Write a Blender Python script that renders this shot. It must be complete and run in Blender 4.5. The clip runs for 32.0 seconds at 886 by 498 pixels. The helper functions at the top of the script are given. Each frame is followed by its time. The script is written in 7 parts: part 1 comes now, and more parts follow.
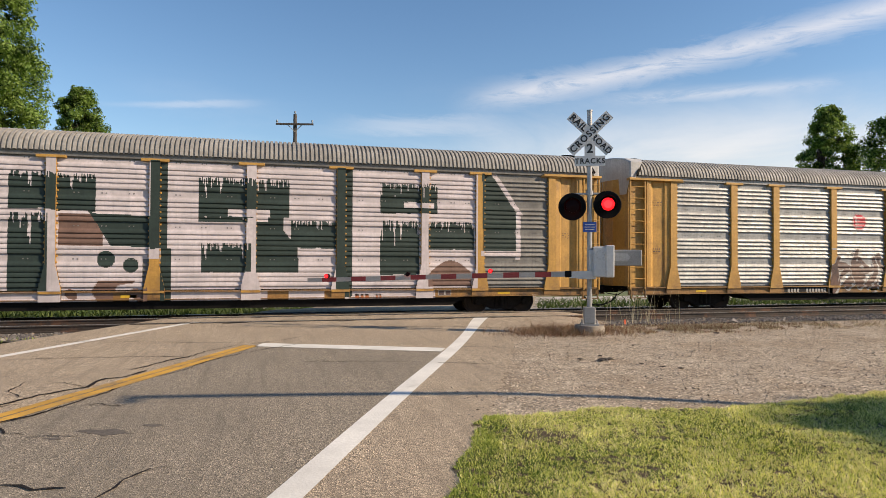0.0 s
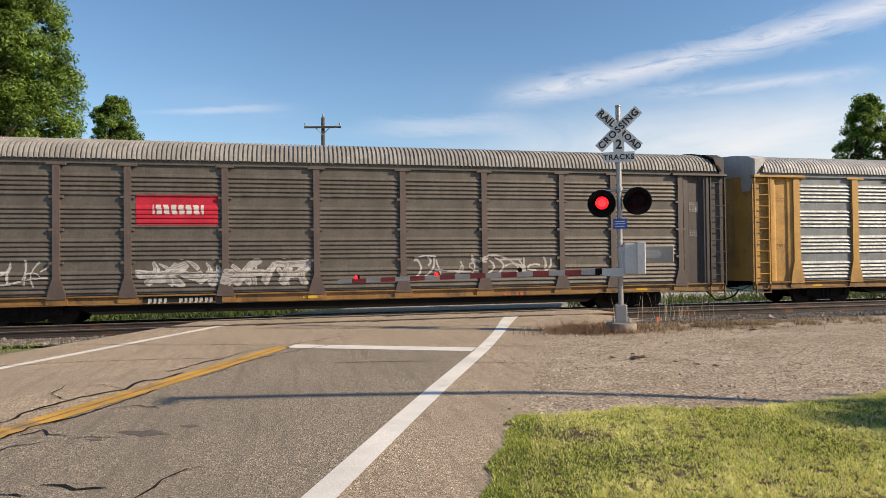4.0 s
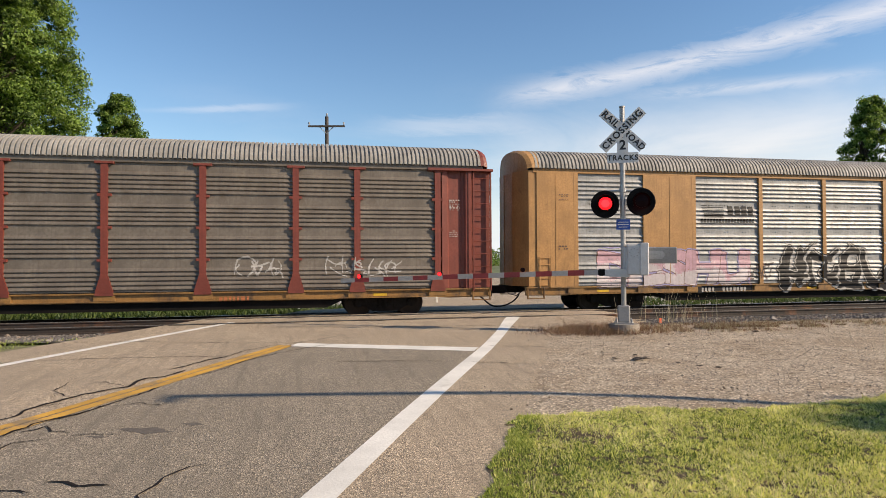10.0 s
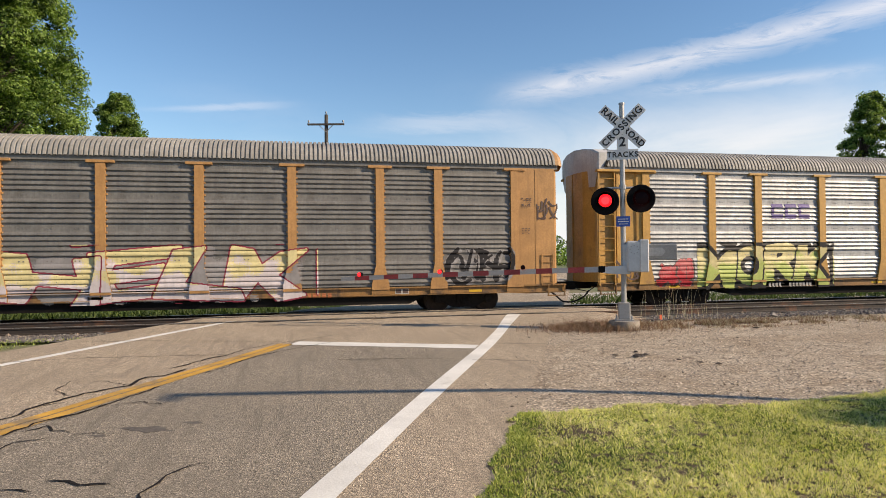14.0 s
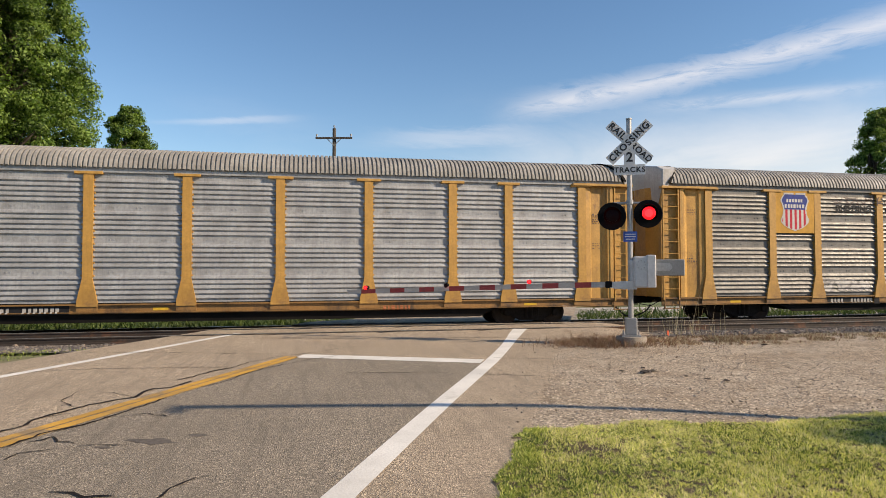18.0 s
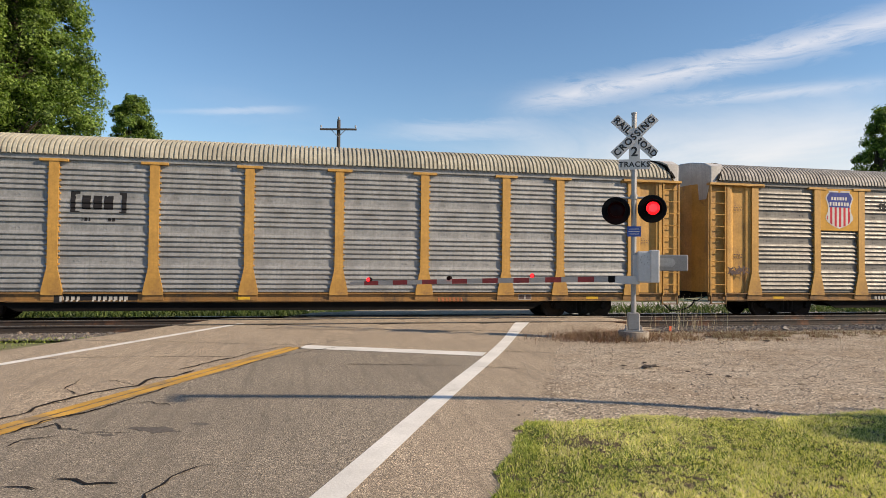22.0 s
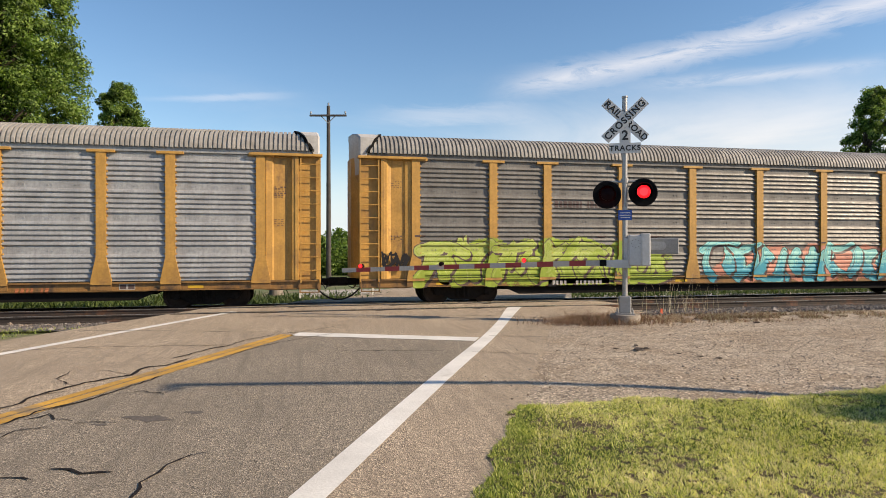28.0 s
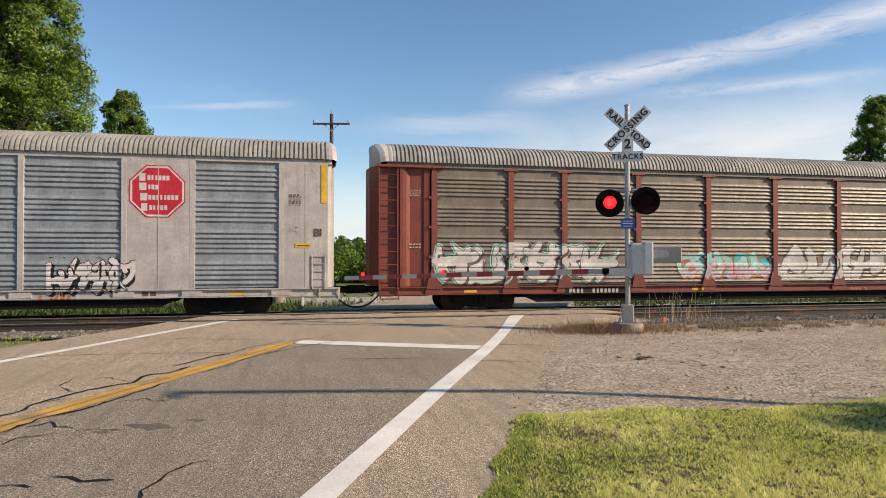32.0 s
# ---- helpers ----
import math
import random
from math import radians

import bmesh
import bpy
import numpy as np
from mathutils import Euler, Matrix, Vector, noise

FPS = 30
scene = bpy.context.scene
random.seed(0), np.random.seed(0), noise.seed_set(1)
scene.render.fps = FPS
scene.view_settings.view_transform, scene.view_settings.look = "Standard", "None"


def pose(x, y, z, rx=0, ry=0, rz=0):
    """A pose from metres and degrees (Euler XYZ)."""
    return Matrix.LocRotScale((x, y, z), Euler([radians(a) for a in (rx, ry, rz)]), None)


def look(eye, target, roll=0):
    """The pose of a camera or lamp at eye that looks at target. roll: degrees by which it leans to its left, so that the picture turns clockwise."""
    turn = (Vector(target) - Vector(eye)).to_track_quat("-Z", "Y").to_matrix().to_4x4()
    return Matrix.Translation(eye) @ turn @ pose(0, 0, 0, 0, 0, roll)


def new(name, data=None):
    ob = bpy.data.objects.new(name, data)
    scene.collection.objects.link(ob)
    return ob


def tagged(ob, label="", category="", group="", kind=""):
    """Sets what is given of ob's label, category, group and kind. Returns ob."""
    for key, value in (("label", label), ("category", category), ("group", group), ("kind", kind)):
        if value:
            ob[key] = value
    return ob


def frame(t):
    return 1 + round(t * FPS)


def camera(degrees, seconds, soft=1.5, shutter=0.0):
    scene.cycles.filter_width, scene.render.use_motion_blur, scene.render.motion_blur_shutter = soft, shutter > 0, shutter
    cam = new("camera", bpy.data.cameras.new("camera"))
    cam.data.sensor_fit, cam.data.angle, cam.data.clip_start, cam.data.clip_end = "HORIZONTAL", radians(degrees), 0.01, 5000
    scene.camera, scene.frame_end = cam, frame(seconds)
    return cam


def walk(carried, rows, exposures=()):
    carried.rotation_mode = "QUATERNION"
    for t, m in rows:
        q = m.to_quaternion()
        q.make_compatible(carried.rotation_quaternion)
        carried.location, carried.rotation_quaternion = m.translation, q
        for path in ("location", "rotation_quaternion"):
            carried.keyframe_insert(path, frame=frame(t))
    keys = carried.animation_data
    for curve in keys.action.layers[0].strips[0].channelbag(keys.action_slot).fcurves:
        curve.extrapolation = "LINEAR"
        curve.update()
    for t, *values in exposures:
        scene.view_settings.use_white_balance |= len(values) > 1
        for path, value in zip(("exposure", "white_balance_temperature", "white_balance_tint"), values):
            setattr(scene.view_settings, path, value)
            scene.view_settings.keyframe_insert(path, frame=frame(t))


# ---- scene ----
from collections import defaultdict

# camera: held by hand at one spot beside the road; it only turns
EYE = Vector((-5.52, -23.09, 1.673))
VIEW = [  # seconds, turn to the east of the track's normal, tilt, roll
    (0, 15.191, 0.881, 0.276),
    (0.5, 15.276, 0.809, 0.235),
    (1, 15.208, 0.791, 0.112),
    (1.5, 14.964, 0.778, 0.021),
    (2, 14.564, 0.779, -0.011),
    (2.5, 14.070, 0.806, -0.151),
    (3, 13.594, 0.841, -0.307),
    (3.5, 13.083, 0.859, -0.482),
    (5.5, 12.100, 0.847, -0.842),
    (6, 12.221, 0.874, -0.698),
    (6.5, 12.403, 1.000, -0.435),
    (7, 12.634, 1.155, -0.194),
    (7.5, 12.745, 1.205, -0.004),
    (8, 12.794, 1.165, 0.094),
    (8.5, 12.739, 1.033, 0.045),
    (9, 12.607, 0.905, -0.024),
    (9.5, 12.495, 0.837, -0.145),
    (10, 12.395, 0.837, -0.276),
    (10.5, 12.263, 0.865, -0.370),
    (11, 12.131, 0.926, -0.353),
    (11.5, 12.040, 0.986, -0.270),
    (12, 11.979, 0.963, -0.205),
    (12.5, 11.956, 0.854, -0.307),
    (13, 12.008, 0.758, -0.453),
    (13.5, 12.131, 0.663, -0.538),
    (14, 12.385, 0.635, -0.533),
    (14.5, 12.614, 0.726, -0.489),
    (16.5, 11.936, 1.542, 0.051),
    (17, 11.633, 1.743, -0.053),
    (17.5, 11.584, 1.880, -0.097),
    (18, 11.819, 1.859, -0.096),
    (18.5, 12.059, 1.691, 0.054),
    (19, 12.144, 1.412, 0.253),
    (19.5, 12.042, 1.191, 0.578),
    (20, 11.761, 1.085, 0.824),
    (20.5, 11.549, 1.014, 0.902),
    (21, 11.464, 1.082, 0.842),
    (21.5, 11.500, 1.156, 0.735),
    (22, 11.538, 1.212, 0.580),
    (22.5, 11.541, 1.242, 0.407),
    (23, 11.485, 1.156, 0.365),
    (23.5, 11.424, 1.062, 0.358),
    (24, 11.468, 0.924, 0.349),
    (24.5, 11.648, 0.815, 0.284),
    (25, 11.971, 0.815, 0.246),
    (25.5, 12.163, 0.783, 0.145),
    (27.5, 12.403, 0.084, -0.068),
    (28, 12.261, -0.041, -0.078),
    (28.5, 12.079, -0.035, -0.095),
    (29, 11.968, 0.054, -0.111),
    (29.5, 11.961, 0.163, -0.124),
    (30, 12.017, 0.265, -0.140),
    (30.5, 12.126, 0.338, -0.136),
    (31, 12.172, 0.427, -0.100),
    (31.5, 12.148, 0.538, -0.035),
    (32, 12.041, 0.670, 0.034)]


def aim(yaw, tilt, roll):
    a, b = radians(yaw), radians(tilt)
    way = Vector((math.sin(a) * math.cos(b), math.cos(a) * math.cos(b), math.sin(b)))
    return look(EYE, EYE + way * 10, roll)


# the camera's own metering, a little down before the white cars
EXPOSED = [(0, 0.38), (2, 0.42), (5, 0.38), (6, 0.29), (7, 0.35), (8, 0.40), (10, 0.43), (13, 0.48), (14, 0.44), (17, 0.40), (21, 0.38), (25, 0.43), (29, 0.45), (30, 0.49), (31, 0.28), (32, 0.40)]
cam = camera(68.568, 32.0, soft=0.55)
walk(cam, [(t, aim(a, b, c)) for t, a, b, c in VIEW], exposures=[(t, e, 7400, 14) for t, e in EXPOSED])

# ---- light ----
SUN_DIR = Vector((0.762, -0.41, 0.505)).normalized()
world = bpy.data.worlds.new("sky")
scene.world = world
world.use_nodes = True


def link(nt, a, b):
    nt.links.new(a, b)


def math_node(nt, op, a, b=None, c=None, clamp=False):
    n = nt.nodes.new("ShaderNodeMath")
    n.operation, n.use_clamp = op, clamp
    for k, v in enumerate((a, b, c)):
        if v is None:
            continue
        if isinstance(v, (int, float)):
            n.inputs[k].default_value = v
        else:
            link(nt, v, n.inputs[k])
    return n.outputs[0]


def mix_col(nt, fac, a, b, blend="MIX"):
    n = nt.nodes.new("ShaderNodeMix")
    n.data_type, n.blend_type = "RGBA", blend
    for sock, v in ((n.inputs[0], fac), (n.inputs[6], a), (n.inputs[7], b)):
        if isinstance(v, (int, float)):
            sock.default_value = v
        elif isinstance(v, (tuple, list)):
            sock.default_value = (*v[:3], 1)
        else:
            link(nt, v, sock)
    return n.outputs[2]


def noise_tex(nt, vec, scale, detail=4.0, rough=0.55, dist=0.0):
    n = nt.nodes.new("ShaderNodeTexNoise")
    n.inputs["Scale"].default_value, n.inputs["Detail"].default_value = scale, detail
    n.inputs["Roughness"].default_value, n.inputs["Distortion"].default_value = rough, dist
    if vec is not None:
        link(nt, vec, n.inputs["Vector"])
    return n.outputs[0]


def ramp(nt, fac, lo, hi, a=0.0, b=1.0):
    n = nt.nodes.new("ShaderNodeMapRange")
    n.interpolation_type = "SMOOTHSTEP"
    link(nt, fac, n.inputs[0])
    for k, v in enumerate((lo, hi, a, b)):
        n.inputs[k + 1].default_value = v
    return n.outputs[0]


def mapped(nt, vec, scale=(1, 1, 1), loc=(0, 0, 0), rot=(0, 0, 0)):
    n = nt.nodes.new("ShaderNodeMapping")
    link(nt, vec, n.inputs[0])
    n.inputs["Scale"].default_value, n.inputs["Location"].default_value, n.inputs["Rotation"].default_value = scale, loc, rot
    return n.outputs[0]


def build_sky():
    nt = world.node_tree
    nt.nodes.clear()
    out = nt.nodes.new("ShaderNodeOutputWorld")
    bg = nt.nodes.new("ShaderNodeBackground")
    sky = nt.nodes.new("ShaderNodeTexSky")
    sky.sky_type, sky.sun_disc = "NISHITA", False
    sky.sun_elevation = math.asin(SUN_DIR.z)
    sky.sun_rotation = math.atan2(SUN_DIR.x, SUN_DIR.y)
    sky.air_density, sky.dust_density, sky.ozone_density = 1.0, 0.25, 3.0
    co = nt.nodes.new("ShaderNodeTexCoord").outputs["Generated"]
    sep = nt.nodes.new("ShaderNodeSeparateXYZ")
    link(nt, co, sep.inputs[0])
    x, y, z = sep.outputs
    az = math_node(nt, "ARCTAN2", x, y)
    el = math_node(nt, "ARCSINE", z)
    # long cirrus streaks that climb towards the east, torn by noise
    comb = nt.nodes.new("ShaderNodeCombineXYZ")
    link(nt, az, comb.inputs[0])
    link(nt, el, comb.inputs[1])
    flat = comb.outputs[0]
    fib = noise_tex(nt, mapped(nt, flat, (3.0, 14.0, 1), rot=(0, 0, radians(-14))), 2.6, 9, 0.68, 0.9)
    veil = noise_tex(nt, mapped(nt, flat, (2.0, 6.0, 1), loc=(3.1, 0.4, 0)), 1.6, 6, 0.6, 0.4)

    def streak(a0, e0, slope, half, start, stop, tail=0.5):
        line = math_node(nt, "SUBTRACT", el, math_node(nt, "MULTIPLY_ADD", math_node(nt, "SUBTRACT", az, a0), slope, e0))
        d = math_node(nt, "ABSOLUTE", line)
        warp = math_node(nt, "MULTIPLY_ADD", fib, half * 2.2, -half * 1.1)
        m = ramp(nt, math_node(nt, "ADD", d, warp), 0.0, half, 1.0, 0.0)
        return math_node(nt, "MULTIPLY", m, math_node(nt, "MULTIPLY", ramp(nt, az, start, start + 0.15), ramp(nt, az, stop, stop + tail, 1.0, 0.0)))

    s1 = streak(0.50, 0.266, 0.128, 0.030, 0.26, 1.3)
    s2 = streak(0.64, 0.234, -0.01, 0.015, 0.45, 0.70, 0.2)
    s3 = streak(-0.115, 0.217, 0.10, 0.007, -0.26, -0.10, 0.12)
    low = math_node(nt, "MULTIPLY", ramp(nt, veil, 0.42, 0.75), ramp(nt, el, 0.30, 0.05))
    low = math_node(nt, "MULTIPLY", low, ramp(nt, az, 0.05, 0.6, 0.35, 1.0))
    both = math_node(nt, "MAXIMUM", math_node(nt, "MULTIPLY", s1, ramp(nt, fib, 0.34, 0.62, 0.22, 1.0)), math_node(nt, "MULTIPLY", s2, ramp(nt, fib, 0.40, 0.60, 0.1, 0.55)))
    both = math_node(nt, "MAXIMUM", both, math_node(nt, "MULTIPLY", s3, 0.35))
    s4 = streak(0.21, 0.203, 0.02, 0.022, 0.06, 0.22, 0.2)
    both = math_node(nt, "MAXIMUM", both, math_node(nt, "MULTIPLY", s4, 0.4))
    haze = math_node(nt, "MULTIPLY", ramp(nt, el, 0.26, 0.10), ramp(nt, az, 0.15, 0.7, 0.0, 0.85))
    both = math_node(nt, "ADD", math_node(nt, "MULTIPLY", both, 0.62), math_node(nt, "MULTIPLY", low, 0.55), clamp=True)
    pale = ramp(nt, el, 0.16, 0.0, 0.0, 0.85)
    vivid = nt.nodes.new("ShaderNodeHueSaturation")
    vivid.inputs["Saturation"].default_value = 1.16
    link(nt, sky.outputs[0], vivid.inputs["Color"])
    clear = mix_col(nt, pale, vivid.outputs[0], (4.3, 5.2, 6.3))
    clear = mix_col(nt, math_node(nt, "MULTIPLY", haze, ramp(nt, veil, 0.30, 0.62, 0.55, 1.0)), clear, (5.5, 5.75, 6.05))
    col = mix_col(nt, both, clear, (6.4, 6.55, 6.9))
    link(nt, col, bg.inputs[0])
    bg.inputs[1].default_value = 0.125
    link(nt, bg.outputs[0], out.inputs[0])


build_sky()
sun_lamp = bpy.data.lights.new("sun", "SUN")
sun_lamp.energy, sun_lamp.angle, sun_lamp.color = 5.0, radians(0.53), (1.0, 0.88, 0.71)
new("sun", sun_lamp).matrix_world = look(SUN_DIR * 60, (0, 0, 0))


# ---- materials ----
MATS = {}


def material(name, base, rough=0.7, metal=0.0, vary=0.12, grain=30.0, broad=1.2, bump=0.15, dirt=None, dirt_amount=0.0, streaks=0.0, spec=0.5, random=0.0):
    """A weathered surface: base colour with broad and fine variation, optional dirt patches and streaks running down."""
    if name in MATS:
        return MATS[name]
    m = bpy.data.materials.new(name)
    m.use_nodes = True
    nt = m.node_tree
    bsdf = nt.nodes["Principled BSDF"]
    co = nt.nodes.new("ShaderNodeTexCoord").outputs["Object"]
    big = noise_tex(nt, co, broad, 5, 0.6)
    fine = noise_tex(nt, co, grain, 3, 0.6)
    dark = tuple(c * (1 - 1.6 * vary) for c in base)
    light = tuple(min(1, c * (1 + 1.3 * vary)) for c in base)
    col = mix_col(nt, ramp(nt, big, 0.3, 0.7), dark, light)
    col = mix_col(nt, ramp(nt, fine, 0.3, 0.72, 0.0, 0.55), col, tuple(c * (1 - 2.2 * vary) for c in base))
    if dirt:
        patch = noise_tex(nt, mapped(nt, co, (0.8, 0.8, 0.5), loc=(2.2, 0.3, 5.1)), 1.7, 6, 0.68, 0.4)
        col = mix_col(nt, ramp(nt, patch, 0.62 - 0.3 * dirt_amount, 0.80 - 0.2 * dirt_amount, 0.0, min(1, 0.5 + dirt_amount)), col, dirt)
    if streaks:
        run = noise_tex(nt, mapped(nt, co, (9.0, 9.0, 0.5)), 1.5, 4, 0.6)
        col = mix_col(nt, ramp(nt, run, 0.48, 0.72, 0.0, streaks), col, tuple(c * 0.45 for c in base))
    if random:
        info = nt.nodes.new("ShaderNodeObjectInfo").outputs["Random"]
        col = mix_col(nt, math_node(nt, "MULTIPLY", info, random), col, tuple(c * 0.55 for c in base))
    link(nt, col, bsdf.inputs["Base Color"])
    bsdf.inputs["Metallic"].default_value = metal
    link(nt, ramp(nt, fine, 0.2, 0.8, max(0.05, rough - 0.12), min(1, rough + 0.12)), bsdf.inputs["Roughness"])
    bsdf.inputs["Specular IOR Level"].default_value = spec
    if bump:
        b = nt.nodes.new("ShaderNodeBump")
        b.inputs["Strength"].default_value, b.inputs["Distance"].default_value = bump, 0.02
        link(nt, fine, b.inputs["Height"])
        link(nt, b.outputs[0], bsdf.inputs["Normal"])
    MATS[name] = m
    return m


def glow(name, base, strength):
    m = bpy.data.materials.new(name)
    m.use_nodes = True
    b = m.node_tree.nodes["Principled BSDF"]
    b.inputs["Base Color"].default_value = (*base, 1)
    b.inputs["Emission Color"].default_value = (*base, 1)
    b.inputs["Emission Strength"].default_value = strength
    b.inputs["Roughness"].default_value = 0.2
    return m


# ---- mesh helpers ----
def mesh_of(name, verts, faces, mats=(), index=None, smooth=False):
    me = bpy.data.meshes.new(name)
    me.from_pydata([tuple(v) for v in verts], [], [tuple(f) for f in faces])
    for m in mats:
        me.materials.append(m)
    if index is not None:
        me.polygons.foreach_set("material_index", index)
    if smooth:
        me.polygons.foreach_set("use_smooth", [True] * len(me.polygons))
    me.update()
    return me


def quad_mesh(name, verts, mats, index):
    """A large mesh of loose quads from an array of their corners."""
    me = bpy.data.meshes.new(name)
    n = len(verts) // 4
    me.vertices.add(4 * n)
    me.vertices.foreach_set("co", np.asarray(verts, np.float32).ravel())
    me.loops.add(4 * n)
    me.loops.foreach_set("vertex_index", np.arange(4 * n, dtype=np.int32))
    me.polygons.add(n)
    me.polygons.foreach_set("loop_start", np.arange(0, 4 * n, 4, dtype=np.int32))
    for m in mats:
        me.materials.append(m)
    me.polygons.foreach_set("material_index", np.asarray(index, np.int32))
    me.update(calc_edges=True)
    return me


class Build:
    """Collects verts and faces of one mesh."""

    def __init__(self):
        self.v, self.f = [], []

    def add(self, verts, faces):
        k = len(self.v)
        self.v += [tuple(p) for p in verts]
        self.f += [tuple(i + k for i in f) for f in faces]
        return self

    def box(self, x0, x1, y0, y1, z0, z1, bev=0.0):
        if bev <= 0:
            return self.add([(x0, y0, z0), (x1, y0, z0), (x1, y1, z0), (x0, y1, z0), (x0, y0, z1), (x1, y0, z1), (x1, y1, z1), (x0, y1, z1)],
                            [(3, 2, 1, 0), (4, 5, 6, 7), (0, 1, 5, 4), (1, 2, 6, 5), (2, 3, 7, 6), (3, 0, 4, 7)])
        bm = bmesh.new()
        bmesh.ops.create_cube(bm, size=1, matrix=Matrix.Translation(((x0 + x1) / 2, (y0 + y1) / 2, (z0 + z1) / 2)) @ Matrix.Diagonal((x1 - x0, y1 - y0, z1 - z0, 1)))
        bmesh.ops.bevel(bm, geom=bm.edges[:], offset=bev, segments=1, affect="EDGES")
        return self.bm(bm)

    def bm(self, bm, m=None):
        bm.verts.ensure_lookup_table()
        bm.verts.index_update()
        vs = [(m @ v.co) if m else v.co.copy() for v in bm.verts]
        fs = [[v.index for v in f.verts] for f in bm.faces]
        bm.free()
        return self.add(vs, fs)

    def prism(self, outline, a, b, axis="y"):
        """A plane outline pushed from a to b along an axis. Outline pairs: (x, z) for y, (x, y) for z, (y, z) for x."""
        put = {"y": lambda p, d: (p[0], d, p[1]), "z": lambda p, d: (p[0], p[1], d), "x": lambda p, d: (d, p[0], p[1])}[axis]
        n = len(outline)
        vs = [put(p, a) for p in outline] + [put(p, b) for p in outline]
        fs = [tuple(range(n)), tuple(range(2 * n - 1, n - 1, -1))] + [(i, n + i, n + (i + 1) % n, (i + 1) % n) for i in range(n)]
        return self.add(vs, fs)

    def tube(self, p, q, r, n=10, r2=None):
        p, q = Vector(p), Vector(q)
        r2 = r if r2 is None else r2
        w = (q - p).normalized()
        u = w.orthogonal().normalized()
        t = w.cross(u)
        ring = [u * math.cos(2 * math.pi * i / n) + t * math.sin(2 * math.pi * i / n) for i in range(n)]
        vs = [p + c * r for c in ring] + [q + c * r2 for c in ring]
        fs = [(i, (i + 1) % n, n + (i + 1) % n, n + i) for i in range(n)] + [tuple(range(n - 1, -1, -1)), tuple(range(n, 2 * n))]
        return self.add(vs, fs)

    def path(self, pts, r, n=6):
        for p, q in zip(pts, pts[1:]):
            self.tube(p, q, r, n)
        return self

    def grid(self, rows):
        """rows: lists of points of one length, joined into quads."""
        n = len(rows[0])
        return self.add([p for r in rows for p in r], [(i * n + j, i * n + j + 1, (i + 1) * n + j + 1, (i + 1) * n + j) for i in range(len(rows) - 1) for j in range(n - 1)])

    def mesh(self, name, mats, smooth=False):
        me = mesh_of(name, self.v, self.f, mats if isinstance(mats, (list, tuple)) else [mats], smooth=smooth)
        bm = bmesh.new()
        bm.from_mesh(me)
        bmesh.ops.recalc_face_normals(bm, faces=bm.faces[:])
        bm.to_mesh(me)
        bm.free()
        return me


def part(name, me, parent, label="", loc=None):
    if isinstance(me, tuple):
        me = me[0].mesh(name, me[1])
    ob = new(name, me)
    ob.parent = parent
    if loc is not None:
        ob.location = loc
    if label:
        ob["label"] = label
    return ob


def thing(name, label, category, group="", kind="", loc=(0, 0, 0), rz=0.0):
    ob = new(name)
    ob.empty_display_size = 0.2
    ob.matrix_basis = pose(*loc, 0, 0, rz)
    return tagged(ob, label, category, group, kind)


YELLOW = material("yellow_car_paint", (0.445, 0.245, 0.056), 0.55, vary=0.14, dirt=(0.16, 0.085, 0.04), dirt_amount=0.3, streaks=0.25, grain=14)

# ---- ground, road and tracks ----
ROAD_U = Vector((0.4115, 0.9114, 0))
ROAD_N = Vector((0.9114, -0.4115, 0))
NEAR_Y, FAR_Y, FAR_RAIL = -4.55, 0.0, -0.28


def smooth(a, b, x):
    t = min(1, max(0, (x - a) / (b - a)))
    return t * t * (3 - 2 * t)


def road_z(y):
    return -0.285 * smooth(-3.5, -1.3, y) - 0.25 * smooth(1.5, 7, y)


def ground_z(x, y):
    bed = -0.17 * smooth(-8.4, -6.2, y) - 0.33 * smooth(-3.2, -1.4, y) - 0.25 * smooth(2.2, 4.5, y)
    return bed - 0.02


def lerp(a, b, t):
    return a + (b - a) * t


def steps(pairs):
    out = []
    for a, b, d in pairs:
        k = max(1, round((b - a) / d))
        out += [a + (b - a) * i / k for i in range(k)]
    return out + [pairs[-1][1]]


def build_ground():
    m = bpy.data.materials.new("meadow_soil")
    m.use_nodes = True
    nt = m.node_tree
    co = nt.nodes.new("ShaderNodeTexCoord").outputs["Object"]
    big = noise_tex(nt, co, 0.25, 6, 0.65)
    fine = noise_tex(nt, co, 9.0, 5, 0.7)
    col = mix_col(nt, ramp(nt, fine, 0.3, 0.7), (0.045, 0.075, 0.02), (0.13, 0.16, 0.05))
    col = mix_col(nt, ramp(nt, big, 0.45, 0.65), col, (0.17, 0.15, 0.08))
    b = nt.nodes["Principled BSDF"]
    link(nt, col, b.inputs["Base Color"])
    b.inputs["Roughness"].default_value = 0.95
    xs = steps([(-1800, -200, 200), (-200, -60, 20), (-60, 60, 4), (60, 200, 20), (200, 1800, 200)])
    ys = steps([(-400, -60, 40), (-60, -12, 4), (-12, 8, 0.5), (8, 60, 6), (60, 2400, 180)])
    g = Build().grid([[(x, y, ground_z(x, y) - 0.03) for x in xs] for y in ys])
    tagged(new("ground", g.mesh("ground", m)), "rough grassy ground reaching to the horizon", "ground", kind="structure")


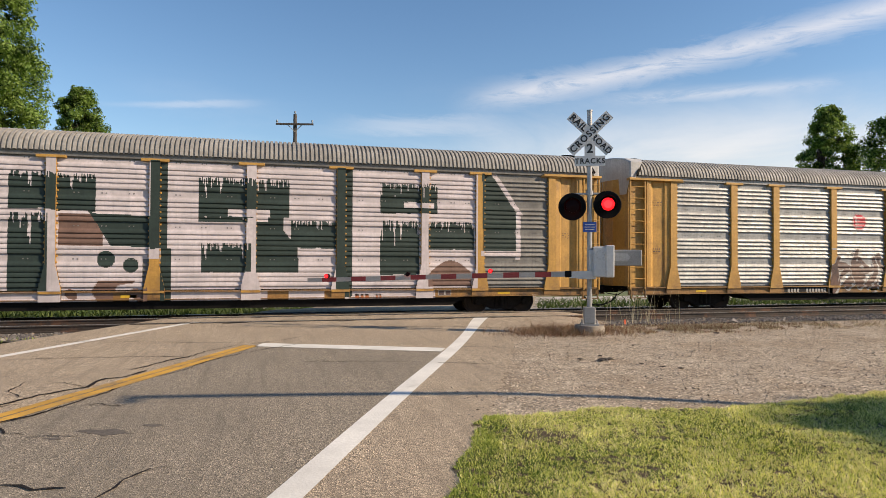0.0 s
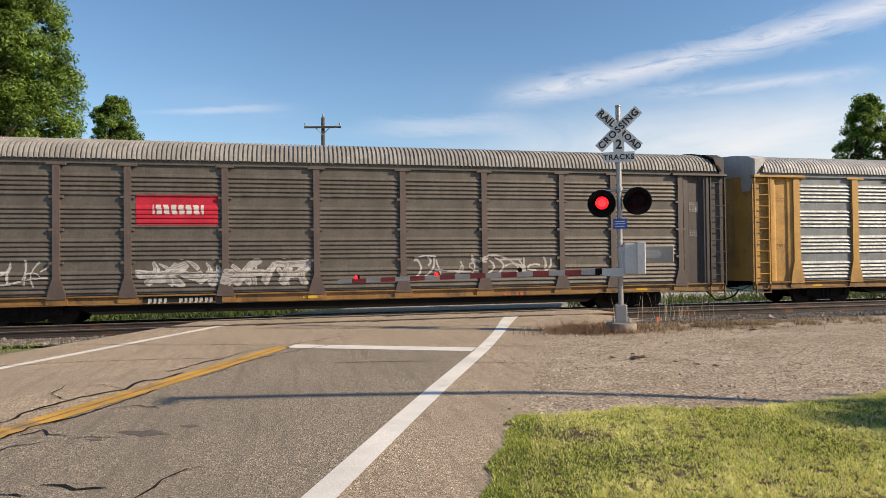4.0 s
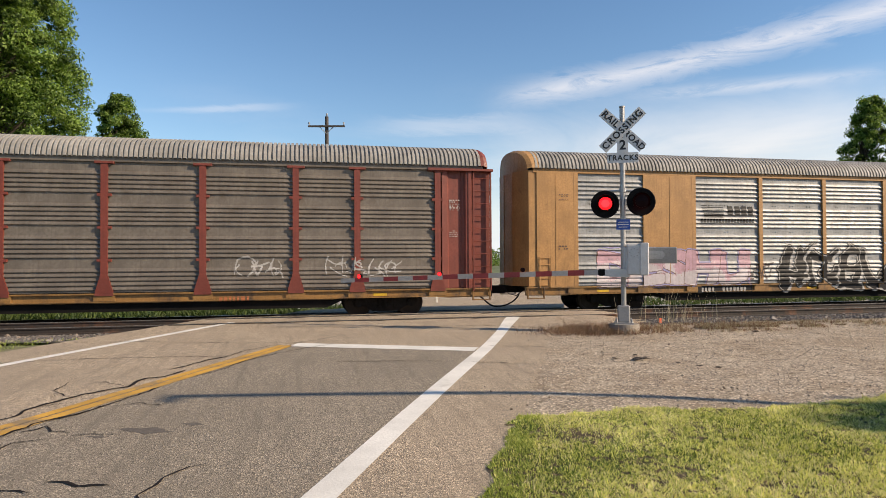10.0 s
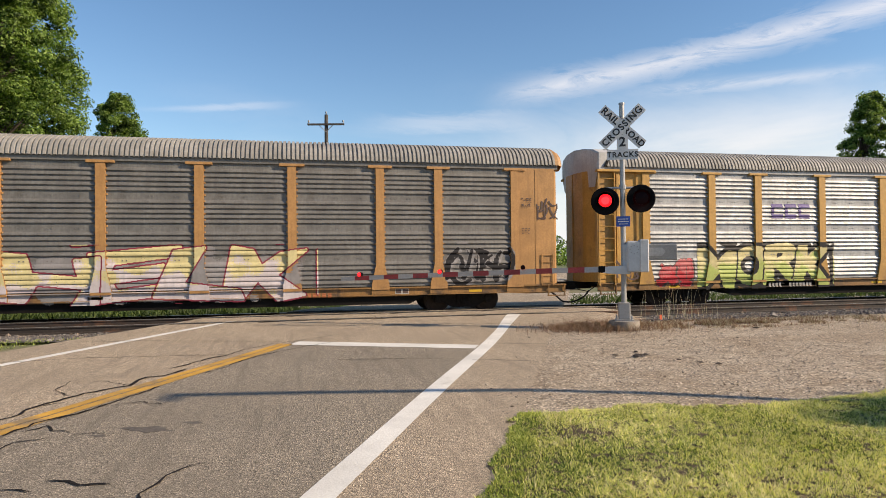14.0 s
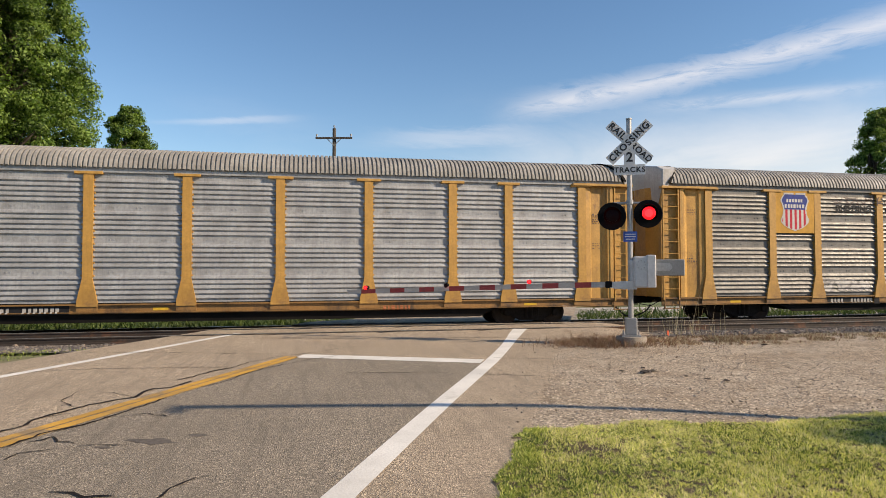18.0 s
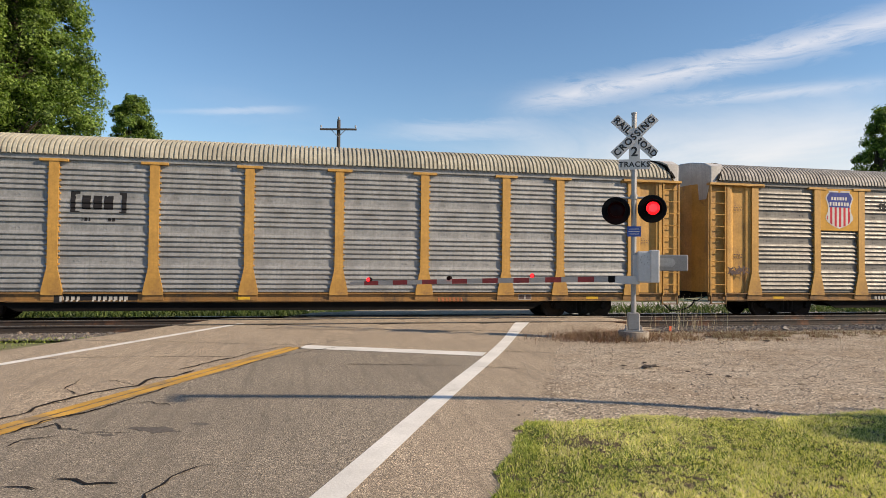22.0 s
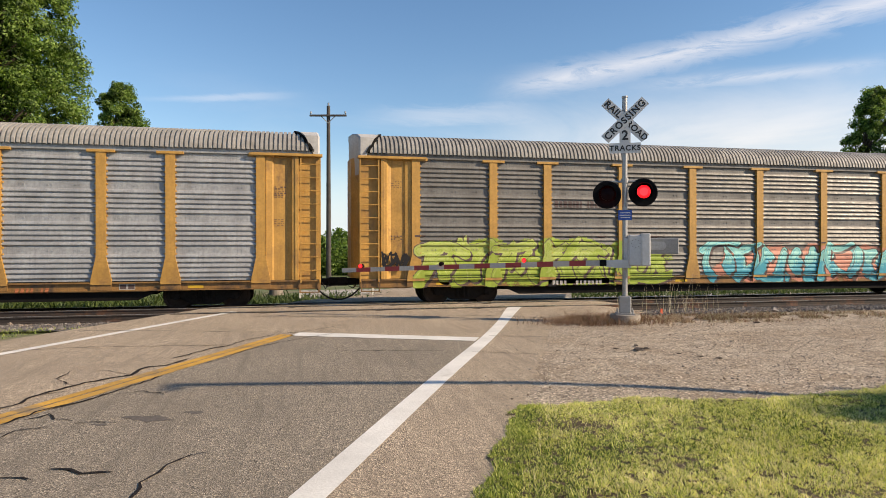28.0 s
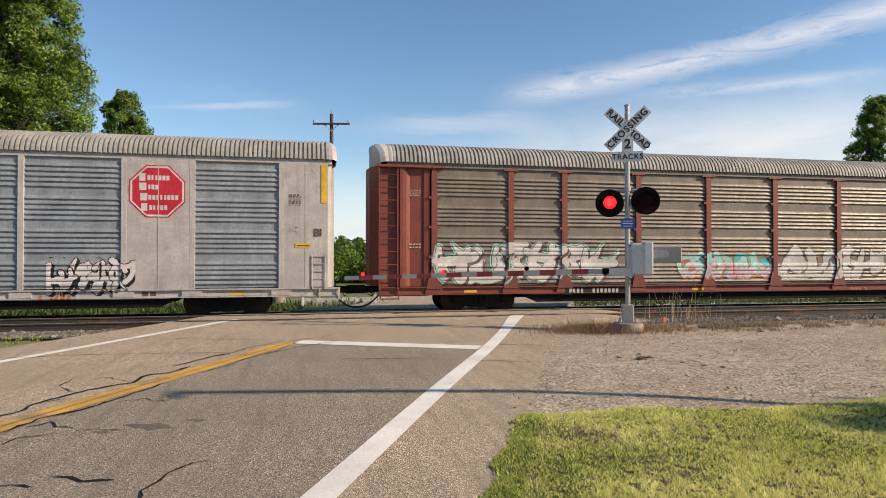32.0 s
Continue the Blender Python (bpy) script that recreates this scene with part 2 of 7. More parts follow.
def asphalt(name, tone, crack_scale, warm=0.0):
    m = bpy.data.materials.new(name)
    m.use_nodes = True
    nt = m.node_tree
    co = nt.nodes.new("ShaderNodeTexCoord").outputs["Object"]
    chips = nt.nodes.new("ShaderNodeTexVoronoi")
    chips.inputs["Scale"].default_value = 100
    link(nt, co, chips.inputs["Vector"])
    info = nt.nodes.new("ShaderNodeSeparateColor")
    link(nt, chips.outputs["Color"], info.inputs[0])
    big = noise_tex(nt, co, 0.5, 6, 0.65, 0.3)
    mid = noise_tex(nt, co, 4.0, 5, 0.7)
    a = (tone * (1.10 + warm), tone * 0.92, tone * (0.69 - warm * 0.6))
    col = mix_col(nt, ramp(nt, info.outputs[0], 0.1, 0.95), tuple(c * 0.52 for c in a), tuple(c * 1.36 for c in a))
    col = mix_col(nt, ramp(nt, info.outputs[1], 0.86, 0.93), col, tuple(c * 2.3 for c in a))
    col = mix_col(nt, ramp(nt, info.outputs[2], 0.90, 0.95), col, tuple(c * 0.22 for c in a))
    col = mix_col(nt, ramp(nt, big, 0.35, 0.7, 0.0, 0.5), col, tuple(c * 0.72 for c in a))
    col = mix_col(nt, ramp(nt, mid, 0.5, 0.8, 0.0, 0.35), col, tuple(c * 1.3 for c in a))
    track = noise_tex(nt, mapped(nt, co, (6.0, 0.35, 1), rot=(0, 0, radians(-24.3))), 1.0, 4, 0.6)
    col = mix_col(nt, ramp(nt, track, 0.48, 0.72, 0.0, 0.5), col, tuple(c * 0.55 for c in a))
    stain = noise_tex(nt, mapped(nt, co, (1, 1, 1), loc=(7, 3, 0)), 1.1, 4, 0.6, 0.6)
    col = mix_col(nt, ramp(nt, stain, 0.66, 0.74, 0.0, 0.35), col, tuple(c * 0.4 for c in a))
    b = nt.nodes["Principled BSDF"]
    link(nt, col, b.inputs["Base Color"])
    b.inputs["Roughness"].default_value = 0.88
    bp = nt.nodes.new("ShaderNodeBump")
    bp.inputs["Strength"].default_value, bp.inputs["Distance"].default_value = 0.5, 0.012
    link(nt, chips.outputs["Distance"], bp.inputs["Height"])
    link(nt, bp.outputs[0], b.inputs["Normal"])
    return m


def road_point(s, off, lift=0.0):
    p = ROAD_U * s + ROAD_N * off
    return (p.x, p.y, road_z(p.y) + lift)


def road_strip(a, b, s0, s1, lift, step=0.5, wob=0.0, seed=0):
    """A strip of the road between the offsets a and b, from s0 to s1 along it."""
    rnd = random.Random(seed)
    k = max(2, round((s1 - s0) / step))
    rows = []
    for i in range(k + 1):
        s = s0 + (s1 - s0) * i / k
        w = wob * (rnd.random() - 0.5)
        rows.append([road_point(s, a + w + (b - a) * j / 8, lift) for j in range(9)] if b - a > 1 else [road_point(s, a + w * 0.3, lift), road_point(s, b + w * 0.3, lift)])
    return Build().grid(rows)


def build_road():
    dark, tan = asphalt("worn_asphalt", 0.215, 3, 0.0), asphalt("pale_asphalt", 0.30, 3, 0.06)
    road = thing("road", "two-lane worn grey asphalt road crossing the tracks", "road", kind="structure")
    # the older lane and the apron before the rails are paler and browner
    part("lane", (road_strip(-1.15, 2.67, -30, -11.5, 0.0), dark), road, "grey asphalt lane with tar-filled cracks")
    part("shoulder", (road_strip(2.67, 3.86, -30, -11.5, 0.0), tan), road, "tan crumbling asphalt shoulder")
    part("lane", (road_strip(-5.9, -1.15, -30, -11.5, 0.0), tan), road, "tan worn asphalt lane")
    part("apron", (road_strip(-5.9, 3.82, -11.5, 75, 0.0), tan), road, "tan asphalt apron up to the rails")
    white = material("road_white", (0.68, 0.66, 0.61), 0.8, vary=0.10, grain=40, dirt=(0.30, 0.28, 0.24), dirt_amount=0.18)
    yellow = material("road_yellow", (0.55, 0.30, 0.045), 0.8, vary=0.14, grain=40, dirt=(0.24, 0.17, 0.09), dirt_amount=0.5)
    rows = []
    for i in range(87):  # drifts a hand's width before the rails and widens there
        at = -26 + 21.4 * i / 86
        drift, flare = 0.075 * math.exp(-((at + 11) / 3.2) ** 2), 0.13 * smooth(-9.0, -4.6, at)
        rows.append([road_point(at, 2.545 + drift - flare, 0.006), road_point(at, 2.795 + drift, 0.006)])
    part("edge_line", (Build().grid(rows), white), road, "white edge line")
    part("edge_line", (road_strip(-4.67, -4.47, -20, -7.6, 0.006), white), road, "thin white edge line")
    part("stop_line", (road_strip(-1.02, 2.59, -11.72, -11.24, 0.006), white), road, "worn white stop line")
    part("centre_line", (road_strip(-1.105, -0.955, -26, -11.6, 0.006), yellow), road, "yellow centre line")
    part("centre_line", (road_strip(-1.275, -1.135, -26, -11.6, 0.006), yellow), road, "yellow centre line")
    return road


def build_tracks():
    steel = material("worn_rail", (0.035, 0.026, 0.021), 0.7, 0.1, vary=0.2, dirt=(0.14, 0.06, 0.03), dirt_amount=0.4, grain=20)
    shine = material("rail_head", (0.34, 0.32, 0.30), 0.3, 0.8, vary=0.1)
    wood = material("tarred_tie", (0.06, 0.045, 0.035), 0.9, vary=0.25, random=0.5)
    outline = [(-0.07, 0), (0.07, 0), (0.07, 0.02), (0.012, 0.045), (0.012, 0.125), (0.036, 0.14), (0.036, 0.168), (-0.036, 0.168), (-0.036, 0.14), (-0.012, 0.125), (-0.012, 0.045), (-0.07, 0.02)]
    for y0, top, tone in ((NEAR_Y, 0.012, "near"), (FAR_Y, FAR_RAIL, "far")):
        tr = thing("railway_track", "standard-gauge railway track with worn steel rails", "railway track", "the two tracks", "structure", loc=(0, y0, top - 0.178))
        for s in (-0.755, 0.755):
            r = part("rail", (Build().prism([(p[0] + s, p[1]) for p in outline], -160, 160, "x"), steel), tr, "rust-brown steel rail")
            part("rail_head", (Build().box(-160, 160, s - 0.033, s + 0.033, 0.168, 0.178), shine), tr, "polished rail head")
        tie = Build().box(-0.11, 0.11, -1.3, 1.3, -0.16, -0.002, 0.015).mesh("tie", wood)
        for i in range(110):
            x = -32 + 0.53 * i + 0.02 * random.random()
            part("tie", tie, tr, loc=(x, 0.03 * random.random(), 0))


build_ground()
ROAD = build_road()
build_tracks()


def add_seams(road):
    """Tar-filled cracks, as (along, across) points of the road."""
    tar = material("road_tar", (0.022, 0.018, 0.016), 0.75, vary=0.2, spec=0.12)
    runs = [
        (0.020, [(-19.6, 1.52), (-19.21, 1.39), (-18.88, 1.36), (-18.58, 1.38), (-18.5, 1.47)]),
        (0.024, [(-19.1, 0.51), (-19.15, 0.8), (-19.08, 1.04)]), (0.02, [(-19.36, 0.31), (-19.31, 0.42), (-19.35, 0.58)]),
        (0.018, [(-18.54, -0.54), (-18.32, -0.59), (-18.07, -0.4)]), (0.018, [(-17.95, -0.26), (-17.85, 0.16)]),
        (0.03, [(-17.98, -0.83), (-17.74, -0.77), (-17.88, -0.59), (-17.9, -0.36)]),
        (0.040, [(-18.3, -1.62), (-17.63, -1.49), (-17.34, -1.47), (-17.15, -1.62), (-16.84, -1.61), (-16.34, -1.59), (-15.78, -1.38), (-15.21, -1.54), (-15.05, -1.36), (-14.49, -1.36)]),
        (0.022, [(-17.01, -1.57), (-16.79, -1.43)]), (0.022, [(-15.65, -2.05), (-15.55, -1.87), (-15.78, -1.40)]),
        (0.036, [(-14.48, -1.61), (-13.73, -1.6), (-13.05, -1.49)]), (0.028, [(-18.21, -0.89), (-17.67, -1.0), (-17.4, -0.93), (-17.11, -0.85), (-15.73, -0.93)]),
        (0.020, [(-14.9, -0.92), (-14.3, -0.86), (-13.6, -0.95), (-12.9, -0.85), (-12.2, -0.7), (-11.2, -0.3)]), (0.018, [(-16.5, -1.6), (-16.2, -2.1), (-15.6, -2.4)]), (0.020, [(-13.05, -1.49), (-12.4, -1.55), (-11.6, -1.35), (-10.8, -0.9), (-9.9, -0.6)]), (0.016, [(-16.9, -0.9), (-16.6, -0.55), (-16.7, -0.2)]),
        (0.02, [(-17.54, -0.89), (-17.11, -0.85), (-16.78, -0.93)]), (0.025, [(-14.46, -4.82), (-13.8, -3.8), (-13.37, -2.48), (-13.05, -1.49)]),
        (0.022, [(-11.93, -5.68), (-11.59, -4.24), (-11.44, -2.3), (-11.2, -0.9)]), (0.022, [(-13.32, 0.58), (-13.09, 1.47), (-12.92, 2.45)]),
        (0.025, [(-12.96, 2.72), (-12.95, 3.75)]), (0.025, [(-10.99, 2.72), (-10.95, 3.82)]), (0.03, [(-8.63, -3.44), (-7.91, -0.04), (-7.31, 2.11), (-7.54, 3.85)]),
    ]
    rnd = random.Random(5)
    for half, pts in runs:
        fine = []
        for (a, b), (c, d) in zip(pts, pts[1:]):
            k = max(2, int(math.hypot(c - a, d - b) / 0.12))
            fine += [(a + (c - a) * i / k + rnd.uniform(-0.03, 0.03), b + (d - b) * i / k + rnd.uniform(-0.03, 0.03)) for i in range(k)]
        fine.append(pts[-1])
        rows = []
        for i, (s, o) in enumerate(fine):
            a, b = fine[max(0, i - 1)], fine[min(len(fine) - 1, i + 1)]
            w = Vector((b[0] - a[0], b[1] - a[1])).normalized()
            h = half * rnd.uniform(0.25, 0.80) * (0.35 if i in (0, len(fine) - 1) else 1)
            rows.append([road_point(s - w.y * h, o + w.x * h, 0.009), road_point(s + w.y * h, o - w.x * h, 0.009)])
        part("tar_seam", (Build().grid(rows), tar), road, "black tar-filled crack")
    patch = material("oil_stain", (0.105, 0.088, 0.072), 0.8, vary=0.2)
    for s, o, a, b in ((-17.66, 0.28, 0.10, 0.24), (-17.35, 0.60, 0.05, 0.10), (-17.95, -0.02, 0.04, 0.08)):
        ring = [road_point(s + a * math.cos(t) * (1 + 0.3 * math.sin(3 * t) + 0.15 * math.sin(7 * t + s)), o + b * math.sin(t) * (1 + 0.2 * math.cos(4 * t) + 0.12 * math.sin(9 * t)), 0.003) for t in [2 * math.pi * i / 48 for i in range(48)]]
        part("stain", (Build().add(ring, [tuple(range(48))]), patch), road, "dark oil stain")
    # rubber-lined slots along the rails of the crossing
    slot = material("crossing_rubber", (0.02, 0.018, 0.016), 0.8, vary=0.15, spec=0.12)
    for y in (-5.305, -3.795):
        mid = y / ROAD_U.y * ROAD_U.x
        part("flangeway", (Build().box(mid - 6.4, mid + 4.1, y - 0.15, y - 0.04, 0.0, 0.007).box(mid - 6.4, mid + 4.1, y + 0.04, y + 0.16, 0.0, 0.007), slot), road, "black rubber slot beside the rail")
        part("flangeway", (Build().box(mid - 4.3, mid + 6.2, y + 4.40, y + 4.51, -0.284, -0.276).box(mid - 4.3, mid + 6.2, y + 4.59, y + 4.72, -0.284, -0.276), slot), road, "black rubber slot beside the rail")
        for dx in (-4.2, -1.3, 1.5):  # joints of the crossing panels
            part("panel_joint", (Build().prism([(mid + dx, y - 0.35), (mid + dx + 0.5, y - 0.14), (mid + dx + 0.62, y - 0.14), (mid + dx + 0.1, y - 0.37)], 0.0, 0.008, "z"), slot), road, "black joint of the crossing panels")


add_seams(ROAD)


def gravel_material(name, base, scale, rough=0.35):
    """Grains of differing tone over patches of fines and damp dirt."""
    m = bpy.data.materials.new(name)
    m.use_nodes = True
    nt = m.node_tree
    co = nt.nodes.new("ShaderNodeTexCoord").outputs["Object"]
    vo = nt.nodes.new("ShaderNodeTexVoronoi")
    vo.inputs["Scale"].default_value = scale
    link(nt, co, vo.inputs["Vector"])
    sp = nt.nodes.new("ShaderNodeSeparateColor")
    link(nt, vo.outputs["Color"], sp.inputs[0])
    big = noise_tex(nt, co, 0.7, 6, 0.65, 0.4)
    mid = noise_tex(nt, mapped(nt, co, (1, 2.2, 1)), 2.6, 6, 0.72, 0.6)
    pale = noise_tex(nt, mapped(nt, co, (0.6, 1.6, 1), loc=(4, 9, 0)), 1.4, 6, 0.7, 0.5)
    col = mix_col(nt, ramp(nt, sp.outputs[0], 0.05, 0.95), tuple(c * 0.50 for c in base), tuple(min(0.9, c * 1.45) for c in base))
    col = mix_col(nt, ramp(nt, big, 0.42, 0.66, 0.0, 0.55), col, (base[0] * 0.62, base[1] * 0.54, base[2] * 0.46))
    col = mix_col(nt, ramp(nt, pale, 0.52, 0.70, 0.0, 0.5), col, tuple(min(0.8, c * 1.5) for c in base))
    col = mix_col(nt, ramp(nt, mid, 0.53, 0.68, 0.0, 0.72), col, (base[0] * 0.27, base[1] * 0.23, base[2] * 0.2))
    col = mix_col(nt, ramp(nt, sp.outputs[1], 0.90, 0.96), col, tuple(min(0.8, c * 2.1) for c in base))
    b = nt.nodes["Principled BSDF"]
    link(nt, col, b.inputs["Base Color"])
    b.inputs["Roughness"].default_value = 0.92
    b.inputs["Specular IOR Level"].default_value = 0.2
    bp = nt.nodes.new("ShaderNodeBump")
    bp.inputs["Strength"].default_value, bp.inputs["Distance"].default_value = rough, 0.02
    bp.invert = True
    link(nt, vo.outputs["Distance"], bp.inputs["Height"])
    link(nt, bp.outputs[0], b.inputs["Normal"])
    return m


def field(name, regions, inside, lift, mat):
    """A sheet laid on the ground over the cells of one or more regions (x0, x1, y0, y1, step)."""
    b = Build()
    for region in regions:
        lay_cells(b, region, inside, lift)
    return mesh_of(name, b.v, b.f, [mat])


def lay_cells(b, region, inside, lift):
    x0, x1, y0, y1, step = region
    nx, ny = round((x1 - x0) / step), round((y1 - y0) / step)
    idx = {}
    for j in range(ny):
        for i in range(nx):
            x, y = x0 + (i + 0.5) * step, y0 + (j + 0.5) * step
            if not inside(x, y):
                continue
            f = []
            for di, dj in ((0, 0), (1, 0), (1, 1), (0, 1)):
                k = (i + di, j + dj)
                if k not in idx:
                    px, py = x0 + k[0] * step, y0 + k[1] * step
                    idx[k] = len(b.v)
                    b.v.append((px, py, ground_z(px, py) + lift + 0.012 * noise.noise((px * 1.3, py * 1.3, 0))))
                f.append(idx[k])
            b.f.append(tuple(f))


def across(x, y):
    return x * ROAD_N.x + y * ROAD_N.y


def apron_edge(y):
    """How far the packed paving of the crossing reaches beside the road."""
    return 3.8 + 2.5 * smooth(-8.6, -7.2, y) + 0.25 * noise.noise((y * 1.7, 9.0, 0)) + 0.12 * noise.noise((y * 6.0, 2.0, 0))


def lawn_edge(x):
    return -16.5 + 0.14 * noise.noise((x * 0.9, 3.0, 0)) + 0.10 * noise.noise((x * 3.3, 7.0, 0)) - 0.25 * smooth(-2.2, -0.8, x) + 0.25 * smooth(0.3, 2.0, x)


def on_lawn(x, y):
    return y < lawn_edge(x) and across(x, y) > 3.78 + 0.13 * noise.noise((y * 2.2, 1.0, 0)) + 0.07 * noise.noise((y * 7, 4.0, 0))


GRAVEL = gravel_material("gravel", (0.335, 0.278, 0.212), 48)
BALLAST = gravel_material("ballast_bed", (0.13, 0.118, 0.106), 15, 0.8)
tagged(new("gravel_lot", field("gravel_lot", [(-6, 4.0, -20.4, -8.4, 0.1), (-10, 4.0, -26.0, -20.4, 0.4), (4.0, 44, -26.0, -8.4, 0.4)], lambda x, y: across(x, y) > 3.62 + 0.22 * noise.noise((y * 1.1, x * 1.1, 2.0)) + 0.10 * noise.noise((y * 4.5, x * 4.5, 5.0)), 0.010, GRAVEL)), "pale brown gravel lot beside the road", "gravel", kind="structure")
tagged(new("ballast_bed", field("ballast_bed", [(-50, 60, -8.4, 2.6, 0.4)], lambda x, y: across(x, y) > apron_edge(y) or across(x, y) < -5.75, 0.02, BALLAST)), "grey crushed stone bed of the tracks", "ballast", kind="structure")


def build_side_apron():
    rows = []
    for i in range(57):
        y = -8.75 + 0.1 * i
        e = apron_edge(y)
        row = []
        for o in (3.80, lerp(3.8, e, 0.2), lerp(3.8, e, 0.4), lerp(3.8, e, 0.55), lerp(3.8, e, 0.7), lerp(3.8, e, 0.85), e):
            o = min(o, max(e, 3.82))
            x = (o - y * ROAD_N.y) / ROAD_N.x
            edge = smooth(e - 1.5, e, o)
            row.append((x, y, lerp(road_z(y) - 0.004, ground_z(x, y) + 0.012, edge) + 0.010 * noise.noise((x * 2, y * 2, 0)) * smooth(3.8, 4.2, o)))
        rows.append(row)
    part("side_apron", (Build().grid(rows), gravel_material("packed_dirt", (0.32, 0.26, 0.195), 60)), ROAD, "packed brown dirt and worn asphalt beside the crossing")


build_side_apron()


def scatter(name, count, place, size, mats, label, seed, flat=0.7, category="stones"):
    """Many loose angular stones as one body of stuff."""
    rs = np.random.RandomState(seed)
    base = np.array([(1, 0, 0), (-1, 0, 0), (0, 1, 0), (0, -1, 0), (0, 0, 1), (0, 0, -1)], float)
    tri = np.array([(0, 2, 4), (2, 1, 4), (1, 3, 4), (3, 0, 4), (2, 0, 5), (1, 2, 5), (3, 1, 5), (0, 3, 5)])
    V, Fc, mi = [], [], []
    k = 0
    while k < count:
        p = place(rs)
        if p is None:
            continue
        s = size * math.exp(rs.normal(0, 0.35))
        a = rs.uniform(0, 6.28)
        v = base * (s * rs.uniform(0.6, 1.2, (6, 1))) * (1, 1, flat)
        x = v[:, 0] * math.cos(a) - v[:, 1] * math.sin(a)
        y = v[:, 0] * math.sin(a) + v[:, 1] * math.cos(a)
        t = rs.uniform(-0.5, 0.5)
        V.append(np.stack([x + p[0], y + p[1], v[:, 2] + x * t + p[2] + s * 0.2], 1))
        Fc.append(tri + 6 * k)
        mi += [int(rs.randint(len(mats)))] * 8
        k += 1
    me = mesh_of(name, np.concatenate(V).tolist(), np.concatenate(Fc).tolist(), mats, mi)
    return tagged(new(name, me), label, category, kind="stuff")


STONES = [material("stone_pale", (0.42, 0.37, 0.31), 0.9, vary=0.2), material("stone_grey", (0.24, 0.215, 0.19), 0.9, vary=0.2), material("stone_brown", (0.21, 0.16, 0.12), 0.9, vary=0.2), material("stone_dark", (0.10, 0.09, 0.085), 0.9, vary=0.2)]


def lot_spot(rs):
    x, y = rs.uniform(-4.5, 14), -17.0 + 8.6 * rs.uniform(0, 1) ** 1.3
    if across(x, y) < 3.9 - 0.9 * rs.rand() ** 3 or y < lawn_edge(x):
        return None
    return (x, y, ground_z(x, y) + 0.02)


def bed_spot(rs):
    x, y = rs.uniform(-22, 26), rs.uniform(-8.3, -5.45)
    o = across(x, y)
    if -6.1 < o < apron_edge(y) + 0.15 or (x > 0 and y < -8.1 and rs.rand() < 0.6):
        return None
    return (x, y, ground_z(x, y) + 0.02)


def cribs_spot(rs):
    x, y = rs.uniform(-24, 28), rs.choice([rs.uniform(-5.2, -3.9), rs.uniform(-3.6, -1.0)])
    if -6.0 < across(x, y) < apron_edge(y) + 0.1:
        return None
    return (x, y, ground_z(x, y) + 0.01)


scatter("lot_gravel", 20000, lot_spot, 0.0088, [STONES[0], STONES[1], STONES[2], STONES[0], STONES[0], STONES[1]], "loose pale gravel stones on the lot", 3, category="gravel")
scatter("track_ballast", 22000, bed_spot, 0.030, [STONES[1], STONES[3], STONES[2], STONES[3], STONES[3]], "coarse grey crushed stone along the track", 4, category="ballast")
scatter("crib_ballast", 4000, cribs_spot, 0.042, [STONES[1], STONES[3], STONES[2]], "dark grey crushed stone between the ties", 6, category="ballast")


# ---- grass and weeds ----
def blades(name, count, place, height, width, mats, label, seed, lean=0.5, category="grass"):
    """Many thin blades, each one bent and tapered, as one body of stuff."""
    rs = np.random.RandomState(seed)
    V, Fc, mi = [], [], []
    k = 0
    while k < count:
        p = place(rs)
        if p is None:
            continue
        h = height * math.exp(rs.normal(0, 0.3)) * (p[3] if len(p) > 3 else 1)
        a, l = rs.uniform(0, 6.28), rs.uniform(0.1, lean) * h
        b = rs.uniform(0, 6.28)
        wx, wy = math.cos(b) * width, math.sin(b) * width
        lx, ly = math.cos(a) * l, math.sin(a) * l
        x, y, z = p[:3]
        V += [(x - wx, y - wy, z), (x + wx, y + wy, z), (x + lx * 0.45 + wx * 0.7, y + ly * 0.45 + wy * 0.7, z + h * 0.6), (x + lx * 0.45 - wx * 0.7, y + ly * 0.45 - wy * 0.7, z + h * 0.6), (x + lx, y + ly, z + h)]
        Fc += [(5 * k, 5 * k + 1, 5 * k + 2, 5 * k + 3), (5 * k + 3, 5 * k + 2, 5 * k + 4)]
        m = int(p[4]) if len(p) > 4 else int(rs.randint(len(mats)))
        mi += [m, m]
        k += 1
    return tagged(new(name, mesh_of(name, V, Fc, mats, mi)), label, category, kind="stuff")


def leaf_mat(name, c, trans=0.25):
    m = material(name, c, 0.6, vary=0.22, grain=3.0, broad=0.5, bump=0.0, spec=0.25)
    nt = m.node_tree
    b = nt.nodes["Principled BSDF"]
    tr = nt.nodes.new("ShaderNodeBsdfTranslucent")
    tr.inputs[0].default_value = (c[0] * 1.5, c[1] * 1.6, c[2] * 0.8, 1)
    mx = nt.nodes.new("ShaderNodeMixShader")
    mx.inputs[0].default_value = trans
    link(nt, b.outputs[0], mx.inputs[1])
    link(nt, tr.outputs[0], mx.inputs[2])
    link(nt, mx.outputs[0], nt.nodes["Material Output"].inputs[0])
    return m


